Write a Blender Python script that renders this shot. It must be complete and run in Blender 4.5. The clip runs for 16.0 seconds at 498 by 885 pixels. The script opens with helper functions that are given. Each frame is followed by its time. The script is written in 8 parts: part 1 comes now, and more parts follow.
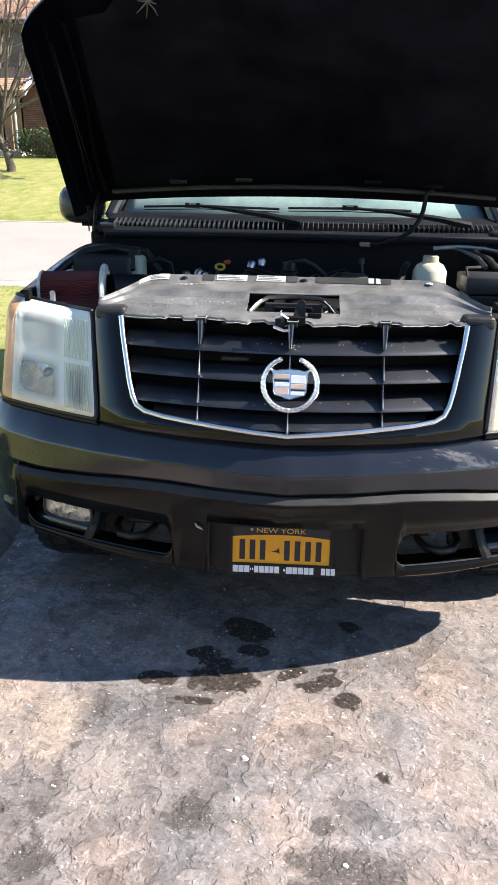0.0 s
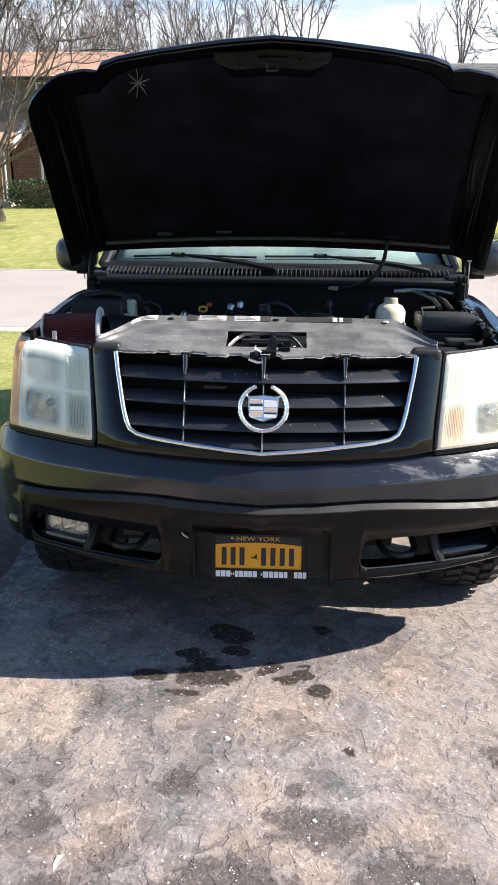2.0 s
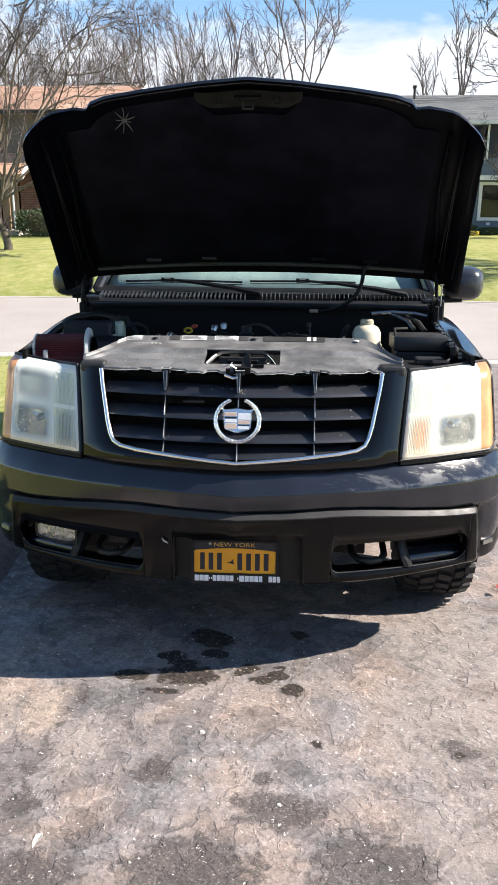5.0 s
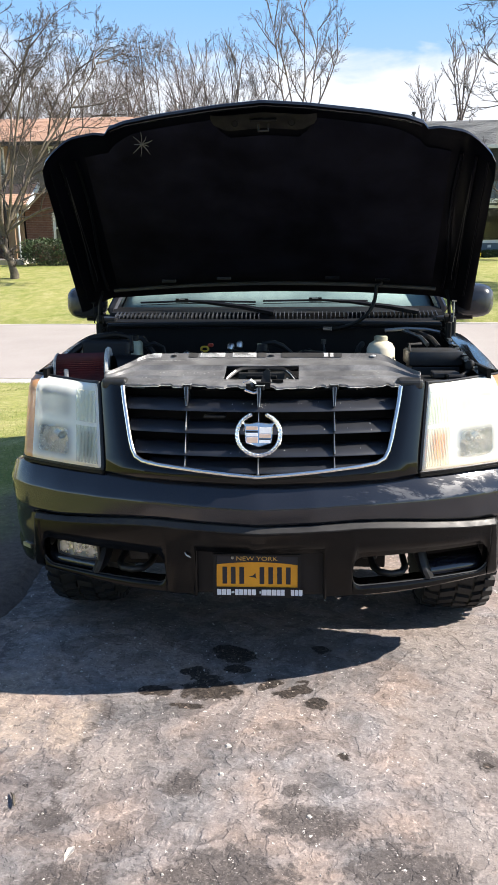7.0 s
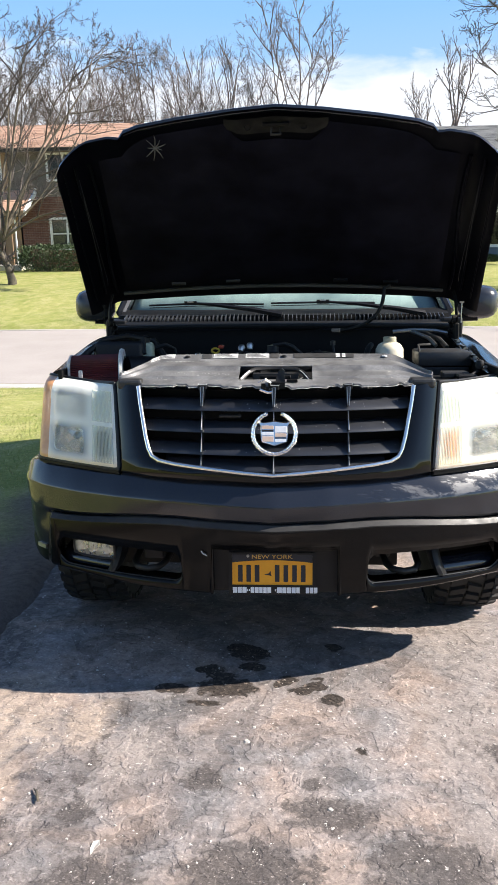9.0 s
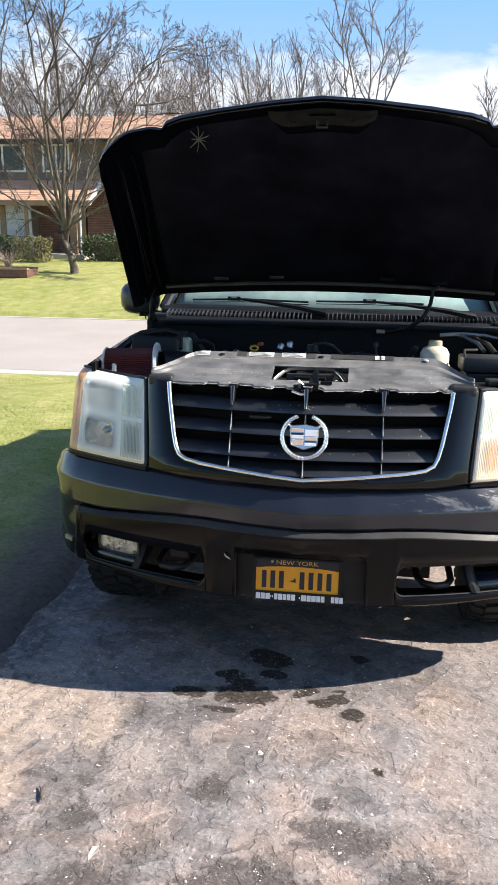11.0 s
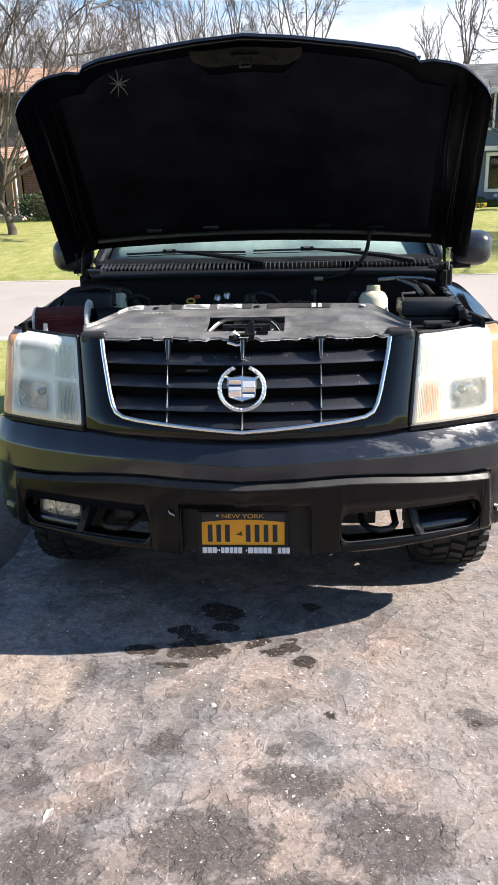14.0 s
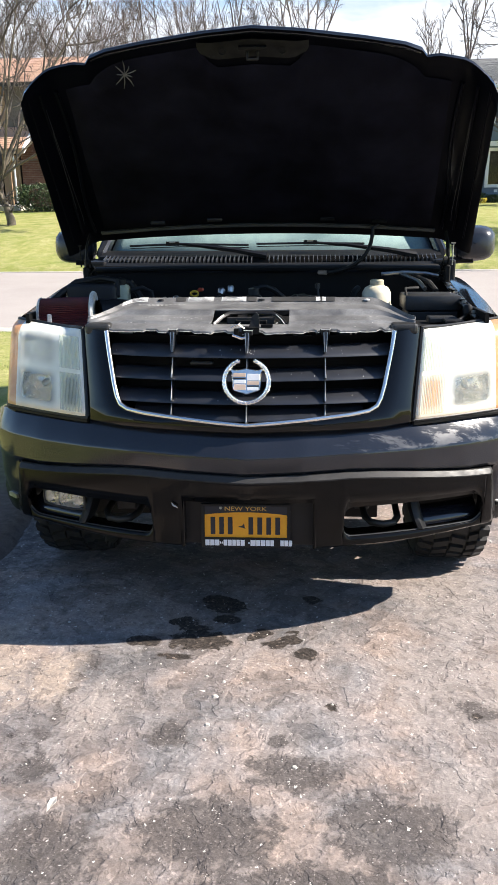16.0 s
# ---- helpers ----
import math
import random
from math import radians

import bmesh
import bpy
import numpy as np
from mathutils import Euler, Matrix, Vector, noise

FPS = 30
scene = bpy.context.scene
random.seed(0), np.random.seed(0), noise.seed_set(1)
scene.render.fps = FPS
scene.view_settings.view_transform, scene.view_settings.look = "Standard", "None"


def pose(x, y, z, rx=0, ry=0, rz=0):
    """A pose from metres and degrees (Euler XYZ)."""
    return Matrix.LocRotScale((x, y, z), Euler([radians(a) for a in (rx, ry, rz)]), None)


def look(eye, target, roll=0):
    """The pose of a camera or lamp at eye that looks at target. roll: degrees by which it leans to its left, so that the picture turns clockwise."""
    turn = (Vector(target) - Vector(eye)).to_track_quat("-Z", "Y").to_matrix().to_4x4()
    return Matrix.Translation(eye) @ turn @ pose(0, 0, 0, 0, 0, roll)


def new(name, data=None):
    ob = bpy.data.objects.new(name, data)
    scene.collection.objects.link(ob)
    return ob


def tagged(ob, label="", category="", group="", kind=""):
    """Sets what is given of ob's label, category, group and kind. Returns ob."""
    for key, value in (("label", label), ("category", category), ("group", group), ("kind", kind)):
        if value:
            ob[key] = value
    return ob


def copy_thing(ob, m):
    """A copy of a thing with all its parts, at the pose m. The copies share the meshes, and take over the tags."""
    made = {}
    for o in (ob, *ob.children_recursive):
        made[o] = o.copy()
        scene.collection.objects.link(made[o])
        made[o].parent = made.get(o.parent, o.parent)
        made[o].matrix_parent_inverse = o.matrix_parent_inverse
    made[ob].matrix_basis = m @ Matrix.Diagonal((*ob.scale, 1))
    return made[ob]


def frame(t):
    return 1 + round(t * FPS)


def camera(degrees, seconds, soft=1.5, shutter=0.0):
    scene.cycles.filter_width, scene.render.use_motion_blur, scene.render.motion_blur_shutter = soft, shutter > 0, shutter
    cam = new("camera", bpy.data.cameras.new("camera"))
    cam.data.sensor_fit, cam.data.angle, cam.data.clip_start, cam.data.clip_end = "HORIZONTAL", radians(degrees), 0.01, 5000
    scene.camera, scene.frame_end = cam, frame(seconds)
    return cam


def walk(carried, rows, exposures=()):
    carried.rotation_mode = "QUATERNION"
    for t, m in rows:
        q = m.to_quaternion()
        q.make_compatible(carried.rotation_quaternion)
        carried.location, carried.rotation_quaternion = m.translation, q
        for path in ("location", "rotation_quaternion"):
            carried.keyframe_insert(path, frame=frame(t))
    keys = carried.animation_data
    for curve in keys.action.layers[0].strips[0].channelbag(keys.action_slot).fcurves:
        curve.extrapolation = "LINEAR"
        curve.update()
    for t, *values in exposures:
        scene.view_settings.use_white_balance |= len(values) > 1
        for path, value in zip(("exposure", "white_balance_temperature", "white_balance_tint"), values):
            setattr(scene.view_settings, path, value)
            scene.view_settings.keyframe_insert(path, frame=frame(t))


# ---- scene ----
cam = camera(35.4, 16.0, 1.3)
# the driveway falls away from the camera towards the street; the path is laid in the driveway's own frame
SLOPE = 4.2
TILTED = pose(0, 0, 0, -SLOPE)
EXPOSURES = [(t, stops, 6560, 10) for t, stops in ((0.0, 1.36), (1.0, 1.32), (2.0, 1.18), (3.5, 1.12), (7.0, 1.12), (11.5, 1.14), (14.0, 1.16), (16.0, 1.18))]
PATH = [
    (0, (0.041, -2.158, 1.5), (-0.092, -0.265, 0.87), 1.0),
    (0.5, (0.115, -2.116, 1.478), (-0.03, -0.22, 0.861), 0.6),
    (1, (0.119, -2.197, 1.498), (-0.023, -0.289, 0.916), 0.3),
    (1.5, (0.08, -2.383, 1.512), (-0.042, -0.465, 0.958), 0.5),
    (2, (0.092, -2.487, 1.521), (-0.013, -0.559, 0.997), 0.6),
    (2.5, (0.151, -2.572, 1.526), (0.062, -0.638, 1.023), 0.7),
    (3, (0.2, -2.639, 1.53), (0.107, -0.702, 1.042), 0.8),
    (3.5, (0.207, -2.659, 1.528), (0.105, -0.72, 1.05), 0.7),
    (4, (0.199, -2.657, 1.528), (0.089, -0.716, 1.056), 0.6),
    (6.5, (0.224, -2.656, 1.483), (0.083, -0.705, 1.065), 0.1),
    (7, (0.153, -2.696, 1.481), (0.018, -0.74, 1.085), -0.4),
    (7.5, (0.095, -2.73, 1.462), (-0.029, -0.77, 1.083), -0.7),
    (8, (0.085, -2.739, 1.468), (-0.032, -0.779, 1.09), -0.8),
    (10.5, (0.116, -2.682, 1.467), (-0.086, -0.732, 1.072), 0.8),
    (11, (0.167, -2.644, 1.474), (-0.096, -0.701, 1.078), 1.2),
    (11.5, (0.193, -2.626, 1.467), (-0.108, -0.691, 1.06), 1.2),
    (12, (0.191, -2.623, 1.474), (-0.112, -0.693, 1.046), 0.9),
    (12.5, (0.193, -2.614, 1.462), (-0.078, -0.685, 1.009), 0.3),
    (13, (0.201, -2.61, 1.459), (-0.019, -0.681, 0.98), -0.4),
    (13.5, (0.208, -2.609, 1.455), (0.034, -0.678, 0.963), -0.9),
    (14, (0.22, -2.606, 1.456), (0.072, -0.676, 0.951), -1.1),
    (14.5, (0.215, -2.601, 1.454), (0.079, -0.672, 0.943), -1.0),
    (15, (0.208, -2.607, 1.453), (0.078, -0.678, 0.94), -0.7),
    (15.5, (0.201, -2.615, 1.456), (0.067, -0.689, 0.936), -0.5),
    (16, (0.197, -2.615, 1.456), (0.057, -0.689, 0.935), -0.5),
]
walk(cam, [(t, TILTED @ look(eye, target, roll)) for t, eye, target, roll in PATH], exposures=EXPOSURES)

# ---- light ----
SUN_TO = (TILTED.to_3x3() @ Vector((1.18, 0.03, 1.0))).normalized()
world = bpy.data.worlds.new("sky")
scene.world = world
world.use_nodes = True
wn = world.node_tree.nodes
sky = wn.new("ShaderNodeTexSky")
sky.sky_type = "NISHITA"
sky.sun_disc = False
sky.sun_elevation = math.asin(SUN_TO.z)
sky.sun_rotation = math.atan2(SUN_TO.x, SUN_TO.y)
sky.air_density, sky.dust_density, sky.ozone_density = 1.0, 0.1, 3.5
world.node_tree.links.new(sky.outputs[0], wn["Background"].inputs[0])
wn["Background"].inputs[1].default_value = 0.090
sun = new("sun", bpy.data.lights.new("sun", "SUN"))
sun.data.energy, sun.data.angle, sun.data.color = 5.0, radians(0.55), (1.0, 0.93, 0.85)
sun.matrix_world = look(SUN_TO * 60, (0, 0, 0))


# ---- materials ----
def shader(name):
    m = bpy.data.materials.new(name)
    m.use_nodes = True
    return m, m.node_tree.nodes, m.node_tree.links, m.node_tree.nodes["Principled BSDF"]


def noise_node(n, l, coord, scale, detail=4.0, rough=0.6, distort=0.0):
    t = n.new("ShaderNodeTexNoise")
    t.inputs["Scale"].default_value, t.inputs["Detail"].default_value = scale, detail
    t.inputs["Roughness"].default_value, t.inputs["Distortion"].default_value = rough, distort
    l.new(coord, t.inputs["Vector"])
    return t.outputs["Fac"]


def ramp(n, l, fac, stops):
    r = n.new("ShaderNodeValToRGB")
    while len(r.color_ramp.elements) < len(stops):
        r.color_ramp.elements.new(0.5)
    for e, (at, c) in zip(r.color_ramp.elements, stops):
        e.position = at
        e.color = (*c, 1) if isinstance(c, tuple) else (c, c, c, 1)
    l.new(fac, r.inputs[0])
    return r.outputs[0]


def mix(n, l, fac, a, b, how="MIX"):
    m = n.new("ShaderNodeMix")
    m.data_type, m.blend_type = "RGBA", how
    for s, v in ((m.inputs["Factor"], fac), (m.inputs[6], a), (m.inputs[7], b)):
        if isinstance(v, (int, float)):
            s.default_value = v if s == m.inputs["Factor"] else (v, v, v, 1)
        elif isinstance(v, tuple):
            s.default_value = (*v, 1)
        else:
            l.new(v, s)
    return m.outputs[2]


def surface(name, c1, c2, scale=3.0, fine=60.0, grain=0.25, rough=(0.4, 0.6), metal=0.0, bump=0.1, depth=0.004, coat=0.0, dust=None, trans=0.0, spec=0.5, wear_sheen=None):
    """Two tones mottled at one scale, grain at a second, relief from the grain, and dust, scuffs or painted sheen where
    wanted: (colour, scale, low, high).
    """
    m, n, l, b = shader(name)
    c = n.new("ShaderNodeTexCoord").outputs["Object"]
    big = noise_node(n, l, c, scale, 5, 0.62, 0.3)
    small = noise_node(n, l, c, fine, 6, 0.7)
    col = ramp(n, l, big, [(0.32, c1), (0.68, c2)])
    col = mix(n, l, grain, col, ramp(n, l, small, [(0.3, 0.35), (0.7, 1.0)]), "MULTIPLY")
    ro = n.new("ShaderNodeMapRange")
    ro.inputs["To Min"].default_value, ro.inputs["To Max"].default_value = rough
    l.new(big, ro.inputs["Value"])
    ro = ro.outputs[0]
    if dust:
        dc, ds, lo, hi = dust
        mask = ramp(n, l, noise_node(n, l, c, ds, 8, 0.75, 0.6), [(lo, 0.0), (hi, 1.0)])
        col = mix(n, l, mask, col, dc)
        ro = mix(n, l, mask, ro, 0.8)
    if wear_sheen:
        wc, stretch, lo, hi = wear_sheen
        mp = n.new("ShaderNodeMapping")
        mp.inputs["Scale"].default_value = stretch
        l.new(c, mp.inputs[0])
        at = n.new("ShaderNodeAttribute")
        at.attribute_name = "wear_sheen"
        k = n.new("ShaderNodeMath")
        k.operation = "ADD"
        l.new(noise_node(n, l, mp.outputs[0], 1.0, 9, 0.74, 0.25), k.inputs[0])
        l.new(at.outputs["Fac"], k.inputs[1])
        mask = ramp(n, l, k.outputs[0], [(lo, 0.0), (hi, 1.0)])
        col = mix(n, l, mask, col, wc)
        ro = mix(n, l, mask, ro, 0.6)
    l.new(col, b.inputs["Base Color"])
    l.new(ro, b.inputs["Roughness"])
    b.inputs["Metallic"].default_value = metal
    b.inputs["Coat Weight"].default_value = coat
    b.inputs["Coat Roughness"].default_value = 0.08
    b.inputs["Transmission Weight"].default_value = trans
    b.inputs["Specular IOR Level"].default_value = spec
    if bump:
        k = n.new("ShaderNodeBump")
        k.inputs["Strength"].default_value, k.inputs["Distance"].default_value = bump, depth
        l.new(small, k.inputs["Height"])
        l.new(k.outputs[0], b.inputs["Normal"])
    return m


def glass(name, tint, rough=0.0, see=0.75):
    """A thin pane: part clear, part mirror by Fresnel gloss."""
    m, n, l, b = shader(name)
    clear = n.new("ShaderNodeBsdfTransparent")
    clear.inputs[0].default_value = (*tint, 1)
    gloss = n.new("ShaderNodeBsdfGlossy")
    gloss.inputs["Roughness"].default_value = rough
    f = n.new("ShaderNodeFresnel")
    f.inputs[0].default_value = 1.52
    m1 = n.new("ShaderNodeMixShader")
    l.new(f.outputs[0], m1.inputs[0])
    l.new(clear.outputs[0], m1.inputs[1])
    l.new(gloss.outputs[0], m1.inputs[2])
    l.new(m1.outputs[0], n["Material Output"].inputs[0])
    return m


def hazy(name, c1, c2, lo, hi, scale, yellowed=False):
    """Weathered clear plastic: sun-bleached milky film over a see-through lens."""
    m, n, l, b = shader(name)
    c = n.new("ShaderNodeTexCoord").outputs["Object"]
    big = noise_node(n, l, c, scale, 4, 0.6, 0.4)
    col = ramp(n, l, big, [(0.3, c1), (0.7, c2)])
    if yellowed:
        sep = n.new("ShaderNodeSeparateXYZ")
        l.new(c, sep.inputs[0])
        low = n.new("ShaderNodeMapRange")
        for k, v in (("From Min", 0.835), ("From Max", 0.875), ("To Min", 0.75), ("To Max", 0.0)):
            low.inputs[k].default_value = v
        l.new(sep.outputs[2], low.inputs["Value"])
        col = mix(n, l, low.outputs[0], col, (0.98, 0.80, 0.58))
    l.new(col, b.inputs["Base Color"])
    b.inputs["Roughness"].default_value = 0.28
    b.inputs["Coat Weight"].default_value, b.inputs["Coat Roughness"].default_value = 0.6, 0.12
    film = n.new("ShaderNodeMapRange")
    film.inputs["From Min"].default_value, film.inputs["From Max"].default_value = 0.3, 0.7
    film.inputs["To Min"].default_value, film.inputs["To Max"].default_value = lo, hi
    b.inputs["Subsurface Weight"].default_value = 0.0
    l.new(big, film.inputs["Value"])
    haze = film.outputs[0]
    if yellowed:
        # milky all round the edge, clearer over the bowls, most of all over the lower one
        high = n.new("ShaderNodeAttribute")
        high.attribute_name = "film"
        k = n.new("ShaderNodeMath")
        k.operation, k.use_clamp = "MULTIPLY", True
        l.new(haze, k.inputs[0])
        l.new(high.outputs["Fac"], k.inputs[1])
        haze = k.outputs[0]
    clear = n.new("ShaderNodeBsdfTransparent")
    clear.inputs[0].default_value = (0.93, 0.96, 0.92, 1)
    x = n.new("ShaderNodeMixShader")
    l.new(haze, x.inputs[0])
    through_light = n.new("ShaderNodeBsdfTranslucent")
    l.new(col, through_light.inputs[0])
    y = n.new("ShaderNodeMixShader")
    y.inputs[0].default_value = 0.14
    l.new(b.outputs[0], y.inputs[1])
    l.new(through_light.outputs[0], y.inputs[2])
    l.new(clear.outputs[0], x.inputs[1])
    l.new(y.outputs[0], x.inputs[2])
    l.new(x.outputs[0], n["Material Output"].inputs[0])
    return m


M_PAINT = surface("black_paint", (0.006, 0.007, 0.009), (0.010, 0.011, 0.013), 4, 300, 0.1, (0.10, 0.2), 0, 0.0, coat=0.8, dust=((0.08, 0.075, 0.065), 9, 0.72, 1.0))
M_GLOSS = surface("gloss_black", (0.002, 0.002, 0.002), (0.004, 0.004, 0.004), 4, 200, 0.1, (0.015, 0.04), 0, 0.0, spec=0.42)
M_BUMPER = surface("bumper_black", (0.0100, 0.0115, 0.0165), (0.0165, 0.0185, 0.0250), 3, 220, 0.2, (0.10, 0.20), 0, 0.03, 0.0004, spec=0.74, dust=((0.34, 0.34, 0.35), 40, 0.735, 0.765), wear_sheen=((0.060, 0.066, 0.080), (2.6, 20, 20), 0.76, 1.5))
M_FASCIA = surface("fascia_black", (0.0030, 0.0030, 0.0033), (0.0055, 0.0054, 0.0056), 5, 180, 0.25, (0.12, 0.20), 0, 0.03, 0.0004, spec=0.19, dust=((0.10, 0.095, 0.09), 30, 0.73, 0.80), wear_sheen=((0.050, 0.049, 0.048), (2.5, 5, 5), 0.66, 1.25))
M_PLASTIC = surface("black_plastic", (0.006, 0.006, 0.007), (0.013, 0.013, 0.014), 6, 400, 0.3, (0.35, 0.55), 0, 0.2, 0.001, spec=0.3)
M_BARS = surface("louvre_plastic", (0.012, 0.0135, 0.018), (0.019, 0.021, 0.027), 8, 320, 0.3, (0.30, 0.42), 0, 0.1, 0.0006, spec=0.75, dust=((0.34, 0.34, 0.34), 70, 0.75, 0.79))
M_SLAT = surface("cowl_slat", (0.032, 0.035, 0.041), (0.072, 0.076, 0.084), 6, 300, 0.2, (0.22, 0.34), 0, 0.0, spec=0.8)
M_MIRROR = surface("mirror_shell", (0.026, 0.029, 0.037), (0.038, 0.042, 0.052), 6, 300, 0.2, (0.20, 0.30), 0, 0.05, 0.0005, spec=0.6)
M_COVER = surface("dusty_cover", (0.100, 0.100, 0.102), (0.27, 0.268, 0.264), 10, 150, 0.6, (0.24, 0.40), 0, 0.3, 0.0008, dust=((0.46, 0.46, 0.45), 60, 0.62, 0.72))
M_CHROME = surface("chrome", (0.90, 0.88, 0.84), (0.97, 0.95, 0.91), 12, 200, 0.1, (0.12, 0.30), 1.0, 0.0)
M_SILVER = surface("silver_metal", (0.42, 0.42, 0.41), (0.62, 0.62, 0.60), 20, 200, 0.3, (0.25, 0.4), 1.0, 0.1, 0.001)
M_DARKMETAL = surface("dark_metal", (0.03, 0.029, 0.028), (0.07, 0.066, 0.06), 12, 160, 0.4, (0.4, 0.65), 0.5, 0.2, 0.002)
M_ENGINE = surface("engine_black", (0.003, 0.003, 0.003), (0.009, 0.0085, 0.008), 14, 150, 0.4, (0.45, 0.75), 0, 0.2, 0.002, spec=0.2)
M_RUBBER = surface("rubber", (0.007, 0.007, 0.007), (0.014, 0.014, 0.014), 12, 200, 0.3, (0.45, 0.65), 0, 0.2, 0.001, spec=0.3)
M_TYRE = surface("tyre_rubber", (0.008, 0.008, 0.0075), (0.022, 0.020, 0.018), 10, 120, 0.4, (0.7, 0.9), 0, 0.3, 0.002)
M_FELT = surface("hood_felt", (0.0018, 0.0018, 0.0052), (0.0110, 0.0110, 0.0215), 5, 500, 0.5, (0.7, 0.9), 0, 0.5, 0.002, spec=0.08)
M_HOODIN = surface("hood_inner_paint", (0.0012, 0.0013, 0.0028), (0.0028, 0.0029, 0.0058), 4, 300, 0.2, (0.25, 0.4), 0, 0.0, spec=0.14)
M_FADED = surface("faded_black_plastic", (0.022, 0.022, 0.022), (0.042, 0.042, 0.041), 14, 220, 0.35, (0.35, 0.5), 0, 0.2, 0.0008)
M_SCUFF = surface("grey_primer", (0.06, 0.06, 0.06), (0.17, 0.165, 0.16), 25, 160, 0.4, (0.4, 0.7), 0, 0.15, 0.001)
M_CHALK = surface("white_scuff", (0.38, 0.37, 0.35), (0.6, 0.59, 0.56), 30, 300, 0.3, (0.7, 0.9), 0, 0.0)
M_LENS = hazy("hazy_lens", (0.93, 0.945, 0.87), (0.95, 0.945, 0.83), 0.84, 0.97, 9, True)
M_FOGLENS = hazy("fog_lens", (0.55, 0.49, 0.42), (0.68, 0.62, 0.54), 0.25, 0.5, 20)
M_AMBER = hazy("amber_plastic", (0.82, 0.36, 0.12), (0.90, 0.50, 0.24), 0.70, 0.88, 9)
M_REFLECT = surface("reflector", (0.72, 0.72, 0.71), (0.96, 0.95, 0.94), 34, 90, 0.1, (0.16, 0.34), 1.0, 0.0)
M_BEZEL = surface("lamp_bezel", (0.84, 0.87, 0.85), (0.91, 0.92, 0.89), 8, 120, 0.1, (0.25, 0.4), 0.0, 0.0)
M_GASKET = surface("lamp_gasket", (0.006, 0.006, 0.007), (0.014, 0.014, 0.014), 8, 200, 0.3, (0.4, 0.6), 0, 0.0)
M_GLASS = glass("windscreen_glass", (0.72, 0.88, 0.82))
M_SIDEGLASS = glass("tinted_glass", (0.08, 0.09, 0.09))
M_PANE = glass("house_pane", (0.55, 0.6, 0.6))
M_PALEBACK = surface("pale_backing", (0.20, 0.25, 0.28), (0.46, 0.53, 0.55), 3.2, 120, 0.2, (0.4, 0.6), 0, 0.0)
M_BOTTLE = surface("yellowed_bottle", (0.70, 0.63, 0.46), (0.84, 0.79, 0.64), 8, 60, 0.15, (0.35, 0.5), 0, 0.0)
M_CAP = surface("tan_cap", (0.40, 0.37, 0.26), (0.54, 0.50, 0.36), 14, 120, 0.2, (0.4, 0.5), 0, 0.0)
M_COOLANT = surface("cloudy_tank", (0.36, 0.40, 0.30), (0.50, 0.54, 0.42), 9, 60, 0.15, (0.35, 0.5), 0, 0.0)
M_WORNBLACK = surface("worn_black_steel", (0.006, 0.006, 0.007), (0.024, 0.023, 0.022), 22, 160, 0.4, (0.4, 0.6), 0, 0.1, 0.001, dust=((0.10, 0.097, 0.094), 30, 0.64, 0.74), spec=0.3)
M_DUSTY = surface("dusty_black_plastic", (0.035, 0.035, 0.035), (0.07, 0.068, 0.065), 9, 300, 0.3, (0.4, 0.55), 0, 0.2, 0.001, dust=((0.14, 0.135, 0.13), 40, 0.6, 0.75))
M_ORANGE = surface("orange_reflector", (0.80, 0.24, 0.05), (0.90, 0.34, 0.09), 14, 100, 0.1, (0.25, 0.35), 0.0, 0.0)
M_FILTER = surface("red_filter", (0.05, 0.005, 0.008), (0.12, 0.012, 0.016), 14, 160, 0.4, (0.5, 0.7), 0, 0.2, 0.001)
M_YELLOW = surface("yellow_plastic", (0.60, 0.38, 0.03), (0.72, 0.48, 0.05), 20, 160, 0.2, (0.4, 0.5), 0, 0.0)
M_RED = surface("red_plastic", (0.45, 0.06, 0.03), (0.6, 0.1, 0.05), 20, 160, 0.2, (0.4, 0.5), 0, 0.0)
M_LABEL = surface("paper_label", (0.40, 0.40, 0.39), (0.66, 0.66, 0.64), 40, 160, 0.35, (0.5, 0.7), 0, 0.0)
M_PLATE = surface("plate_amber", (0.80, 0.33, 0.012), (0.88, 0.40, 0.02), 10, 100, 0.1, (0.4, 0.55), 0, 0.0)
M_NAVY = surface("plate_navy", (0.010, 0.012, 0.022), (0.016, 0.018, 0.030), 10, 100, 0.1, (0.4, 0.5), 0, 0.0)
M_WHITE = surface("white_print", (0.72, 0.73, 0.76), (0.84, 0.85, 0.88), 10, 100, 0.1, (0.4, 0.5), 0, 0.0)
M_GOLD = surface("gold_print", (0.62, 0.36, 0.08), (0.75, 0.46, 0.12), 10, 100, 0.1, (0.4, 0.5), 0, 0.0)
M_TAN = surface("tan_enamel", (0.58, 0.42, 0.32), (0.68, 0.52, 0.42), 10, 100, 0.1, (0.3, 0.4), 0, 0.0)
M_TRUNK = surface("bark", (0.085, 0.070, 0.052), (0.21, 0.175, 0.125), 6, 40, 0.6, (0.8, 0.95), 0, 0.6, 0.02)
M_TWIG = surface("twig_bark", (0.055, 0.045, 0.039), (0.120, 0.097, 0.082), 2, 20, 0.3, (0.8, 0.95), 0, 0.0)
M_FARTWIG = surface("far_twigs", (0.115, 0.092, 0.084), (0.20, 0.165, 0.150), 0.5, 10, 0.3, (0.8, 0.95), 0, 0.0)
M_HEDGE = surface("hedge_leaf", (0.018, 0.040, 0.012), (0.050, 0.085, 0.022), 3, 30, 0.3, (0.5, 0.7), 0, 0.0)
M_BUSH = surface("budding_leaf", (0.12, 0.12, 0.045), (0.25, 0.22, 0.09), 3, 30, 0.3, (0.6, 0.8), 0, 0.0)
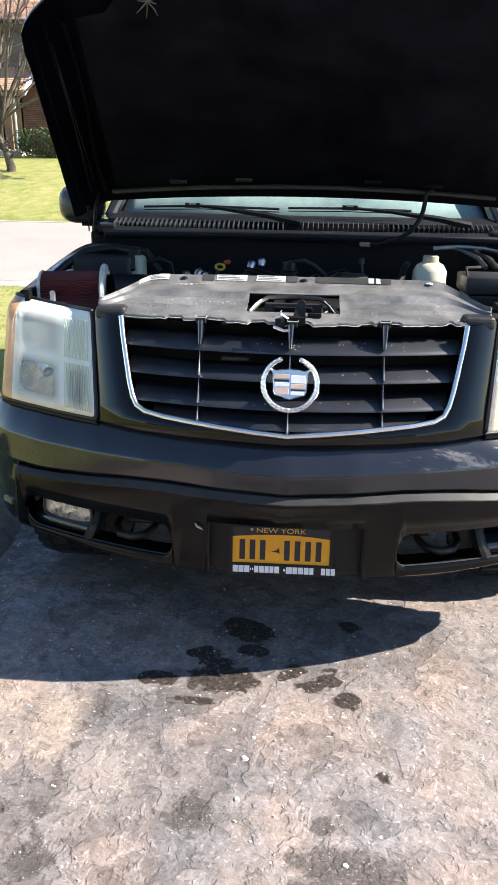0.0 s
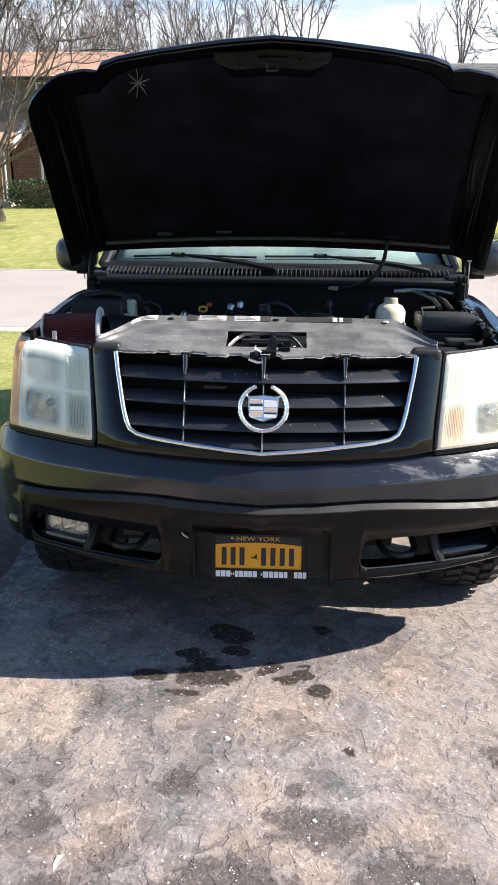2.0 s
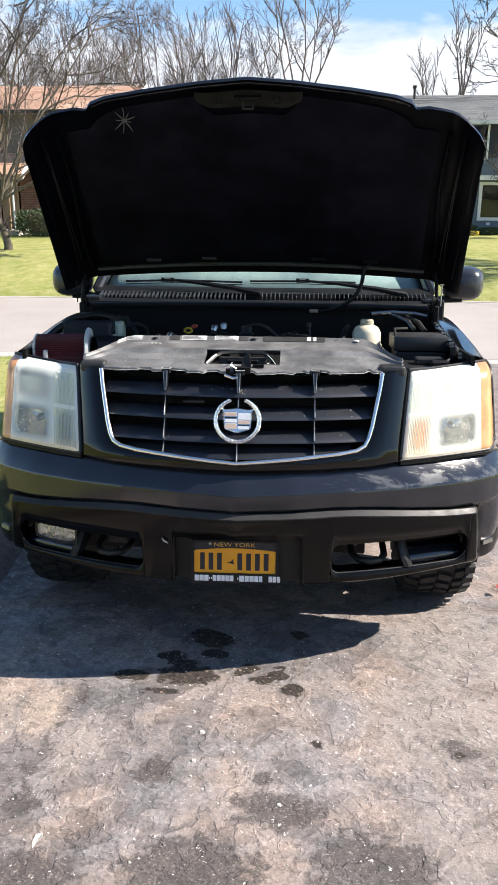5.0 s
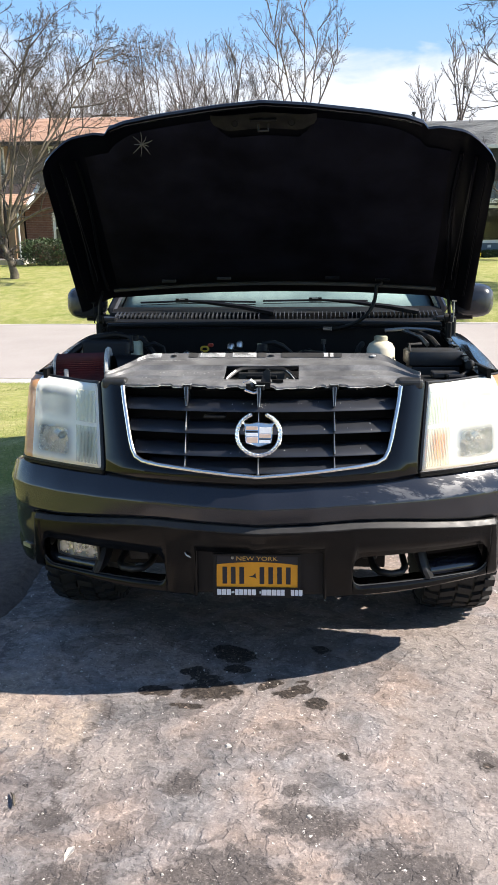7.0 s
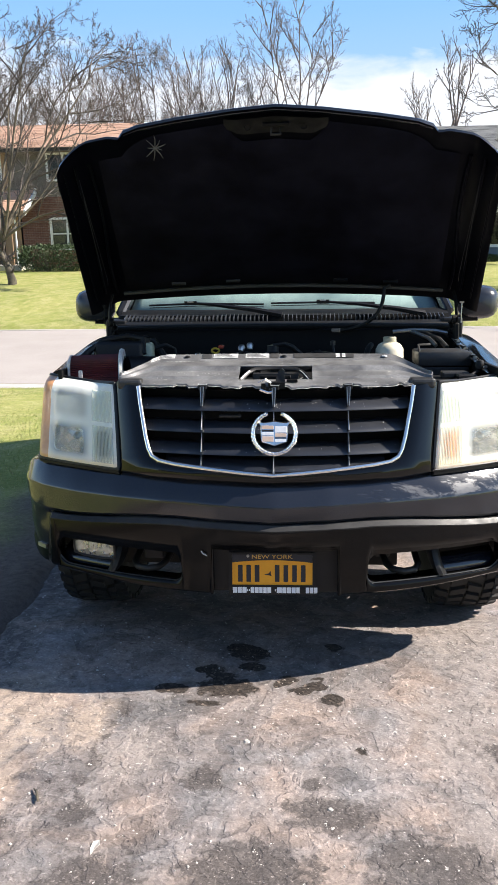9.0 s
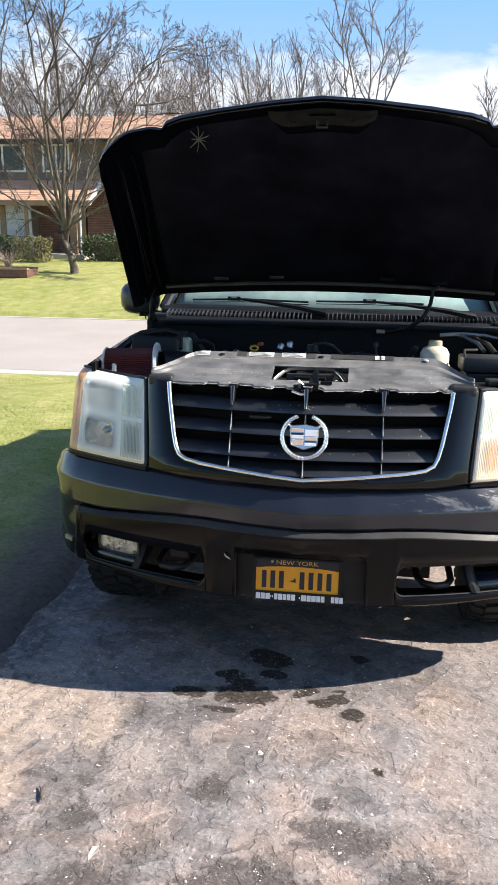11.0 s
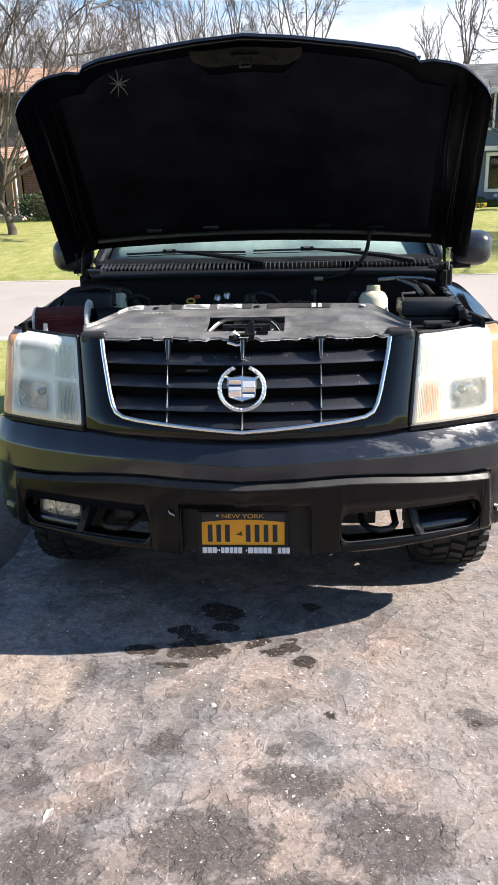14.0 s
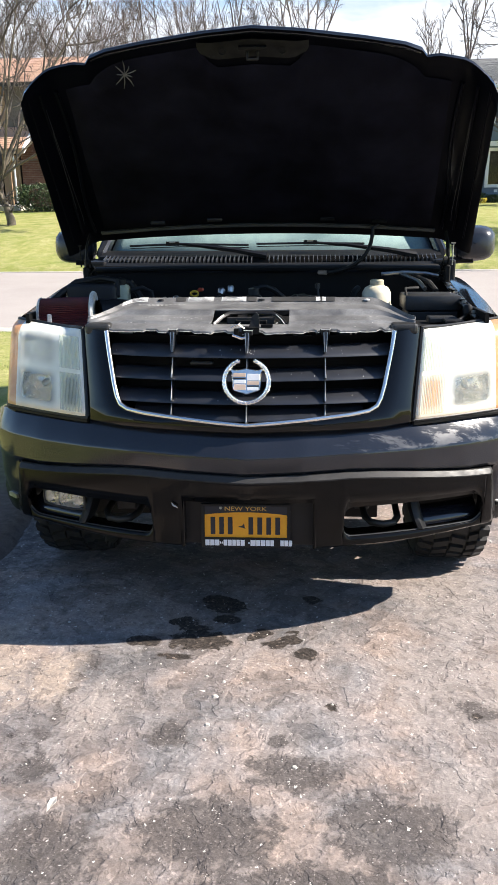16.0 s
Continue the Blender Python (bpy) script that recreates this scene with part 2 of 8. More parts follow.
M_DRY = surface("dry_stems", (0.30, 0.22, 0.17), (0.46, 0.36, 0.28), 3, 30, 0.3, (0.7, 0.9), 0, 0.0)
M_PETAL = surface("yellow_petal", (0.72, 0.55, 0.03), (0.85, 0.68, 0.06), 3, 30, 0.1, (0.5, 0.7), 0, 0.0)
M_ROOF_O = surface("tan_shingle", (0.50, 0.30, 0.20), (0.66, 0.42, 0.30), 1.2, 18, 0.35, (0.8, 0.95), 0, 0.4, 0.02)
M_ROOF_G = surface("grey_shingle", (0.15, 0.15, 0.145), (0.23, 0.23, 0.22), 1.2, 18, 0.35, (0.8, 0.95), 0, 0.4, 0.02)
M_SIDING_B = surface("blue_siding", (0.115, 0.155, 0.20), (0.15, 0.19, 0.24), 0.8, 30, 0.15, (0.5, 0.7), 0, 0.05, 0.002)
M_SIDING_W = surface("pale_siding", (0.58, 0.62, 0.67), (0.70, 0.73, 0.76), 0.8, 30, 0.15, (0.5, 0.7), 0, 0.05, 0.002)
M_SIDING_D = surface("taupe_siding", (0.12, 0.105, 0.09), (0.17, 0.15, 0.13), 0.8, 30, 0.15, (0.5, 0.7), 0, 0.05, 0.002)
M_TRIM = surface("white_trim", (0.70, 0.71, 0.72), (0.80, 0.80, 0.80), 1.5, 40, 0.12, (0.4, 0.6), 0, 0.0)
M_WOODTRIM = surface("tan_trim", (0.27, 0.175, 0.10), (0.38, 0.26, 0.16), 1.5, 40, 0.2, (0.5, 0.7), 0, 0.0)
M_SHUTTER = surface("dark_shutter", (0.02, 0.025, 0.035), (0.035, 0.04, 0.05), 2, 40, 0.2, (0.5, 0.6), 0, 0.0)
M_BRICK = surface("house_brick", (0.13, 0.06, 0.045), (0.25, 0.13, 0.10), 5, 40, 0.4, (0.8, 0.9), 0, 0.3, 0.01)
M_MORTAR = surface("mortar", (0.25, 0.23, 0.21), (0.35, 0.32, 0.29), 5, 40, 0.3, (0.8, 0.95), 0, 0.3, 0.01)
M_CONCRETE = surface("concrete", (0.42, 0.39, 0.35), (0.55, 0.51, 0.46), 2, 40, 0.25, (0.8, 0.95), 0, 0.3, 0.005)
M_ROOM = surface("dark_room", (0.03, 0.032, 0.035), (0.05, 0.05, 0.055), 2, 40, 0.2, (0.8, 0.9), 0, 0.0)
M_LEAF = surface("pale_dead_leaf", (0.60, 0.52, 0.44), (0.75, 0.68, 0.60), 30, 200, 0.3, (0.6, 0.8), 0, 0.0)


def road_material():
    m, n, l, b = shader("street_concrete")
    c = n.new("ShaderNodeTexCoord").outputs["Object"]
    col = ramp(n, l, noise_node(n, l, c, 0.35, 5, 0.6), [(0.3, (0.345, 0.304, 0.272)), (0.7, (0.42, 0.374, 0.338))])
    col = mix(n, l, 0.3, col, ramp(n, l, noise_node(n, l, c, 30, 5, 0.7), [(0.3, 0.55), (0.7, 1.0)]), "MULTIPLY")
    l.new(col, b.inputs["Base Color"])
    b.inputs["Roughness"].default_value = 0.9
    return m


def asphalt_material():
    """Old sealed asphalt: a crust that has flaked off in thin layers, pale stone showing through, with stains that lie where the attributes say."""
    m, n, l, b = shader("worn_asphalt")
    c = n.new("ShaderNodeTexCoord").outputs["Object"]

    def attribute(name):
        a = n.new("ShaderNodeAttribute")
        a.attribute_name = name
        return a.outputs["Fac"]

    def calc(how, a, b_, clamp=False):
        k = n.new("ShaderNodeMath")
        k.operation, k.use_clamp = how, clamp
        for s_, v in zip(k.inputs, (a, b_)):
            if isinstance(v, (int, float)):
                s_.default_value = v
            else:
                l.new(v, s_)
        return k.outputs[0]

    def warp(scale, amount):
        wob = n.new("ShaderNodeTexNoise")
        wob.inputs["Scale"].default_value, wob.inputs["Detail"].default_value = scale, 3
        l.new(c, wob.inputs["Vector"])
        k = n.new("ShaderNodeVectorMath")
        k.operation = "MULTIPLY_ADD"
        l.new(wob.outputs["Color"], k.inputs[0])
        k.inputs[1].default_value = (amount, amount, 0.0)
        l.new(c, k.inputs[2])
        return k.outputs[0]

    def cells(scale, coord, feature="F1"):
        v = n.new("ShaderNodeTexVoronoi")
        v.feature = feature
        v.inputs["Scale"].default_value = scale
        l.new(coord, v.inputs["Vector"])
        if feature != "F1":
            return v.outputs["Distance"]
        one = n.new("ShaderNodeSeparateColor")
        l.new(v.outputs["Color"], one.inputs[0])
        return one.outputs[0]

    def layers(value, count, edge):
        """Steps of a flaking crust: the height in steps, and a mask that is 1 along the broken edges."""
        k = calc("MULTIPLY", value, count)
        f = calc("FRACT", k, 0)
        r = n.new("ShaderNodeMapRange")
        r.interpolation_type = "SMOOTHSTEP"
        r.inputs["From Min"].default_value, r.inputs["From Max"].default_value = 0.0, edge
        l.new(f, r.inputs["Value"])
        high = calc("DIVIDE", calc("ADD", calc("FLOOR", k, 0), r.outputs[0]), count)
        line = ramp(n, l, f, [(0.0, 1.0), (0.03, 0.8), (0.10, 0.0)])
        return high, line

    bent = warp(13, 0.035)
    near = warp(55, 0.006)
    big = noise_node(n, l, c, 1.3, 4, 0.6, 0.6)
    crust = noise_node(n, l, bent, 5.5, 4, 0.55, 0.5)
    flake = noise_node(n, l, bent, 17.0, 4, 0.58, 0.4)
    mid = noise_node(n, l, near, 24.0, 5, 0.62, 0.3)
    clump = noise_node(n, l, near, 60.0, 3, 0.6, 0.4)
    grit = noise_node(n, l, c, 190.0, 3, 0.65)
    step_a, line_a = layers(crust, 6.5, 0.20)
    step_b, line_b = layers(flake, 5.0, 0.28)

    def crisp(attr, rough, lo=0.46, hi=0.54):
        """A stain with a ragged, speckled border."""
        return ramp(n, l, calc("ADD", attribute(attr), calc("MULTIPLY", calc("SUBTRACT", mid, 0.5), rough)), [(lo, 0.0), (hi, 1.0)])

    col = ramp(n, l, step_a, [(0.30, (0.150, 0.137, 0.132)), (0.42, (0.205, 0.187, 0.178)), (0.50, (0.250, 0.227, 0.214)), (0.58, (0.292, 0.265, 0.248)), (0.70, (0.340, 0.306, 0.284))])
    col = mix(n, l, 0.9, col, ramp(n, l, step_b, [(0.30, 0.80), (0.48, 0.98), (0.56, 1.03), (0.70, 1.16)]), "MULTIPLY")
    col = mix(n, l, 0.85, col, ramp(n, l, big, [(0.32, 0.84), (0.5, 0.97), (0.68, 1.05)]), "MULTIPLY")
    col = mix(n, l, 0.9, col, ramp(n, l, mid, [(0.30, 0.70), (0.40, 0.90), (0.50, 1.0), (0.60, 1.05), (0.70, 1.22)]), "MULTIPLY")
    col = mix(n, l, 0.9, col, ramp(n, l, clump, [(0.30, 0.76), (0.42, 0.95), (0.58, 1.03), (0.70, 1.20)]), "MULTIPLY")
    blot = noise_node(n, l, bent, 3.6, 7, 0.66, 0.9)
    col = mix(n, l, 0.9, col, ramp(n, l, blot, [(0.32, 0.60), (0.43, 0.84), (0.50, 1.0), (0.60, 1.10), (0.70, 1.26)]), "MULTIPLY")
    tint = noise_node(n, l, c, 3.1, 5, 0.6, 0.7)
    col = mix(n, l, 0.9, col, ramp(n, l, tint, [(0.36, (0.92, 1.0, 1.08)), (0.50, (1.0, 0.99, 1.0)), (0.64, (1.09, 0.985, 0.91))]), "MULTIPLY")
    relief = ramp(n, l, step_b, [(0.33, 0.72), (0.5, 0.95), (0.68, 1.15)])
    tan = calc("MULTIPLY", crisp("tan", 1.5, 0.25, 0.95), 0.85)
    col = mix(n, l, tan, col, mix(n, l, 0.9, (0.47, 0.390, 0.315), relief, "MULTIPLY"))
    col = mix(n, l, crisp("pale", 1.6, 0.30, 1.1), col, mix(n, l, 0.9, (0.33, 0.300, 0.278), relief, "MULTIPLY"))
    gravel = mix(n, l, 0.9, (0.098, 0.088, 0.083), ramp(n, l, cells(210.0, near), [(0.0, 0.62), (0.6, 1.0), (0.93, 1.3), (0.97, 2.2), (1.0, 3.4)]), "MULTIPLY")
    col = mix(n, l, calc("MULTIPLY", crisp("worn", 2.0, 0.36, 0.66), 0.84), col, gravel)
    # thin dark lines along the broken edges of the crust
    broken = calc("MULTIPLY", calc("MAXIMUM", line_a, calc("MULTIPLY", line_b, 0.7)), ramp(n, l, noise_node(n, l, c, 7.0, 3, 0.6), [(0.52, 0.0), (0.66, 0.34)]))
    col = mix(n, l, broken, col, (0.125, 0.106, 0.094))
    col = mix(n, l, crisp("oil", 1.3, 0.32, 0.50), col, mix(n, l, 0.9, (0.045, 0.037, 0.031), ramp(n, l, cells(100.0, near), [(0.0, 0.5), (0.8, 1.4), (0.94, 2.2), (1.0, 6.0)]), "MULTIPLY"))
    col = mix(n, l, 0.7, col, ramp(n, l, grit, [(0.30, 0.82), (0.5, 1.0), (0.72, 1.18)]), "MULTIPLY")
    col = mix(n, l, 0.8, col, ramp(n, l, cells(120.0, near), [(0.0, 0.74), (0.10, 0.94), (0.88, 1.02), (0.95, 1.22), (1.0, 1.5)]), "MULTIPLY")
    col = mix(n, l, 1.0, col, (0.806, 0.766, 0.744), "MULTIPLY")
    flecks = ramp(n, l, noise_node(n, l, c, 46, 3, 0.6), [(0.68, 0.0), (0.70, 0.9)])
    col = mix(n, l, flecks, col, (0.60, 0.55, 0.50))
    pits = ramp(n, l, noise_node(n, l, near, 40, 3, 0.6, 0.4), [(0.28, 0.85), (0.31, 0.0)])
    col = mix(n, l, pits, col, (0.075, 0.064, 0.055))
    col = mix(n, l, calc("MULTIPLY", attribute("crack"), ramp(n, l, mid, [(0.42, 1.0), (0.56, 0.0)])), col, (0.075, 0.064, 0.055))
    l.new(col, b.inputs["Base Color"])
    b.inputs["Roughness"].default_value = 0.82
    b.inputs["Specular IOR Level"].default_value = 0.35
    h = calc("ADD", calc("MULTIPLY", step_a, 0.55), calc("ADD", calc("MULTIPLY", step_b, 0.36), calc("MULTIPLY", mid, 0.26)))
    h = calc("ADD", h, calc("ADD", calc("MULTIPLY", clump, 0.12), calc("MULTIPLY", grit, 0.03)))
    k = n.new("ShaderNodeBump")
    k.inputs["Strength"].default_value, k.inputs["Distance"].default_value = 1.0, 0.022
    l.new(h, k.inputs["Height"])
    l.new(k.outputs[0], b.inputs["Normal"])
    return m


def lawn_material():
    m, n, l, b = shader("lawn")
    c = n.new("ShaderNodeTexCoord").outputs["Object"]
    big = noise_node(n, l, c, 0.30, 6, 0.65, 0.4)
    mid = noise_node(n, l, c, 2.4, 6, 0.7, 0.5)
    fine = noise_node(n, l, c, 26, 5, 0.75)
    col = ramp(n, l, mid, [(0.28, (0.13, 0.19, 0.035)), (0.44, (0.28, 0.30, 0.08)), (0.62, (0.50, 0.44, 0.22))])
    col = mix(n, l, 0.5, col, ramp(n, l, big, [(0.3, (0.18, 0.24, 0.045)), (0.7, (0.45, 0.41, 0.15))]))
    col = mix(n, l, 0.6, col, ramp(n, l, fine, [(0.3, 0.35), (0.7, 1.25)]), "MULTIPLY")
    a = n.new("ShaderNodeAttribute")
    a.attribute_name = "soil"
    col = mix(n, l, a.outputs["Fac"], col, mix(n, l, 0.7, (0.165, 0.128, 0.104), ramp(n, l, fine, [(0.3, 0.4), (0.7, 1.4)]), "MULTIPLY"))
    l.new(col, b.inputs["Base Color"])
    b.inputs["Roughness"].default_value = 0.9
    b.inputs["Specular IOR Level"].default_value = 0.2
    k = n.new("ShaderNodeBump")
    k.inputs["Strength"].default_value, k.inputs["Distance"].default_value = 0.7, 0.03
    l.new(fine, k.inputs["Height"])
    l.new(k.outputs[0], b.inputs["Normal"])
    return m


def blade_material():
    m, n, l, b = shader("grass_blade")
    g = n.new("ShaderNodeNewGeometry")
    col = ramp(n, l, g.outputs["Random Per Island"], [(0.0, (0.17, 0.24, 0.045)), (0.6, (0.27, 0.31, 0.075)), (1.0, (0.42, 0.38, 0.17))])
    l.new(col, b.inputs["Base Color"])
    b.inputs["Roughness"].default_value = 0.6
    return m


M_ROAD, M_ASPHALT, M_LAWN, M_BLADE = road_material(), asphalt_material(), lawn_material(), blade_material()


# ---- building helpers ----
def part(name, bm, material, parent=None, label="", smooth=False, sharp=35):
    """One mesh object from a bmesh or from (points, faces), under a thing or a part."""
    me = bpy.data.meshes.new(name)
    if isinstance(bm, tuple):
        me.from_pydata([tuple(p) for p in bm[0]], [], bm[1])
    else:
        bm.to_mesh(me)
        bm.free()
    me.update()
    if material:
        me.materials.append(material)
    if smooth:
        me.shade_smooth()
        me.set_sharp_from_angle(angle=radians(sharp))
    ob = new(name, me)
    if parent:
        ob.parent = parent
    if label:
        ob["label"] = label
    return ob


def empty(name, m=None):
    ob = new(name)
    if m:
        ob.matrix_basis = m
    return ob


def grid(rows, close=False, flip=False):
    """Quads over rows of points."""
    w = len(rows[0])
    pts = [p for r in rows for p in r]
    faces = []
    for i in range(len(rows) - 1):
        for j in range(w - (0 if close else 1)):
            k = (j + 1) % w
            f = (i * w + j, i * w + k, (i + 1) * w + k, (i + 1) * w + j)
            faces.append(f[::-1] if flip else f)
    return pts, faces


def joined(*shapes):
    pts, faces = [], []
    for p, f in shapes:
        o = len(pts)
        pts += list(p)
        faces += [tuple(i + o for i in q) for q in f]
    return pts, faces


def moved(shape, m):
    return [m @ Vector(p) for p in shape[0]], shape[1]


def box(x0, x1, y0, y1, z0, z1):
    p = [(x, y, z) for x in (x0, x1) for y in (y0, y1) for z in (z0, z1)]
    return p, [(0, 1, 3, 2), (4, 6, 7, 5), (0, 4, 5, 1), (2, 3, 7, 6), (0, 2, 6, 4), (1, 5, 7, 3)]


def rbox(x0, x1, y0, y1, z0, z1, r=0.01, seg=2):
    """A box with rounded edges, as a bmesh."""
    bm = bmesh.new()
    p, f = box(x0, x1, y0, y1, z0, z1)
    vs = [bm.verts.new(q) for q in p]
    for q in f:
        bm.faces.new([vs[i] for i in q])
    bmesh.ops.recalc_face_normals(bm, faces=bm.faces)
    bmesh.ops.bevel(bm, geom=bm.edges[:], offset=r, segments=seg, affect="EDGES", profile=0.5)
    return bm


def thicken(ob, t, offset=-1.0):
    s = ob.modifiers.new("thickness", "SOLIDIFY")
    s.thickness, s.offset = t, offset
    return ob


def tube(points, radius, sides=8, closed=False, cap=True, flat=1.0):
    """A round bar along points; radius a number or one for each point; flat squeezes it along its own second axis."""
    P = [Vector(p) for p in points]
    R = radius if isinstance(radius, (list, tuple)) else [radius] * len(P)
    rows, side = [], None
    for i, p in enumerate(P):
        if closed:
            d = P[(i + 1) % len(P)] - P[i - 1]
        else:
            d = P[min(i + 1, len(P) - 1)] - P[max(i - 1, 0)]
        d.normalize()
        if side is None:
            side = d.orthogonal().normalized()
        side = (side - d * side.dot(d)).normalized()
        up = d.cross(side)
        rows.append([p + (side * math.cos(a) * flat + up * math.sin(a)) * R[i] for a in (2 * math.pi * k / sides for k in range(sides))])
    if closed:
        rows.append(rows[0])
    pts, faces = grid(rows, close=True)
    if cap and not closed:
        faces += [tuple(range(sides))[::-1], tuple(range(len(pts) - sides, len(pts)))]
    return pts, faces


def lathe(profile, sides=24, axis="x"):
    """A turned shape from (along, radius) pairs."""
    rows = []
    for a, r in profile:
        ring = []
        for k in range(sides):
            c, s = math.cos(2 * math.pi * k / sides) * r, math.sin(2 * math.pi * k / sides) * r
            ring.append({"x": (a, c, s), "y": (c, a, s), "z": (c, s, a)}[axis])
        rows.append(ring)
    return grid(rows, close=True)


def smoothstep(a, b, x):
    t = min(1.0, max(0.0, (x - a) / (b - a)))
    return t * t * (3 - 2 * t)


def lerp(table, x):
    """Straight lines through (x, value) pairs."""
    return float(np.interp(x, [a for a, _ in table], [b for _, b in table]))


# ---- the ground ----
FALL = math.tan(radians(SLOPE))
ROAD_Y0, ROAD_Y1, ROAD_Z = 11.0, 19.4, -1.04
PROFILE = [(-400, 4.0), (-60, 1.6), (-14, 0.75), (-8, 8 * FALL), (9.0, -9.0 * FALL), (11.0, ROAD_Z), (19.4, ROAD_Z), (19.6, ROAD_Z + 0.10), (22.5, -0.52), (26, -0.12), (31, 0.06), (60, 0.3), (400, 2.0)]


def ground_z(y):
    return lerp(PROFILE, y)


def drive_left(y):
    in_ = 0.20 * smoothstep(-0.35, 0.10, y) * (1 - smoothstep(2.5, 5.0, y)) - 0.06 * min(max(y, 0.0), 2.5)
    return -1.38 + in_ + (0.05 * math.sin(1.7 * y + 0.6) + 0.03 * math.sin(4.3 * y)) * smoothstep(1.2, 3.0, abs(y)) + 0.008 * math.sin(9 * y)


def build_ground():
    xs = sorted({*np.round(np.linspace(-400, -30, 12), 3), *np.round(np.arange(-30, 30.1, 1.0), 3), *np.round(np.linspace(30, 400, 12), 3), *np.round(np.arange(-6, -1.0, 0.12), 3)})
    ys = sorted({*np.round(np.linspace(-400, -20, 10), 3), *np.round(np.arange(-20, 60, 0.8), 3), *np.round(np.linspace(60, 400, 10), 3), *[a for a, _ in PROFILE], *np.round(np.arange(-3, 11, 0.15), 3)})
    rows, soil = [], []
    for y in ys:
        row = []
        for x in xs:
            z = ground_z(y)
            on_drive = x > drive_left(y) - 0.02 and x < 3.9 and y < 11.2
            on_road = 10.6 < y < 19.5
            dip = 0.08 if on_drive or on_road else 0.0
            bumps = 0.03 * noise.noise((x * 0.9, y * 0.9, 0)) + 0.015 * noise.noise((x * 4, y * 4, 3))
            edge = drive_left(y) - x
            row.append((x, y, z - dip + (0 if dip or abs(x) > 60 else bumps * smoothstep(0, 0.6, abs(edge)))))
            soil.append(smoothstep(0.75, 0.20, edge + 0.25 * noise.noise((x * 3, y * 3, 7))) * smoothstep(-9, -5, y) if y < 11 and x < 0 else 0.0)
        rows.append(row)
    ob = part("ground", grid(rows), M_LAWN, smooth=True, sharp=180)
    ob.data.attributes.new("soil", "FLOAT", "POINT").data.foreach_set("value", soil)
    tagged(ob, "patchy spring lawn, green and straw coloured, with bare soil by the driveway", "ground", kind="structure")


# stains on the driveway: kind, place, half sizes
STAINS = [
    ("oil", -0.175, -0.060, 0.098, 0.055), ("oil", -0.20, 0.025, 0.040, 0.030), ("oil", -0.38, -0.085, 0.045, 0.026), ("oil", -0.235, -0.160, 0.052, 0.018), ("oil", 0.055, 0.012, 0.030, 0.022),
    ("oil", 0.090, -0.088, 0.036, 0.018), ("oil", 0.150, -0.055, 0.034, 0.026), ("oil", 0.212, -0.130, 0.042, 0.028), ("oil", 0.02, -0.02, 0.022, 0.018), ("oil", 0.16, 0.02, 0.022, 0.018),
    ("oil", 0.294, -0.467, 0.017, 0.019), ("worn", -0.20, -0.61, 0.055, 0.05), ("oil", 0.735, -0.482, 0.014, 0.017), ("worn", 0.745, -0.46, 0.05, 0.05), ("worn", 0.18, -0.765, 0.105, 0.065), ("worn", 0.12, -0.625, 0.030, 0.028),
    ("worn", -0.55, -0.78, 0.05, 0.04), ("worn", -0.03, -1.00, 0.16, 0.11), ("worn", 0.42, -0.95, 0.15, 0.11), ("worn", -0.44, -1.08, 0.12, 0.11), ("worn", 0.20, -1.25, 0.28, 0.15),
    ("oil", -0.15, 0.27, 0.04, 0.03), ("oil", -0.10, 0.215, 0.060, 0.036), ("oil", -0.09, 0.105, 0.045, 0.035), ("oil", -0.24, 0.08, 0.04, 0.03), ("oil", 0.22, 0.28, 0.033, 0.03),
    ("tan", -1.04, -0.15, 0.20, 0.15), ("tan", -0.98, -0.42, 0.16, 0.26), ("tan", -0.87, -0.78, 0.11, 0.26), ("tan", -0.62, -0.32, 0.08, 0.16),
    ("pale", 0.72, -0.30, 0.26, 0.30), ("pale", 0.85, 0.35, 0.25, 0.4), ("pale", -0.45, -0.5, 0.12, 0.16), ("pale", 0.65, -0.85, 0.16, 0.2)]


def patch(kind, x, y):
    v = 0.0
    wx = x + 0.035 * noise.noise((x * 9, y * 9, 1)) + 0.012 * noise.noise((x * 34, y * 34, 5))
    wy = y + 0.035 * noise.noise((x * 9, y * 9, 2)) + 0.012 * noise.noise((x * 34, y * 34, 6))
    for k, cx, cy, a, b in STAINS:
        if k == kind:
            d = math.hypot((wx - cx) / a, (wy - cy) / b)
            v = max(v, smoothstep(2.0, 0.3, d) if kind in ("oil", "worn") else 0.8 * smoothstep(1.7, 0.5, d))
    return v


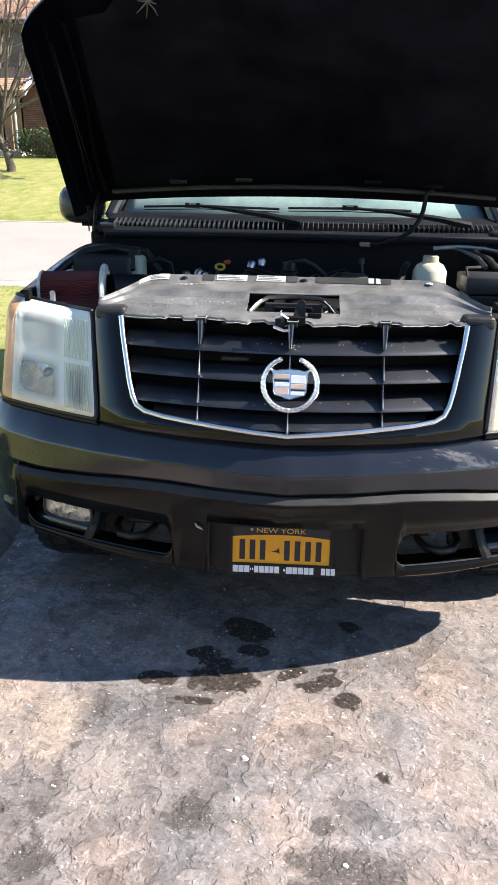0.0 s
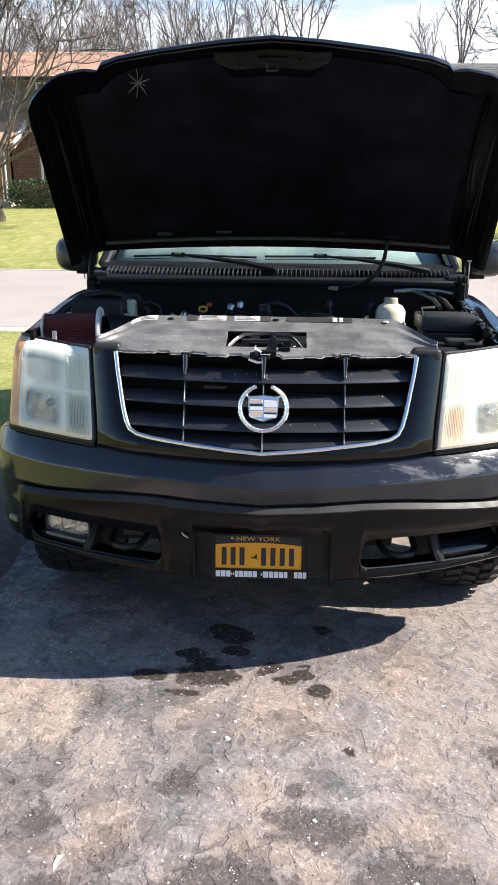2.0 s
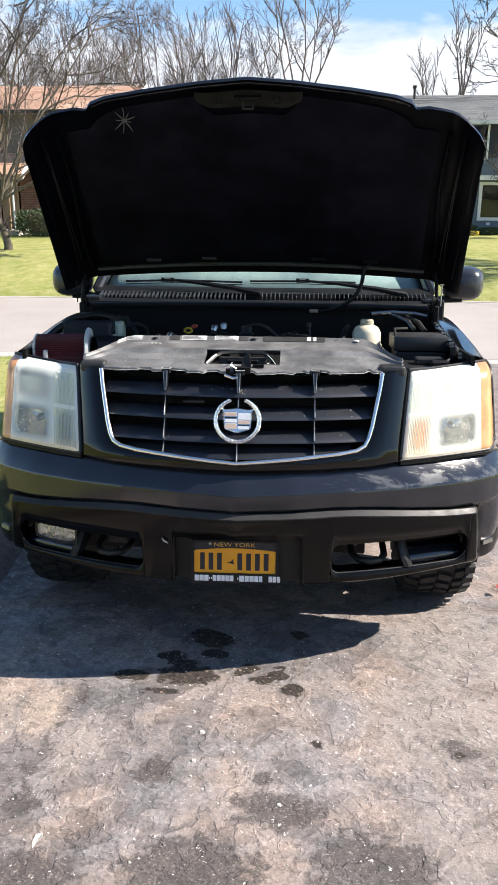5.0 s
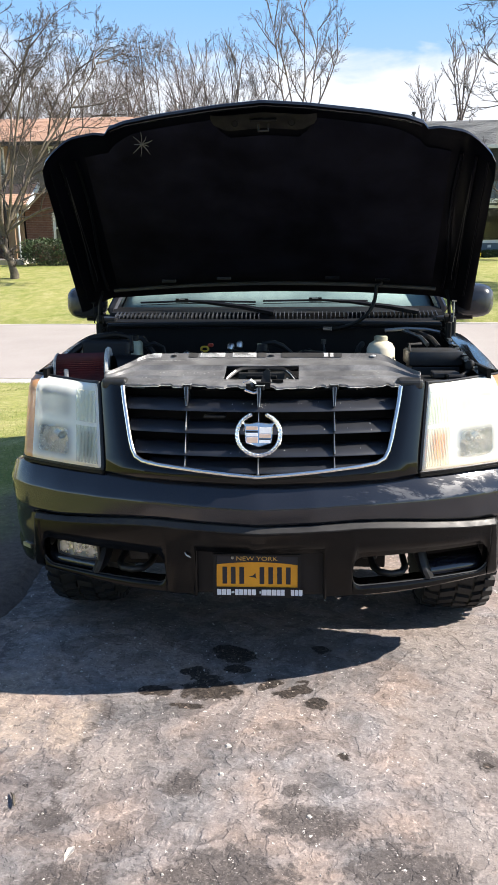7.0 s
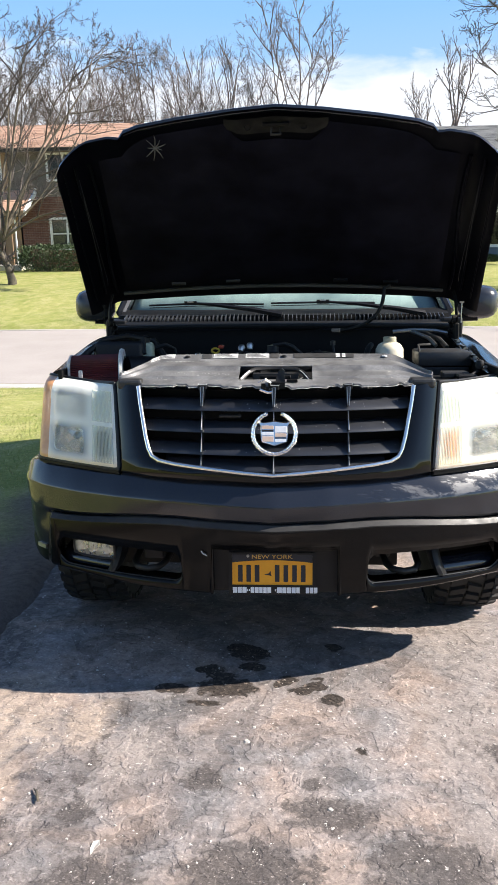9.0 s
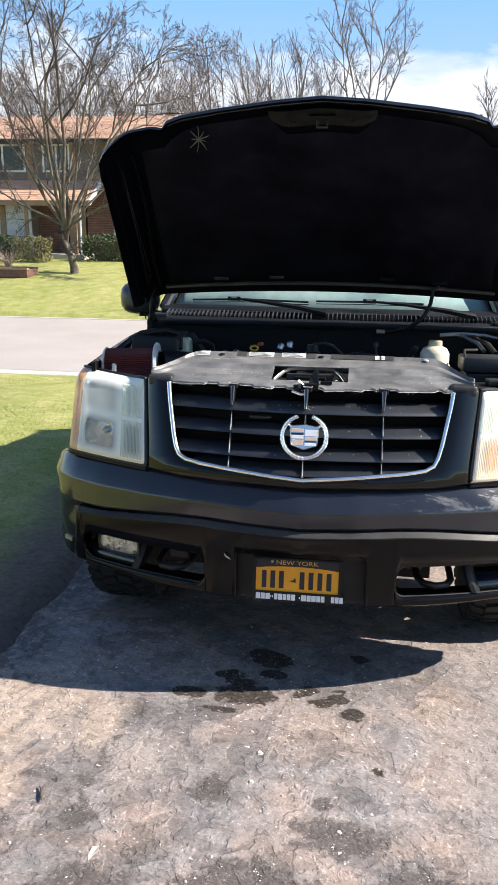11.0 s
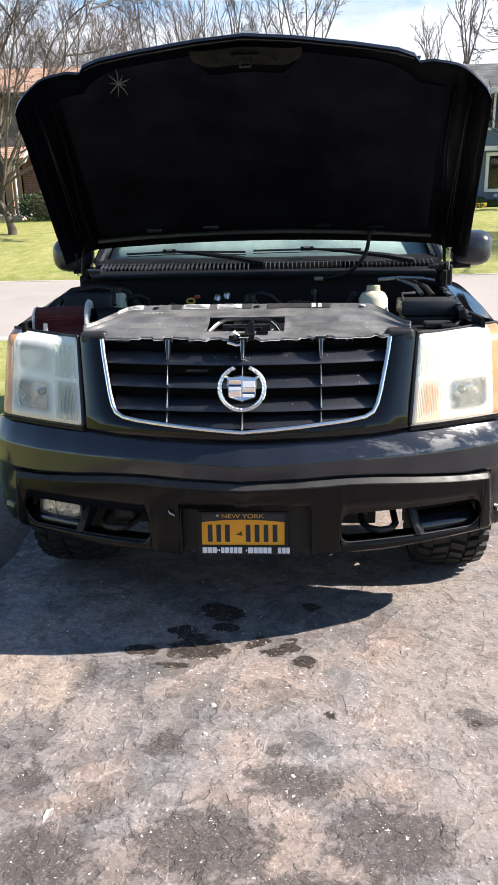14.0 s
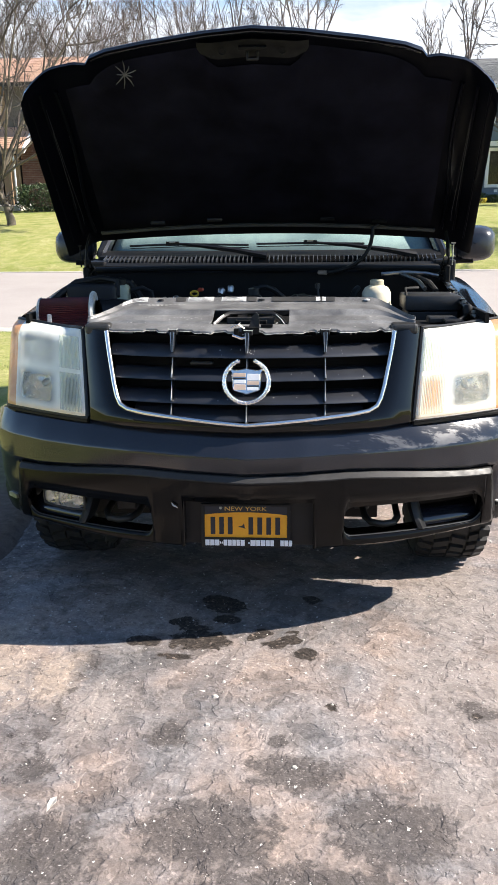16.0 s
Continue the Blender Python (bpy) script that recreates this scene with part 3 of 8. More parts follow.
def build_driveway():
    xs = sorted({*np.round(np.arange(-1.5, 1.6, 0.016), 4), *np.round(np.arange(1.6, 3.81, 0.1), 3)})
    ys = sorted({*np.round(np.arange(-8, -1.9, 0.2), 3), *np.round(np.arange(-1.9, 1.3, 0.016), 4), *np.round(np.arange(1.3, 11.21, 0.1), 3)})
    rows, att = [], {k: [] for k in ("oil", "worn", "tan", "pale", "crack")}
    for y in ys:
        row = []
        for x in xs:
            near = -1.95 < y < 1.35 and x < 1.65
            xx = max(x, drive_left(y) + 0.03 * noise.noise((0, y * 9, 0)))
            c = abs(noise.noise((x * 1.4 + 0.35 * noise.noise((x * 5, y * 5, 0)), y * 1.4 + 0.35 * noise.noise((x * 5, y * 5, 9)), 4)))
            c2 = abs(noise.noise((x * 3.3 + 0.2 * noise.noise((x * 9, y * 9, 2)), y * 3.3, 14)))
            crack = max(smoothstep(0.020, 0.004, c), 0.7 * smoothstep(0.02, 0.004, c2) * smoothstep(0.0, 0.25, noise.noise((x, y, 20))))
            if not near:
                crack = smoothstep(0.10, 0.03, abs(noise.noise((x * 0.8, y * 2.3, 8)))) * 0.8
            h = 0.004 * noise.noise((x * 6, y * 6, 1)) + 0.0025 * noise.noise((x * 24, y * 24, 2)) if near else 0.004 * noise.noise((x * 3, y * 3, 1))
            sag = 0.040 * smoothstep(0.40, 0.80, y) * (1 - smoothstep(5.0, 6.5, y))
            row.append((xx, y, ground_z(y) + 0.012 - sag + h - 0.004 * crack - 0.07 * (x < drive_left(y))))
            for k in ("oil", "worn", "tan", "pale"):
                edge = 0.62 * smoothstep(0.42, 0.05, x - drive_left(y) + 0.25 * noise.noise((x * 4, y * 4, 31))) if k == "worn" and y > -0.1 else 0.0
                wander = 0.22 * noise.noise((x * 2.2, y * 2.2, 51)) + 0.08 * noise.noise((x * 8, y * 8, 52))
                if k == "tan":
                    edge = 0.78 * smoothstep(-0.70, -0.92, x + wander) * smoothstep(0.12, -0.05, y) * smoothstep(-1.5, -1.0, y)
                if k == "worn" and y < -0.12:
                    edge = 0.50 * math.exp(-((x + 0.62 - 0.10 * (y + 0.5) + wander) / 0.085) ** 2)
                att[k].append(max(edge, patch(k, x, y)) if near else 0.0)
            att["crack"].append(crack * (0.5 if near else 0.9))
        rows.append(row)
    ob = part("driveway", grid(rows), M_ASPHALT, smooth=True, sharp=180)
    for k, v in att.items():
        ob.data.attributes.new(k, "FLOAT", "POINT").data.foreach_set("value", v)
    tagged(ob, "worn grey asphalt driveway with cracks, oil stains and bare stone", "driveway", kind="structure")


def build_street():
    rows = [[(x, y, ROAD_Z + 0.012 + 0.05 * (1 - abs(y - 15.2) / 4.2)) for x in np.linspace(-120, 120, 61)] for y in np.linspace(ROAD_Y0 + 0.35, ROAD_Y1, 8)]
    tagged(part("road", grid(rows), M_ROAD, smooth=True), "pale sun-bleached residential street surface", "road", kind="structure")
    p = [(x, y, z) for x in (-120, 120) for y, z in ((10.75, ROAD_Z + 0.04), (11.0, ROAD_Z + 0.045), (11.35, ROAD_Z + 0.012))]
    gutter = part("gutter", (p, [(0, 3, 4, 1), (1, 4, 5, 2)]), M_CONCRETE)
    thicken(gutter, 0.1)
    tagged(gutter, "tan concrete gutter strip beside the street", "gutter", kind="structure")
    kerb = part("kerb", rbox(-120, 120, 19.4, 19.55, ROAD_Z - 0.1, ROAD_Z + 0.03, 0.01), M_CONCRETE)
    tagged(kerb, "low concrete kerb along the far lawn", "kerb", kind="structure")


def build_grass():
    """Blades on the lawn beside the driveway."""
    rng = np.random.RandomState(4)
    pts, faces = [], []
    for i in range(34000):
        y = -1.5 + 12.2 * rng.rand() ** 0.8
        x = drive_left(y) - 0.12 - 6.5 * rng.rand() ** 1.3
        if noise.noise((x * 3, y * 3, 7)) * 0.25 + drive_left(y) - x < 0.35 + 0.3 * rng.rand():
            continue
        z = ground_z(y) - 0.005
        h, w, a = 0.012 + 0.022 * rng.rand(), 0.0025 + 0.0025 * rng.rand(), 6.283 * rng.rand()
        dx, dy = math.cos(a), math.sin(a)
        lx, ly = rng.normal(0, 0.02, 2)
        k = len(pts)
        pts += [(x - dx * w, y - dy * w, z), (x + dx * w, y + dy * w, z), (x + lx, y + ly, z + h)]
        faces.append((k, k + 1, k + 2))
    ob = part("grass", (pts, faces), M_BLADE)
    tagged(ob, "short mixed green and straw grass blades on the lawn", "grass", kind="stuff")


# ---- trees and shrubs ----
def branches(rng, start, way, length, radius, level, levels, spread, lift, out, first=0.3, split=6, shrink=0.62, wobble=0.10):
    """Tapered limbs that fork into finer ones; out takes (points, radii, level)."""
    n = max(3, 6 - level)
    p, d = Vector(start), Vector(way).normalized()
    P, R = [p.copy()], [radius]
    for i in range(n):
        wob = wobble * (1 + 0.5 * level)
        d = (d + Vector(rng.normal(0, wob, 3)) + Vector((0, 0, lift))).normalized()
        p = p + d * (length / n)
        P.append(p.copy())
        R.append(radius * (1 - 0.85 * (i + 1) / n))
    out.append((P, R, level))
    if level >= levels:
        return
    kids = split + (rng.randint(0, 3) if level else 1)
    for k in range(kids):
        f = first + (1 - first) * (k + rng.rand() * 0.8) / kids
        f = min(f, 0.98)
        i = min(int(f * n), n - 1)
        q = P[i].lerp(P[i + 1], f * n - i)
        axis = (P[i + 1] - P[i]).normalized()
        side = axis.orthogonal().normalized()
        side.rotate(Matrix.Rotation(rng.rand() * 6.283, 3, axis))
        s = spread * (0.7 + 0.6 * rng.rand())
        w = axis * math.cos(s) + side * math.sin(s)
        r = (R[i] * 0.62) if level else radius * 0.55
        branches(rng, q, w, length * shrink * (0.7 + 0.5 * rng.rand()) * (1.1 - 0.45 * f), max(r, 0.004), level + 1, levels, spread, lift, out, 0.2, split, shrink, wobble)


def limbs_mesh(limbs, thin):
    shapes = []
    for P, R, lv in limbs:
        R = [max(r, thin) for r in R]
        shapes.append(tube(P, R, 7 if lv == 0 else 5 if lv == 1 else 3, cap=lv < 2))
    pts, faces = [], []
    for p, f in shapes:
        o = len(pts)
        pts.extend(p)
        faces.extend([tuple(i + o for i in q) for q in f])
    return pts, faces


def bare_tree(name, seed, stems, levels, spread, lift, thin, material, trunk_material, split=6, shrink=0.62, first=0.3, wobble=0.10, dome=None):
    """stems: (start, way, length, radius). The first is the trunk, the rest grow with the crown; dome (centre height, half width, half height) rounds the crown off."""
    rng = np.random.RandomState(seed)
    root = empty(name)
    out = []
    for s in stems:
        branches(rng, *s, 0, levels, spread, lift, out, first, split, shrink, wobble)
    if dome:
        zc, rx, rz = dome
        kept = []
        for P, R, lv in out:
            k = 0
            lim = 1.0 + 0.10 * rng.rand()
            while k < len(P) and (P[k].z < zc or (P[k].x / rx) ** 2 + (P[k].y / rx) ** 2 + ((P[k].z - zc) / rz) ** 2 < lim):
                k += 1
            if k > 1:
                kept.append((P[:k], [*R[:k - 1], thin] if k < len(P) else R, lv))
        out = kept
    trunk = [o for o in out if o[2] == 0]
    crown = [o for o in out if o[2] > 0]
    part("trunk", limbs_mesh(trunk, thin), trunk_material, root, smooth=True, sharp=80)
    part("crown", limbs_mesh(crown, thin), material, root, "bare forking limbs and fine twigs")
    return root


def build_trees():
    fork = Vector((-0.25, 0, 1.5))
    limbs = [((0, 0, -0.15), (-0.14, 0, 1), 1.75, 0.19)]
    for k, (dx, dy, dz, up, long, r) in enumerate(((-0.16, 0.1, 1, 0.0, 7.4, 0.085), (0.14, -0.2, 1, 0.1, 7.8, 0.085), (0.42, 0.2, 1, 0.0, 7.4, 0.075), (0.95, -0.1, 0.75, 0.05, 4.6, 0.055), (-0.50, 0.2, 1, 0.1, 6.6, 0.07), (-1.0, -0.1, 0.62, 0.15, 4.6, 0.055), (0.28, 0.5, 1, 0.1, 7.2, 0.065), (-0.30, -0.5, 1, 0.1, 6.6, 0.065), (0.62, -0.4, 1, 0.05, 6.4, 0.06), (-0.75, 0.3, 0.9, 0.1, 5.4, 0.055), (0.0, 0.3, 1, 0.1, 7.6, 0.06), (0.9, 0.4, 0.9, 0.1, 5.2, 0.05))):
        limbs.append((fork + Vector((0.02 * k - 0.08, 0, up)), (dx * 0.92, dy, dz), long * 1.12, r * 0.98))
    t = bare_tree("bare_tree", 11, limbs, 4, 0.62, 0.065, 0.0054, M_TWIG, M_TRUNK, split=5, shrink=0.47, wobble=0.12, first=0.12)
    t.matrix_basis = pose(-10.4, 26.0, -0.13)
    tagged(t, "bare spreading yard tree with pale grey bark and fine twigs", "tree")

    # many stems that fan out from a short base, behind the houses
    def clump(seed, n, height, wide):
        rng = np.random.RandomState(seed)
        stems = []
        for i in range(n):
            x, y = wide * (2 * (i + 0.5 + rng.uniform(-0.3, 0.3)) / n - 1), rng.uniform(-1.2, 1.2)
            stems.append(((x, y, 0), (x * 0.15 + rng.normal(0, 0.04), rng.normal(0, 0.12), 1), height * rng.uniform(0.90, 1.0) * (1 - 0.24 * (x / wide) ** 2), 0.075))
        return bare_tree("background_tree", seed, stems, 4, 0.50, 0.045, 0.0052, M_FARTWIG, M_FARTWIG, split=5, shrink=0.50, first=0.26, wobble=0.04, dome=(7.2, wide * 2.1, 5.1))

    a = clump(21, 11, 11.6, 2.1)
    a.matrix_basis = pose(-8.6, 46, 0.2)
    b = clump(22, 10, 11.6, 1.75)
    b.matrix_basis = pose(-4.4, 47, 0.2, 0, 0, 20)
    group = "bare trees behind the houses"
    for o in (a, b):
        tagged(o, "dense bare tree with brown-grey fanning stems and rounded crown", "tree", group)
    for src, m in ((b, pose(-13.5, 49, 0, 0, 0, 70)), (a, pose(-18.5, 50, 0, 0, 0, 140)), (a, pose(-24.5, 48, 0, 0, 0, 30)), (a, pose(-31, 52, 0, 0, 0, 260))):
        copy_thing(src, m)
    for src, x, y, turn, k in ((b, 3.6, 64, 200, 0.72), (a, 8.0, 66, 100, 0.66), (b, 16, 62, 160, 0.7)):
        copy_thing(src, pose(x, y, -0.5, 0, 0, turn) @ Matrix.Scale(k, 4))
    s = bare_tree("tall_tree", 33, [((0, 0, 0), (-0.04, 0, 1), 6.2, 0.16), ((-0.2, 0, 5.0), (-0.34, 0.1, 1), 8.0, 0.075), ((-0.2, 0, 5.6), (0.60, 0, 1), 7.0, 0.07), ((-0.2, 0, 5), (0.10, 0.2, 1), 9.2, 0.08), ((-0.2, 0, 6.0), (-0.08, -0.2, 1), 8.0, 0.06), ((-0.2, 0, 4.8), (0.34, -0.1, 1), 7.6, 0.065)], 4, 0.58, 0.035, 0.0046, M_FARTWIG, M_FARTWIG, split=5, shrink=0.44, first=0.36, wobble=0.05)
    s.matrix_basis = pose(0.0, 47, 0.2)
    tagged(s, "tall thin bare tree with open forked crown", "tree", group)
    copy_thing(s, pose(16.0, 50, -0.8, 0, 0, 230))
    v = bare_tree("slender_tree", 35, [((0, 0, 0), (0.0, 0, 1), 7.0, 0.12), ((0, 0, 6.6), (-0.22, 0.1, 1), 4.6, 0.06), ((0, 0, 6.9), (0.26, 0, 1), 4.4, 0.06), ((0, 0, 6.4), (0.05, 0.2, 1), 4.9, 0.06), ((0, 0, 7.0), (-0.10, -0.2, 1), 4.5, 0.05)], 3, 0.42, 0.04, 0.0066, M_FARTWIG, M_FARTWIG, split=5, shrink=0.36, first=0.3, wobble=0.04)
    v.matrix_basis = pose(9.1, 46, 0.2)
    tagged(v, "slender bare tree with narrow upswept crown", "tree", group)
    copy_thing(v, pose(7.3, 47, 0.2, 0, 0, 90) @ Matrix.Scale(0.82, 4))
    copy_thing(t, pose(10.3, 24.3, ground_z(24.3), 0, 0, 160))
    e = bare_tree("small_tree", 41, [((0, 0, 0), (0.05, 0, 1), 2.4, 0.09), ((0.1, 0, 1.6), (-0.6, 0, 0.8), 2.6, 0.05), ((0.1, 0, 1.8), (0.5, 0.2, 0.9), 2.6, 0.05), ((0.1, 0, 2.2), (-0.15, -0.2, 1), 2.6, 0.05), ((0.1, 0, 1.2), (-0.8, 0.2, 0.5), 2.2, 0.04)], 3, 0.7, 0.02, 0.008, M_TWIG, M_TRUNK, split=6, shrink=0.5)
    e.matrix_basis = pose(10.6, 32.5, 0.07)
    tagged(e, "small bare ornamental tree in front of the blue house", "tree")


def leafy(name, seed, x0, x1, y0, y1, z0, z1, material, count, size, lump=0.25, stems=None):
    """A clipped or loose shrub of many small leaves round a twiggy core."""
    rng = np.random.RandomState(seed)
    root = empty(name, pose((x0 + x1) / 2, (y0 + y1) / 2, z0))
    hx, hy, h = (x1 - x0) / 2, (y1 - y0) / 2, z1 - z0
    pts, faces = [], []
    for i in range(count):
        u = rng.normal(0, 1, 3)
        u /= np.abs(u).max() ** 0.75 * np.linalg.norm(u) ** 0.25
        r = rng.uniform(0.72, 1.0) + lump * 0.5 * noise.noise((u[0] * 2.1 * hx / h, u[1] * 2.1, u[2] * 2.1 + seed))
        p = np.array([u[0] * hx * r, u[1] * hy * r, h * 0.5 + u[2] * h * 0.5 * r])
        if p[2] < 0.02:
            continue
        d, e = rng.normal(0, 1, (2, 3))
        d *= size / np.linalg.norm(d)
        e *= 0.6 * size / np.linalg.norm(e)
        k = len(pts)
        pts += [tuple(p - d), tuple(p + e), tuple(p + d), tuple(p - e)]
        faces.append((k, k + 1, k + 2, k + 3))
    part("foliage", (pts, faces), material, root)
    core = []
    for i in range(10 if stems is None else stems):
        x = rng.uniform(-hx, hx) * 0.7
        core.append(tube([(x * 0.5, 0, -0.05), (x * 0.8, rng.uniform(-hy, hy) * 0.5, h * 0.5), (x, rng.uniform(-hy, hy) * 0.7, h * 0.85)], [0.03, 0.02, 0.008], 5))
    part("stems", joined(*core), M_TWIG, root)
    return root


def build_shrubs():
    for i, (x0, x1, z1, y) in enumerate(((-17.0, -14.6, 1.12, 31.2), (-12.1, -8.6, 1.20, 31.6), (-21.0, -18.8, 1.0, 31.2))):
        tagged(leafy("hedge", 50 + i, x0, x1, y - 0.7, y + 0.7, ground_z(y) - 0.03, z1, M_HEDGE, 5200, 0.055, 0.3), "clipped dark evergreen hedge before the brick house", "hedge", "hedges of the brick house")
    tagged(leafy("forsythia_bush", 60, -14.5, -12.9, 29.6, 30.8, ground_z(30.2) - 0.03, 1.08, M_BUSH, 2600, 0.045, 0.5), "loose budding yellow-green bush", "bush")
    for i, (x0, x1, z1) in enumerate(((7.3, 8.2, 0.55), (8.3, 9.3, 0.42), (9.5, 10.7, 0.50), (10.9, 12.0, 0.45))):
        tagged(leafy("shrub", 70 + i, x0, x1, 34.6, 35.4, ground_z(35) - 0.05, z1, M_HEDGE, 1700, 0.045, 0.4), "low round evergreen shrub at the blue house's foundation", "shrub", "foundation shrubs")
    f = leafy("daffodils", 80, 7.5, 8.2, 34.2, 34.5, ground_z(34.3) - 0.03, 0.3, M_PETAL, 120, 0.035, 0.4, 4)
    tagged(f, "clump of yellow daffodils beside the shrubs", "flowers")
    # raised brick planter with dry stems
    p = empty("planter", pose(-12.9, 25.2, ground_z(25.2) - 0.02))
    part("wall", joined(box(-1.2, 1.2, -0.5, -0.38, 0, 0.26), box(-1.2, 1.2, 0.38, 0.5, 0, 0.26), box(-1.2, -1.08, -0.38, 0.38, 0, 0.26), box(1.08, 1.2, -0.38, 0.38, 0, 0.26)), M_BRICK, p)
    part("coping", joined(box(-1.24, 1.24, -0.54, -0.36, 0.262, 0.32), box(-1.24, 1.24, 0.36, 0.54, 0.262, 0.32)), M_WOODTRIM, p)
    part("soil", box(-1.08, 1.08, -0.38, 0.38, 0.0, 0.22), M_TRUNK, p)
    tagged(p, "low raised brick planter on the lawn", "planter")
    rng = np.random.RandomState(9)
    stems = []
    for i in range(60):
        a, r = rng.rand() * 6.283, 0.2 + 0.4 * rng.rand()
        stems.append(tube([(0, 0, 0), (math.cos(a) * r * 0.4, math.sin(a) * r * 0.4, 0.35), (math.cos(a) * r, math.sin(a) * r, 0.45 + 0.3 * rng.rand())], [0.012, 0.009, 0.005], 3))
    d = part("dry_grass_plant", joined(*stems), M_DRY)
    d.matrix_basis = pose(-12.6, 25.2, ground_z(25.2) + 0.19)
    tagged(d, "dried pinkish ornamental grass standing in the planter", "plant")


# ---- houses ----
def window(parent, x0, x1, y, z0, z1, trim=0.10, bars=1, cross=True, trim_material=None):
    w = empty("window")
    w.parent = parent
    tm = trim_material or M_TRIM
    part("frame", joined(box(x0 - trim, x1 + trim, y - 0.07, y + 0.02, z1, z1 + trim), box(x0 - trim, x1 + trim, y - 0.09, y + 0.02, z0 - trim, z0), box(x0 - trim, x0, y - 0.07, y + 0.02, z0, z1), box(x1, x1 + trim, y - 0.07, y + 0.02, z0, z1)), tm, w)
    for k in range(bars):
        x = x0 + (x1 - x0) * (k + 1) / (bars + 1)
        part("mullion", box(x - 0.04, x + 0.04, y - 0.045, y + 0.02, z0, z1), tm, w)
    if cross:
        z = (z0 + z1) / 2
        part("meeting_rail", box(x0, x1, y - 0.04, y + 0.015, z - 0.03, z + 0.03), tm, w)
    pane = part("pane", box(x0, x1, y - 0.01, y + 0.0, z0, z1), M_PANE, w)
    pane.visible_shadow = False
    return w


def lap_wall(x0, x1, y, z0, z1, step=0.20, holes=()):
    """Lapped boards, each tipped a little; holes (x0, x1, z0, z1) are left open."""
    shapes = []
    n = int(math.ceil((z1 - z0) / step))
    for i in range(n):
        a, b = z0 + i * step, min(z0 + (i + 1) * step, z1)
        cuts = sorted([(h[0], h[1]) for h in holes if h[2] < (a + b) / 2 < h[3]])
        x = x0
        for c0, c1 in cuts + [(x1, x1)]:
            if c0 > x:
                shapes.append(([(x, y - 0.022, a), (c0, y - 0.022, a), (c0, y, b), (x, y, b), (x, y + 0.1, a), (c0, y + 0.1, a), (c0, y + 0.1, b), (x, y + 0.1, b)], [(0, 1, 2, 3), (5, 4, 7, 6), (0, 4, 5, 1), (3, 2, 6, 7), (0, 3, 7, 4), (1, 5, 6, 2)]))
            x = max(x, c1)
    return joined(*shapes)


def roof_slab(x0, x1, y0, z0, y1, z1, t=0.14):
    return [(x0, y0, z0), (x1, y0, z0), (x1, y1, z1), (x0, y1, z1), (x0, y0, z0 - t), (x1, y0, z0 - t), (x1, y1, z1 - t), (x0, y1, z1 - t)], [(0, 1, 2, 3), (7, 6, 5, 4), (0, 4, 5, 1), (1, 5, 6, 2), (2, 6, 7, 3), (3, 7, 4, 0)]


def shingles(x0, x1, y0, z0, y1, z1, rows):
    """Overlapping courses with broken tabs."""
    rng = np.random.RandomState(int(abs(x0) * 10))
    shapes = []
    dy, dz = (y1 - y0) / rows, (z1 - z0) / rows
    for r in range(rows):
        x = x0 - rng.rand() * 0.6
        while x < x1:
            w = 0.7 + 0.5 * rng.rand()
            a, b = max(x, x0), min(x + w - 0.02, x1)
            if b > a:
                h = 0.012 + 0.012 * rng.rand()
                y, z = y0 + r * dy - 0.05, z0 + r * dz
                shapes.append(([(a, y, z + h), (b, y, z + h), (b, y + dy * 1.15, z + dz * 1.1 + 0.004), (a, y + dy * 1.15, z + dz * 1.1 + 0.004), (a, y, z - 0.01), (b, y, z - 0.01)], [(0, 1, 2, 3), (4, 5, 1, 0)]))
            x += w
    return joined(*shapes)


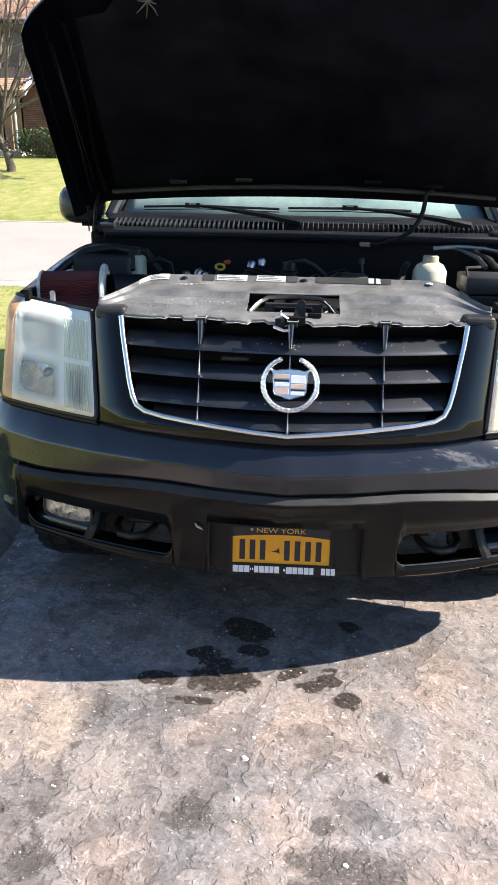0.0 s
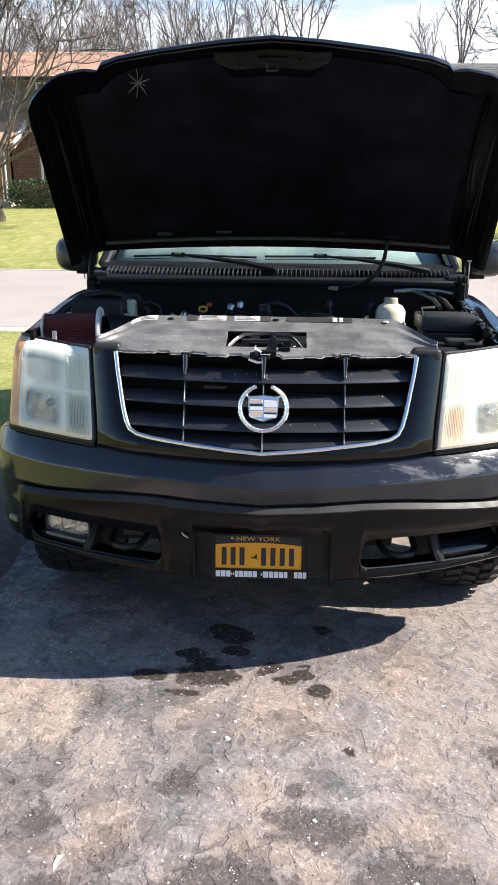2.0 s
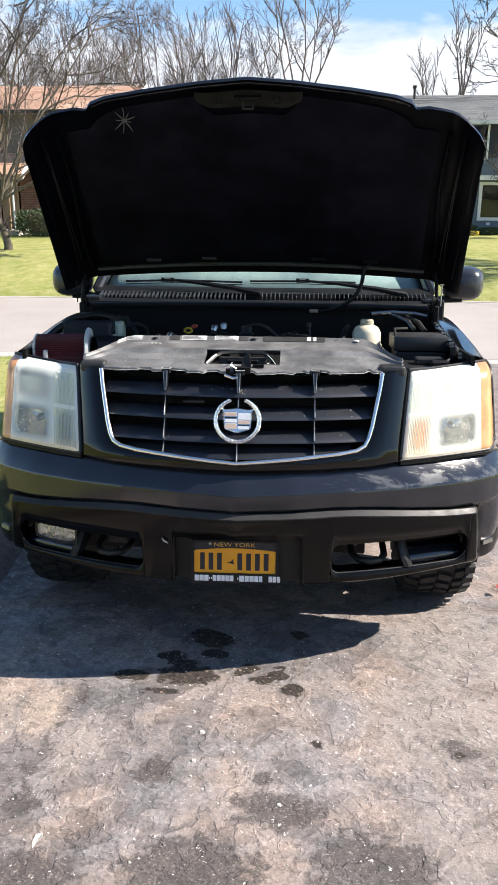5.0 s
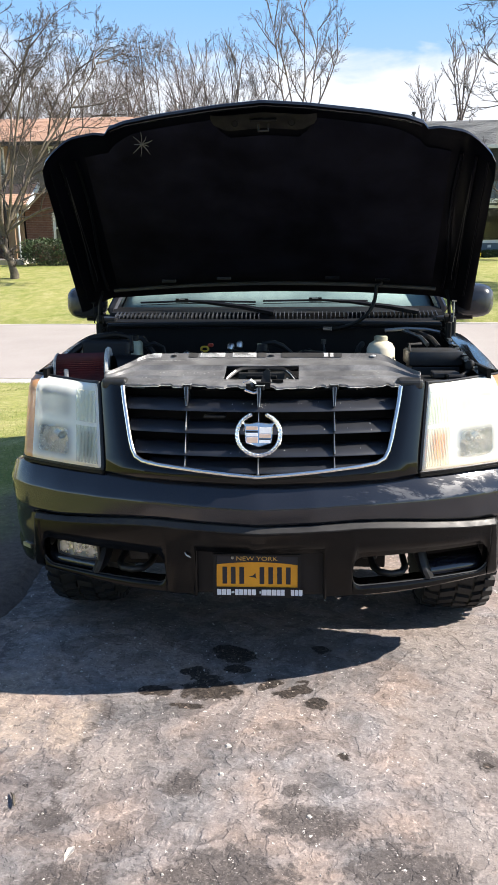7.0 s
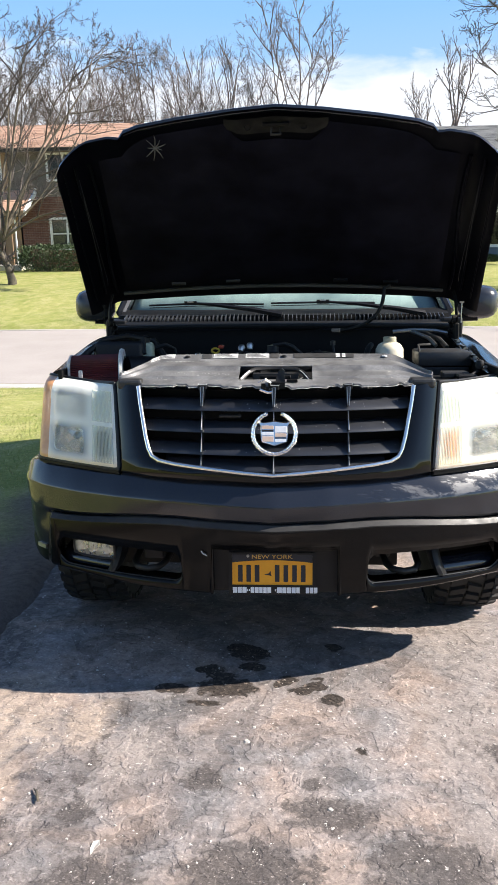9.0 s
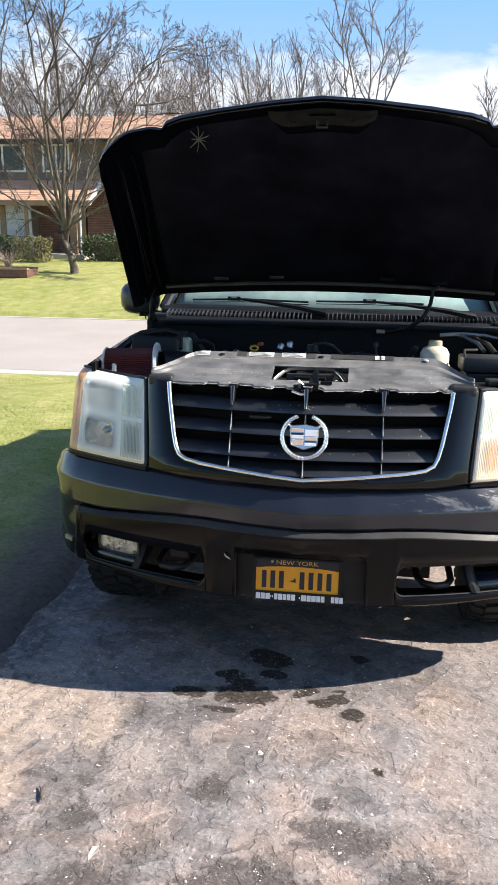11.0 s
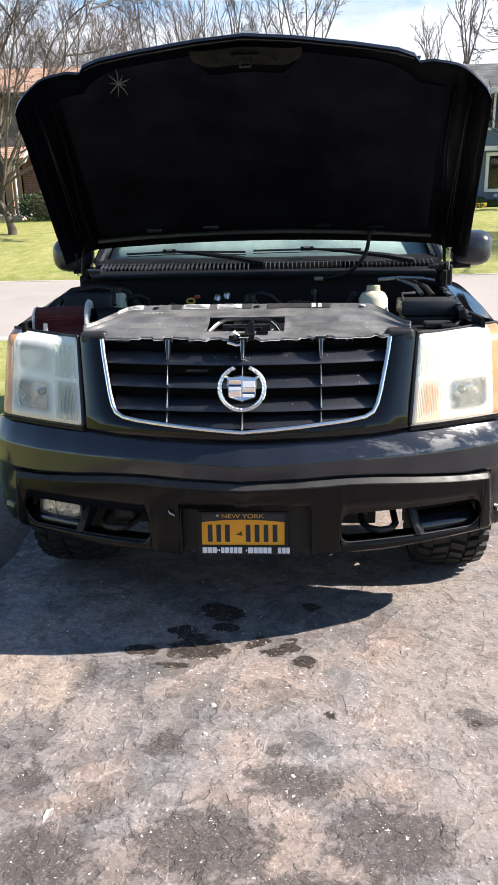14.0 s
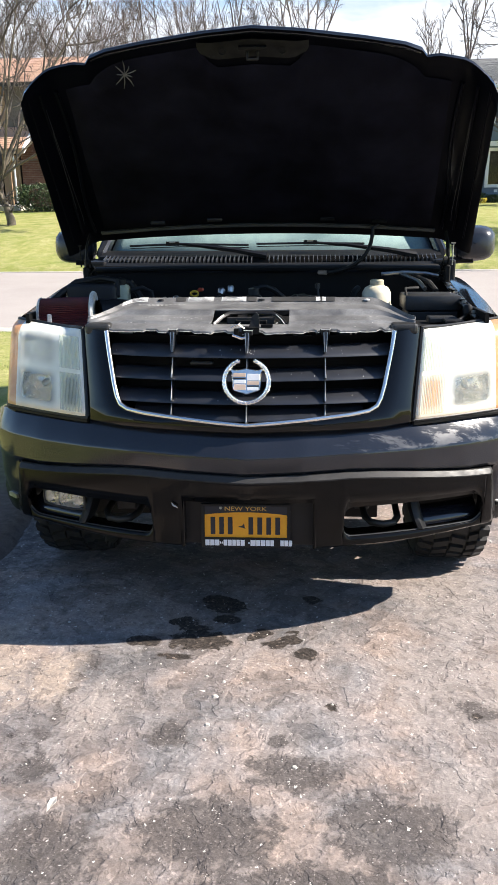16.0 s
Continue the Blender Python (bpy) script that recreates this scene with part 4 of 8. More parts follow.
def house_brick():
    """Two storeys: tan shingle roofs, taupe boards above, brick, a garage and a porch below."""
    h = empty("brick_house", pose(0, 0, 0))
    y, g = 34.0, 0.0
    upper = [(-17.6, -15.55, 4.0, 5.06), (-14.55, -13.4, 4.0, 5.06), (-11.2, -9.8, 4.0, 5.06)]
    part("upper_wall", lap_wall(-26, -7.9, y, 3.3, 5.3, 0.2, upper), M_SIDING_D, h, smooth=False)
    part("side_wall", box(-8.0, -7.9, y + 0.1, y + 8.5, g, 5.4), M_SIDING_D, h)
    part("back_wall", box(-26, -7.9, y + 8.5, y + 8.6, g, 5.3), M_SIDING_D, h)
    part("far_side_wall", box(-26.1, -26.0, y, y + 8.6, g, 5.4), M_SIDING_D, h)
    part("floor", box(-26, -8, y + 0.1, y + 8.5, g - 0.2, g + 0.1), M_ROOM, h)
    part("inner_wall", box(-25.9, -8.05, y + 1.6, y + 1.7, g, 5.2), M_ROOM, h)
    for x0, x1, z0, z1 in upper:
        window(h, x0, x1, y, z0, z1, 0.08, 1, False)
    for x in (-15.25, -13.2):
        part("corner_board", box(x - 0.14, x + 0.14, y - 0.06, y - 0.024, 3.5, 5.3), M_WOODTRIM, h)
    part("curtain_panel", box(-14.5, -13.45, y + 0.06, y + 0.09, 4.0, 5.06), M_SIDING_W, h)
    roof = part("roof", roof_slab(-26.5, -7.5, y - 0.55, 5.32, y + 4.3, 6.85), M_ROOF_O, h)
    part("shingle_layer", shingles(-26.5, -7.5, y - 0.55, 5.32, y + 4.3, 6.85, 26), M_ROOF_O, roof)["kind"] = "stuff"
    part("rear_roof", roof_slab(-26.5, -7.5, y + 9.2, 5.32, y + 4.3, 6.85), M_ROOF_O, h)
    part("gable", ([(-7.9, y, 5.3), (-7.9, y + 8.6, 5.3), (-7.9, y + 4.3, 6.72), (-8.0, y, 5.3), (-8.0, y + 8.6, 5.3), (-8.0, y + 4.3, 6.72)], [(0, 1, 2), (5, 4, 3), (0, 2, 5, 3), (1, 4, 5, 2), (0, 3, 4, 1)]), M_SIDING_D, h)
    part("rake_board", joined(([(-7.48, y - 0.58, 5.10), (-7.40, y - 0.58, 5.10), (-7.40, y + 4.3, 6.70), (-7.48, y + 4.3, 6.70), (-7.48, y - 0.58, 5.36), (-7.40, y - 0.58, 5.36), (-7.40, y + 4.3, 6.90), (-7.48, y + 4.3, 6.90)], [(0, 1, 2, 3), (4, 7, 6, 5), (0, 4, 5, 1), (1, 5, 6, 2), (3, 2, 6, 7), (0, 3, 7, 4)])), M_TRIM, h)
    part("gutter", box(-26.5, -7.5, y - 0.68, y - 0.56, 5.16, 5.30), M_DARKMETAL, h)
    porch = part("porch_roof", roof_slab(-26.5, -11.9, y - 1.75, 2.62, y, 3.55, 0.12), M_ROOF_O, h)
    part("shingle_layer", shingles(-26.5, -11.9, y - 1.75, 2.62, y, 3.55, 11), M_ROOF_O, porch)["kind"] = "stuff"
    part("porch_fascia", box(-26.5, -11.9, y - 1.83, y - 1.75, 2.40, 2.60), M_WOODTRIM, h)
    part("porch_end_trim", ([(-11.88, y - 1.8, 2.42), (-11.80, y - 1.8, 2.42), (-11.80, y - 0.03, 3.40), (-11.88, y - 0.03, 3.40), (-11.88, y - 1.8, 2.66), (-11.80, y - 1.8, 2.66), (-11.80, y - 0.03, 3.64), (-11.88, y - 0.03, 3.64)], [(0, 1, 2, 3), (4, 7, 6, 5), (0, 4, 5, 1), (1, 5, 6, 2), (3, 2, 6, 7), (0, 3, 7, 4)]), M_TRIM, h)
    # ground floor: garage door, boards, brick, entrance
    part("garage_jamb", joined(box(-16.45, -16.2, y - 1.0, y - 0.9, g, 2.38), box(-21.6, -16.45, y - 1.0, y - 0.9, 2.18, 2.38)), M_WOODTRIM, h)
    door = empty("garage_door")
    door.parent = h
    for k in range(4):
        part("panel", rbox(-21.55, -16.47, y - 0.93, y - 0.88, g + 0.1 + k * 0.52, g + 0.1 + k * 0.52 + 0.50, 0.015, 1), M_SIDING_W, door)
    for k in range(4):
        part("pane", box(-21.2 + k * 1.25, -20.65 + k * 1.25, y - 0.95, y - 0.935, 1.42, 1.66), M_SHUTTER, door)
    part("board_wall", lap_wall(-16.2, -15.0, y - 0.9, g, 2.45, 0.15), M_SIDING_W, h)["kind"] = "stuff"
    part("garage_side", box(-15.1, -15.0, y - 0.8, y + 0.1, g, 2.45), M_SIDING_D, h)
    part("brick_wall", box(-15.0, -13.6, y, y + 0.12, g, 3.4), M_MORTAR, h)
    part("brick_wall", box(-12.6, -7.9, y, y + 0.12, g, 3.3), M_MORTAR, h)
    bricks = []
    rng = np.random.RandomState(5)
    for x0, x1, top in ((-15.0, -13.6, 3.2), (-12.6, -7.92, 3.25)):
        r, z = 0, 0.05
        while z < top:
            x = x0 - (0.11 if r % 2 else 0)
            while x < x1:
                a, b = max(x, x0), min(x + 0.21, x1)
                if b - a > 0.04 and not (-11.3 < (a + b) / 2 < -9.7 and 0.9 < z < 2.3):
                    bricks.append(box(a, b, y - 0.012 - 0.006 * rng.rand(), y + 0.01, z, z + 0.065))
                x += 0.22
            z += 0.075
            r += 1
    tagged(part("brickwork", joined(*bricks), M_BRICK, h), kind="stuff")
    window(h, -11.2, -9.8, y - 0.01, 1.0, 2.25, 0.10, 1, True)
    part("entrance_door", rbox(-13.5, -12.7, y + 0.02, y + 0.08, 0.35, 2.4, 0.01, 1), M_WOODTRIM, h)
    part("porch_step", rbox(-14.2, -12.2, y - 1.8, y - 0.03, -0.05, 0.30, 0.02, 1), M_CONCRETE, h)
    for x in (-12.62, -14.9):
        part("post", rbox(x - 0.07, x + 0.07, y - 1.68, y - 1.54, 0.30, 2.42, 0.01, 1), M_WOODTRIM, h)
    part("downspout", tube([(-12.36, y - 1.74, 2.45), (-12.36, y - 1.66, 2.25), (-12.36, y - 1.66, 0.25), (-12.25, y - 1.8, 0.14)], 0.045, 8), M_TRIM, h, smooth=True)
    tagged(h, "two-storey brick and taupe house with tan shingle roofs", "house")


def house_blue():
    h = empty("blue_house", pose(0, 0, 0))
    y, g = 36.0, 0.05
    holes = [(7.35, 8.45, 3.45, 4.85), (11.6, 12.7, 3.45, 4.85), (8.5, 11.6, 0.85, 2.28)]
    part("upper_wall", lap_wall(3.4, 17, y - 0.35, 2.72, 5.0, 0.15, holes), M_SIDING_B, h)
    part("lower_wall", lap_wall(3.4, 17, y, 0.36, 2.5, 0.15, holes), M_SIDING_B, h)
    part("belly_board", box(3.35, 17.05, y - 0.40, y + 0.05, 2.50, 2.70), M_TRIM, h)
    part("foundation", box(3.4, 17, y + 0.02, y + 0.2, g - 0.3, 0.36), M_SIDING_B, h)
    part("side_wall", joined(box(3.4, 3.5, y - 0.25, y + 8, 2.72, 5.1), box(3.4, 3.5, y + 0.1, y + 8, g - 0.3, 2.72)), M_SIDING_B, h)
    part("far_side_wall", box(16.9, 17.0, y + 0.1, y + 8, g - 0.3, 5.1), M_SIDING_B, h)
    part("back_wall", box(3.4, 17, y + 8, y + 8.1, g - 0.3, 5.1), M_SIDING_B, h)
    part("inner_wall", box(3.5, 16.9, y + 1.4, y + 1.5, g, 5.0), M_ROOM, h)
    part("floor", box(3.5, 16.9, y + 0.2, y + 7.9, 2.5, 2.6), M_ROOM, h)
    for x0, x1, z0, z1 in holes[:2]:
        window(h, x0, x1, y - 0.36, z0, z1, 0.09, 0, True)
        for sx in (x0 - 0.56, x1 + 0.12):
            part("shutter", joined(box(sx, sx + 0.44, y - 0.43, y - 0.385, z0, z1), *[box(sx + 0.05, sx + 0.39, y - 0.445, y - 0.43, z0 + 0.05 + 0.09 * k, z0 + 0.11 + 0.09 * k) for k in range(15)]), M_SHUTTER, h)
    x0, x1, z0, z1 = holes[2]
    window(h, x0, x1, y - 0.01, z0, z1, 0.14, 2, False)
    for x in (8.9, 10.1, 11.3):
        part("foundation_vent", box(x - 0.08, x + 0.08, y - 0.03, y - 0.024 + 0.03, 0.50, 0.62), M_TRIM, h)
    roof = part("roof", roof_slab(3.0, 17.4, y - 0.75, 4.98, y + 4, 6.55), M_ROOF_G, h)
    part("shingle_layer", shingles(3.0, 17.4, y - 0.75, 4.98, y + 4, 6.55, 26), M_ROOF_G, roof)["kind"] = "stuff"
    part("rear_roof", roof_slab(3.0, 17.4, y + 8.75, 4.98, y + 4, 6.55), M_ROOF_G, h)
    part("gable", ([(3.4, y, 5.0), (3.4, y + 8, 5.0), (3.4, y + 4, 6.42), (3.5, y, 5.0), (3.5, y + 8, 5.0), (3.5, y + 4, 6.42)], [(0, 2, 1), (3, 4, 5), (0, 3, 5, 2), (1, 2, 5, 4), (0, 1, 4, 3)]), M_SIDING_B, h)
    part("gutter", box(3.0, 17.4, y - 0.88, y - 0.76, 4.84, 4.99), M_TRIM, h)
    part("vent_pipe", lathe([(5.9, 0.06), (6.95, 0.06), (6.96, 0.10), (7.06, 0.10), (7.06, 0.01)], 12, "z"), M_DARKMETAL, h, smooth=True).location = (5.55, y + 3.2, -0.15)
    tagged(h, "blue-grey sided house with white trim, dark shutters and grey roof", "house")


def house_behind():
    """Plain pale wall that closes the place behind the camera."""
    w = part("wall_south", lap_wall(-8, 8, -9.0, 0.3, 3.4, 0.2), M_CONCRETE)
    w.matrix_basis = pose(-1, -18.5, 0, 0, 0, 180)
    tagged(w, "plain tan sided house wall at the head of the driveway", "wall", kind="structure")


# ---- clouds, far behind everything ----
def cloud_bank():
    m, n, l, b = shader("cloud")
    c = n.new("ShaderNodeTexCoord").outputs["Object"]
    mp = n.new("ShaderNodeMapping")
    mp.inputs["Scale"].default_value = (0.0022, 0.0022, 0.0065)
    l.new(c, mp.inputs[0])
    f = noise_node(n, l, mp.outputs[0], 1.6, 8, 0.55, 0.3)
    sep = n.new("ShaderNodeSeparateXYZ")
    l.new(c, sep.inputs[0])
    height = n.new("ShaderNodeMapRange")
    height.inputs["From Min"].default_value, height.inputs["From Max"].default_value = 280, 500
    height.inputs["To Min"].default_value, height.inputs["To Max"].default_value = 0.40, -0.32
    l.new(sep.outputs[2], height.inputs["Value"])
    s = n.new("ShaderNodeMath")
    s.operation = "ADD"
    l.new(f, s.inputs[0])
    l.new(height.outputs[0], s.inputs[1])
    mask = ramp(n, l, s.outputs[0], [(0.50, 0.0), (0.72, 1.0)])
    glow = n.new("ShaderNodeEmission")
    glow.inputs[1].default_value = CLOUD_GLOW
    air = n.new("ShaderNodeMapRange")
    air.inputs["From Min"].default_value, air.inputs["From Max"].default_value = 150, 900
    l.new(sep.outputs[2], air.inputs["Value"])
    l.new(mix(n, l, mask, ramp(n, l, air.outputs[0], [(0.0, (0.54, 0.74, 0.96)), (0.45, (0.30, 0.58, 1.0)), (1.0, (0.20, 0.44, 0.90))]), (0.92, 0.97, 1.06)), glow.inputs[0])
    l.new(glow.outputs[0], n["Material Output"].inputs[0])
    rows = [[(2000 * math.sin(a), 2000 * math.cos(a), z) for a in np.linspace(-0.9, 0.9, 25)] for z in (-60, 300, 700, 1200)]
    ob = part("backdrop_clouds", grid(rows), m, smooth=True)
    tagged(ob, "blue spring sky with thin white clouds low over the horizon", "sky", kind="structure")


CLOUD_GLOW = 0.56 * 0.90
build_ground()
build_driveway()
build_street()
house_brick()
house_blue()
house_behind()
build_trees()
build_shrubs()
build_grass()
cloud_bank()


# ---- the vehicle; all its parts are laid out in the driveway's frame, nose towards -y ----
car = empty("sport_utility_vehicle", TILTED)
tagged(car, "black full-size SUV with open hood, cracked dusty plastics and hazy headlights", "car")


def bow(x):
    """How far the nose sweeps back from its centre line."""
    x = abs(x)
    return 0.30 * x * x + 0.02 * x


def prow(x):
    """The shallow keel at the middle of the bumper."""
    return max(0.0, 1.0 - abs(x) / 0.34)


def lean(z):
    """How far the lamps and grille lie back at a height."""
    return -0.055 + (z - 0.80) * 0.353


def nose(x, z, out=0.0):
    return (x, lean(z) + bow(x) - out, z)


def wrap(s):
    """Plan of the bumper by length along it from the centre: straight sweep, then round the corner to the wheel arch."""
    sign, s = (1 if s >= 0 else -1), abs(s)
    table = [(0, 0, 0), (0.2, 0.2, bow(0.2)), (0.4, 0.4, bow(0.4)), (0.6, 0.59, bow(0.59)), (0.8, 0.775, bow(0.775)), (0.92, 0.88, bow(0.88)), (1.0, 0.940, 0.300), (1.08, 0.985, 0.362), (1.16, 1.005, 0.440), (1.24, 1.010, 0.515)]
    x = lerp([(a, b) for a, b, _ in table], s)
    y = lerp([(a, c) for a, _, c in table], s)
    nx = smoothstep(0.75, 1.18, s)
    return sign * x, y, sign * nx, -(1 - nx)


STATIONS = sorted({round(a, 4) for a in [*np.linspace(-1.24, 1.24, 101), 0.0]})


def build_bumper():
    # upper bumper: (height, how far out)
    prof = [(0.812, -0.03), (0.808, 0.015), (0.803, 0.030), (0.796, 0.038), (0.730, 0.086), (0.723, 0.0885), (0.716, 0.0885), (0.674, 0.083), (0.664, 0.074), (0.64, 0.070), (0.55, 0.066), (0.475, 0.050), (0.458, 0.040), (0.455, 0.0)]
    rows = []
    for z, o in prof:
        row = []
        for s in STATIONS:
            x, y, nx, ny = wrap(s)
            side = smoothstep(0.95, 1.2, abs(s))
            oo = o * (1 - 0.75 * side) - (0.03 if z < 0.66 else 0) * (1 - smoothstep(0.88, 1.0, abs(s)))
            keel = prow(s) * smoothstep(0.80, 0.73, z)
            oo += 0.018 * keel
            zz = z - (0.035 * side if z > 0.76 else 0) - 0.006 * keel
            if 0.63 < z < 0.68:
                zz -= 0.034 * smoothstep(0.35, 0.9, abs(s)) * (1 - smoothstep(0.95, 1.05, abs(s)))
            if z > 0.795:
                oo = oo + 0.02 * side
            row.append((x + nx * oo, min(y + ny * oo, 0.91 - math.sqrt(0.2120 - (zz - 0.40) ** 2)) if zz < 0.80 else y + ny * oo, zz))
        rows.append(row)
    pts, faces = grid(rows, flip=True)
    w = len(STATIONS)
    faces = [f for f in faces if not (min(f) // w >= 9 and abs(STATIONS[min(f) % w]) < 0.90)]
    bumper = part("front_bumper", (pts, faces), M_BUMPER, car, "black bumper with scuffed top and stone chips", smooth=True, sharp=24)
    thicken(bumper, 0.006, 1.0)
    # pale bluish streaks on the top face: scuffs mixed with painted sky reflection
    level = {3: 0.20, 4: 0.31, 5: 0.24, 6: 0.08, 7: 0.06}
    wear_sheen = [level.get(i, 0.0) * (smoothstep(0.12, 0.5, x) + 0.55 * math.exp(-(x / 0.10) ** 2) + 0.10) for i in range(len(prof)) for x in STATIONS]
    bumper.data.attributes.new("wear_sheen", "FLOAT", "POINT").data.foreach_set("value", wear_sheen)

    # lower fascia with two lamp openings and a notch for the plate pad
    def edge(x, lo, hi, r):
        """Rounds an opening's ends."""
        d = min(x - lo, hi - x)
        return 0.0 if d >= r else r - math.sqrt(max(0.0, r * r - (r - d) ** 2))

    def bottom(x):
        return 0.373 + 0.018 * smoothstep(0.45, 0.95, abs(x))

    HOLE = (0.338, 0.856)
    xs = sorted({0.0, *np.round(np.linspace(-0.88, 0.88, 84), 4), *[s * v for s in (-1, 1) for v in (0.338, 0.341, 0.345, 0.350, 0.357, 0.366, 0.378, 0.806, 0.818, 0.828, 0.837, 0.844, 0.849, 0.853, 0.856, 0.862, 0.872, 0.878, 0.884, 0.897, 0.902, 0.904, 0.905)], -0.225, -0.2249, 0.235, 0.2349})
    rows = [[] for _ in range(9)]
    outline = {-1: [], 1: []}
    for x in xs:
        a = abs(x)
        hb = 0.408 + 0.004 * (a - 0.338)
        ht = 0.530 - 0.014 * (a - 0.338) / 0.5
        ht = max(ht, 0.530 + 0.024 * (1 - smoothstep(0.24, 0.33, a)))
        if HOLE[0] <= a <= HOLE[1]:
            e = edge(a, HOLE[0], HOLE[1], 0.046 if a > 0.6 else 0.034)
            hb, ht = hb + e, ht - e
            outline[math.copysign(1, x)].append((a, hb, ht))
        top = 0.655 - 0.038 * smoothstep(0.35, 0.9, a)
        corner = 0.02 - math.sqrt(max(0.0, 0.0004 - max(0.0, a - 0.885) ** 2))
        zs = [bottom(x), bottom(x) + 0.006, hb, ht, (ht + top - 0.022) / 2, top - 0.022, top - 0.018, top - 0.007 - corner, top - 0.004 - corner]
        outs = [0.030, 0.038, 0.047, 0.072, 0.080, 0.089, 0.089, 0.079, 0.050]
        for k in range(9):
            # the end leans outwards towards the bottom, with the ridge's chamfer turned down it
            far = 0.885 + 0.20 * max(0.0, 0.60 - zs[k])
            xx = a if a < 0.84 else 0.84 + (a - 0.84) * (far - 0.84) / 0.065
            back = 0.022 * smoothstep(0.884, 0.897, a) + (0.06 if a > 0.9035 else 0.0)
            rows[k].append((math.copysign(xx, x), bow(xx) - outs[k] + back - (0.016 * prow(x) if k > 4 else 0.0), zs[k] - (0.005 * prow(x) if k > 4 else 0.0)))
    pts, faces = grid(rows)
    w = len(xs)
    keep = []
    for f in faces:
        i, j = f[0] // w, f[0] % w
        xm = (xs[j] + xs[j + 1]) / 2
        if i == 2 and HOLE[0] < abs(xm) < HOLE[1]:
            continue
        if i < 3 and -0.225 < xm < 0.235:
            continue
        keep.append(f)
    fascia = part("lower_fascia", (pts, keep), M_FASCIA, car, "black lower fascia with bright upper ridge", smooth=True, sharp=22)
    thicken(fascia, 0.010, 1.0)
    # ridge and end edge coloured paler, as light on their chamfer
    wear_sheen = [(0.42 if k in (6, 7) else 0.30 if k < 8 and abs(x) > 0.893 else 0.0) for k in range(9) for x in xs]
    fascia.data.attributes.new("wear_sheen", "FLOAT", "POINT").data.foreach_set("value", wear_sheen)

    # recessed pad behind the plate, the opening's side walls
    part("plate_pad", rbox(-0.232, 0.242, 0.006, 0.05, 0.366, 0.565, 0.006, 2), M_PLASTIC, fascia)
    part("pad_side", rbox(-0.234, -0.222, -0.042, 0.04, 0.371, 0.556, 0.003, 1), M_FASCIA, fascia)
    part("pad_side", rbox(0.232, 0.244, -0.042, 0.04, 0.371, 0.556, 0.003, 1), M_FASCIA, fascia)
    # a scrape beside the pad and chips along the ridge
    part("scrape", joined(tube([(-0.262, -0.062, 0.545), (-0.256, -0.064, 0.535), (-0.248, -0.064, 0.532), (-0.240, -0.062, 0.525)], [0.0015, 0.0028, 0.003, 0.001], 5)), M_CHALK, fascia)
    rng = np.random.RandomState(3)
    chips = []
    for k in range(16):
        x = rng.uniform(-0.5, 0.5)
        z = rng.choice([0.622, 0.63, 0.60, 0.58])
        r = rng.uniform(0.0012, 0.003)
        y = bow(x) - (0.0915 if z > 0.615 else 0.086)
        chips.append(moved(lathe([(0.001, 0.0005), (0.0, r), (-0.001, r * 0.5), (-0.0012, 0.0004)], 6, "y"), pose(x, y, z)))
    part("paint_chips", joined(*chips), M_CHALK, fascia)

    # inside the openings: brackets, hooks, duct
    for s in (-1, 1):
        # the opening's wall, running in from its rounded edge
        side = sorted(outline[s])
        loop = [(a, hb) for a, hb, ht in side] + [(a, ht) for a, hb, ht in side[::-1]]
        at = lambda a, z, d: (s * (a if a < 0.84 else 0.84 + (a - 0.84) * (0.885 + 0.20 * max(0.0, 0.60 - z) - 0.84) / 0.065), bow(a) - 0.047 - 0.025 * min(1.0, max(0.0, (z - 0.408) / 0.122)) + d, z)
        wall = part("opening_wall", grid([[at(a, z, 0.001) for a, z in loop], [at(a, z, 0.010) for a, z in loop], [at(a, z, 0.075) for a, z in loop]], close=True, flip=s > 0), M_FASCIA, fascia, smooth=True, sharp=50)
        thicken(wall, 0.004, 1.0)
        # paler tube paints the light caught along the opening's lower edge
        part("opening_rim", tube([at(a, z, -0.0005) for a, z in loop if z < 0.45], 0.0030, 6), M_FADED, fascia, "grey edge with the light on the rim put into its colour", smooth=True)
        # leaning web between hook and lamp, with a flared foot
        web = [[(s * (x + 0.030 * (1 - k) ** 2 + 0.012), bow(0.59) - 0.045 + d + 0.05 * k * k, 0.410 + 0.118 * k) for k in np.linspace(0, 1, 7)] for x, d in ((0.562, 0.10), (0.568, 0.02), (0.574, 0.0), (0.590, 0.002), (0.606, 0.03), (0.612, 0.11))]
        part("lamp_divider", grid(web, flip=s > 0), M_PLASTIC, fascia, smooth=True, sharp=50)
        # shelf under the lamp, rising inwards
        shelf = part("opening_shelf", grid([[(s * x, bow(x) - 0.030, 0.414), (s * x, bow(x) - 0.012, 0.440), (s * x, bow(x) + 0.02, 0.456), (s * x, bow(x) + 0.07, 0.460)] for x in np.linspace(0.612, 0.850, 9)], flip=s > 0), M_BUMPER, fascia, smooth=True, sharp=50)
        thicken(shelf, 0.006)
        hook = tube([(s * 0.42, 0.30, 0.44), (s * 0.425, 0.13, 0.435), (s * 0.445, 0.085, 0.43), (s * 0.485, 0.07, 0.428), (s * 0.525, 0.085, 0.43), (s * 0.545, 0.13, 0.435), (s * 0.55, 0.30, 0.44)], 0.013, 10)
        part("tow_hook", hook, M_DARKMETAL, fascia, "dark forged tow hook", smooth=True, sharp=60)
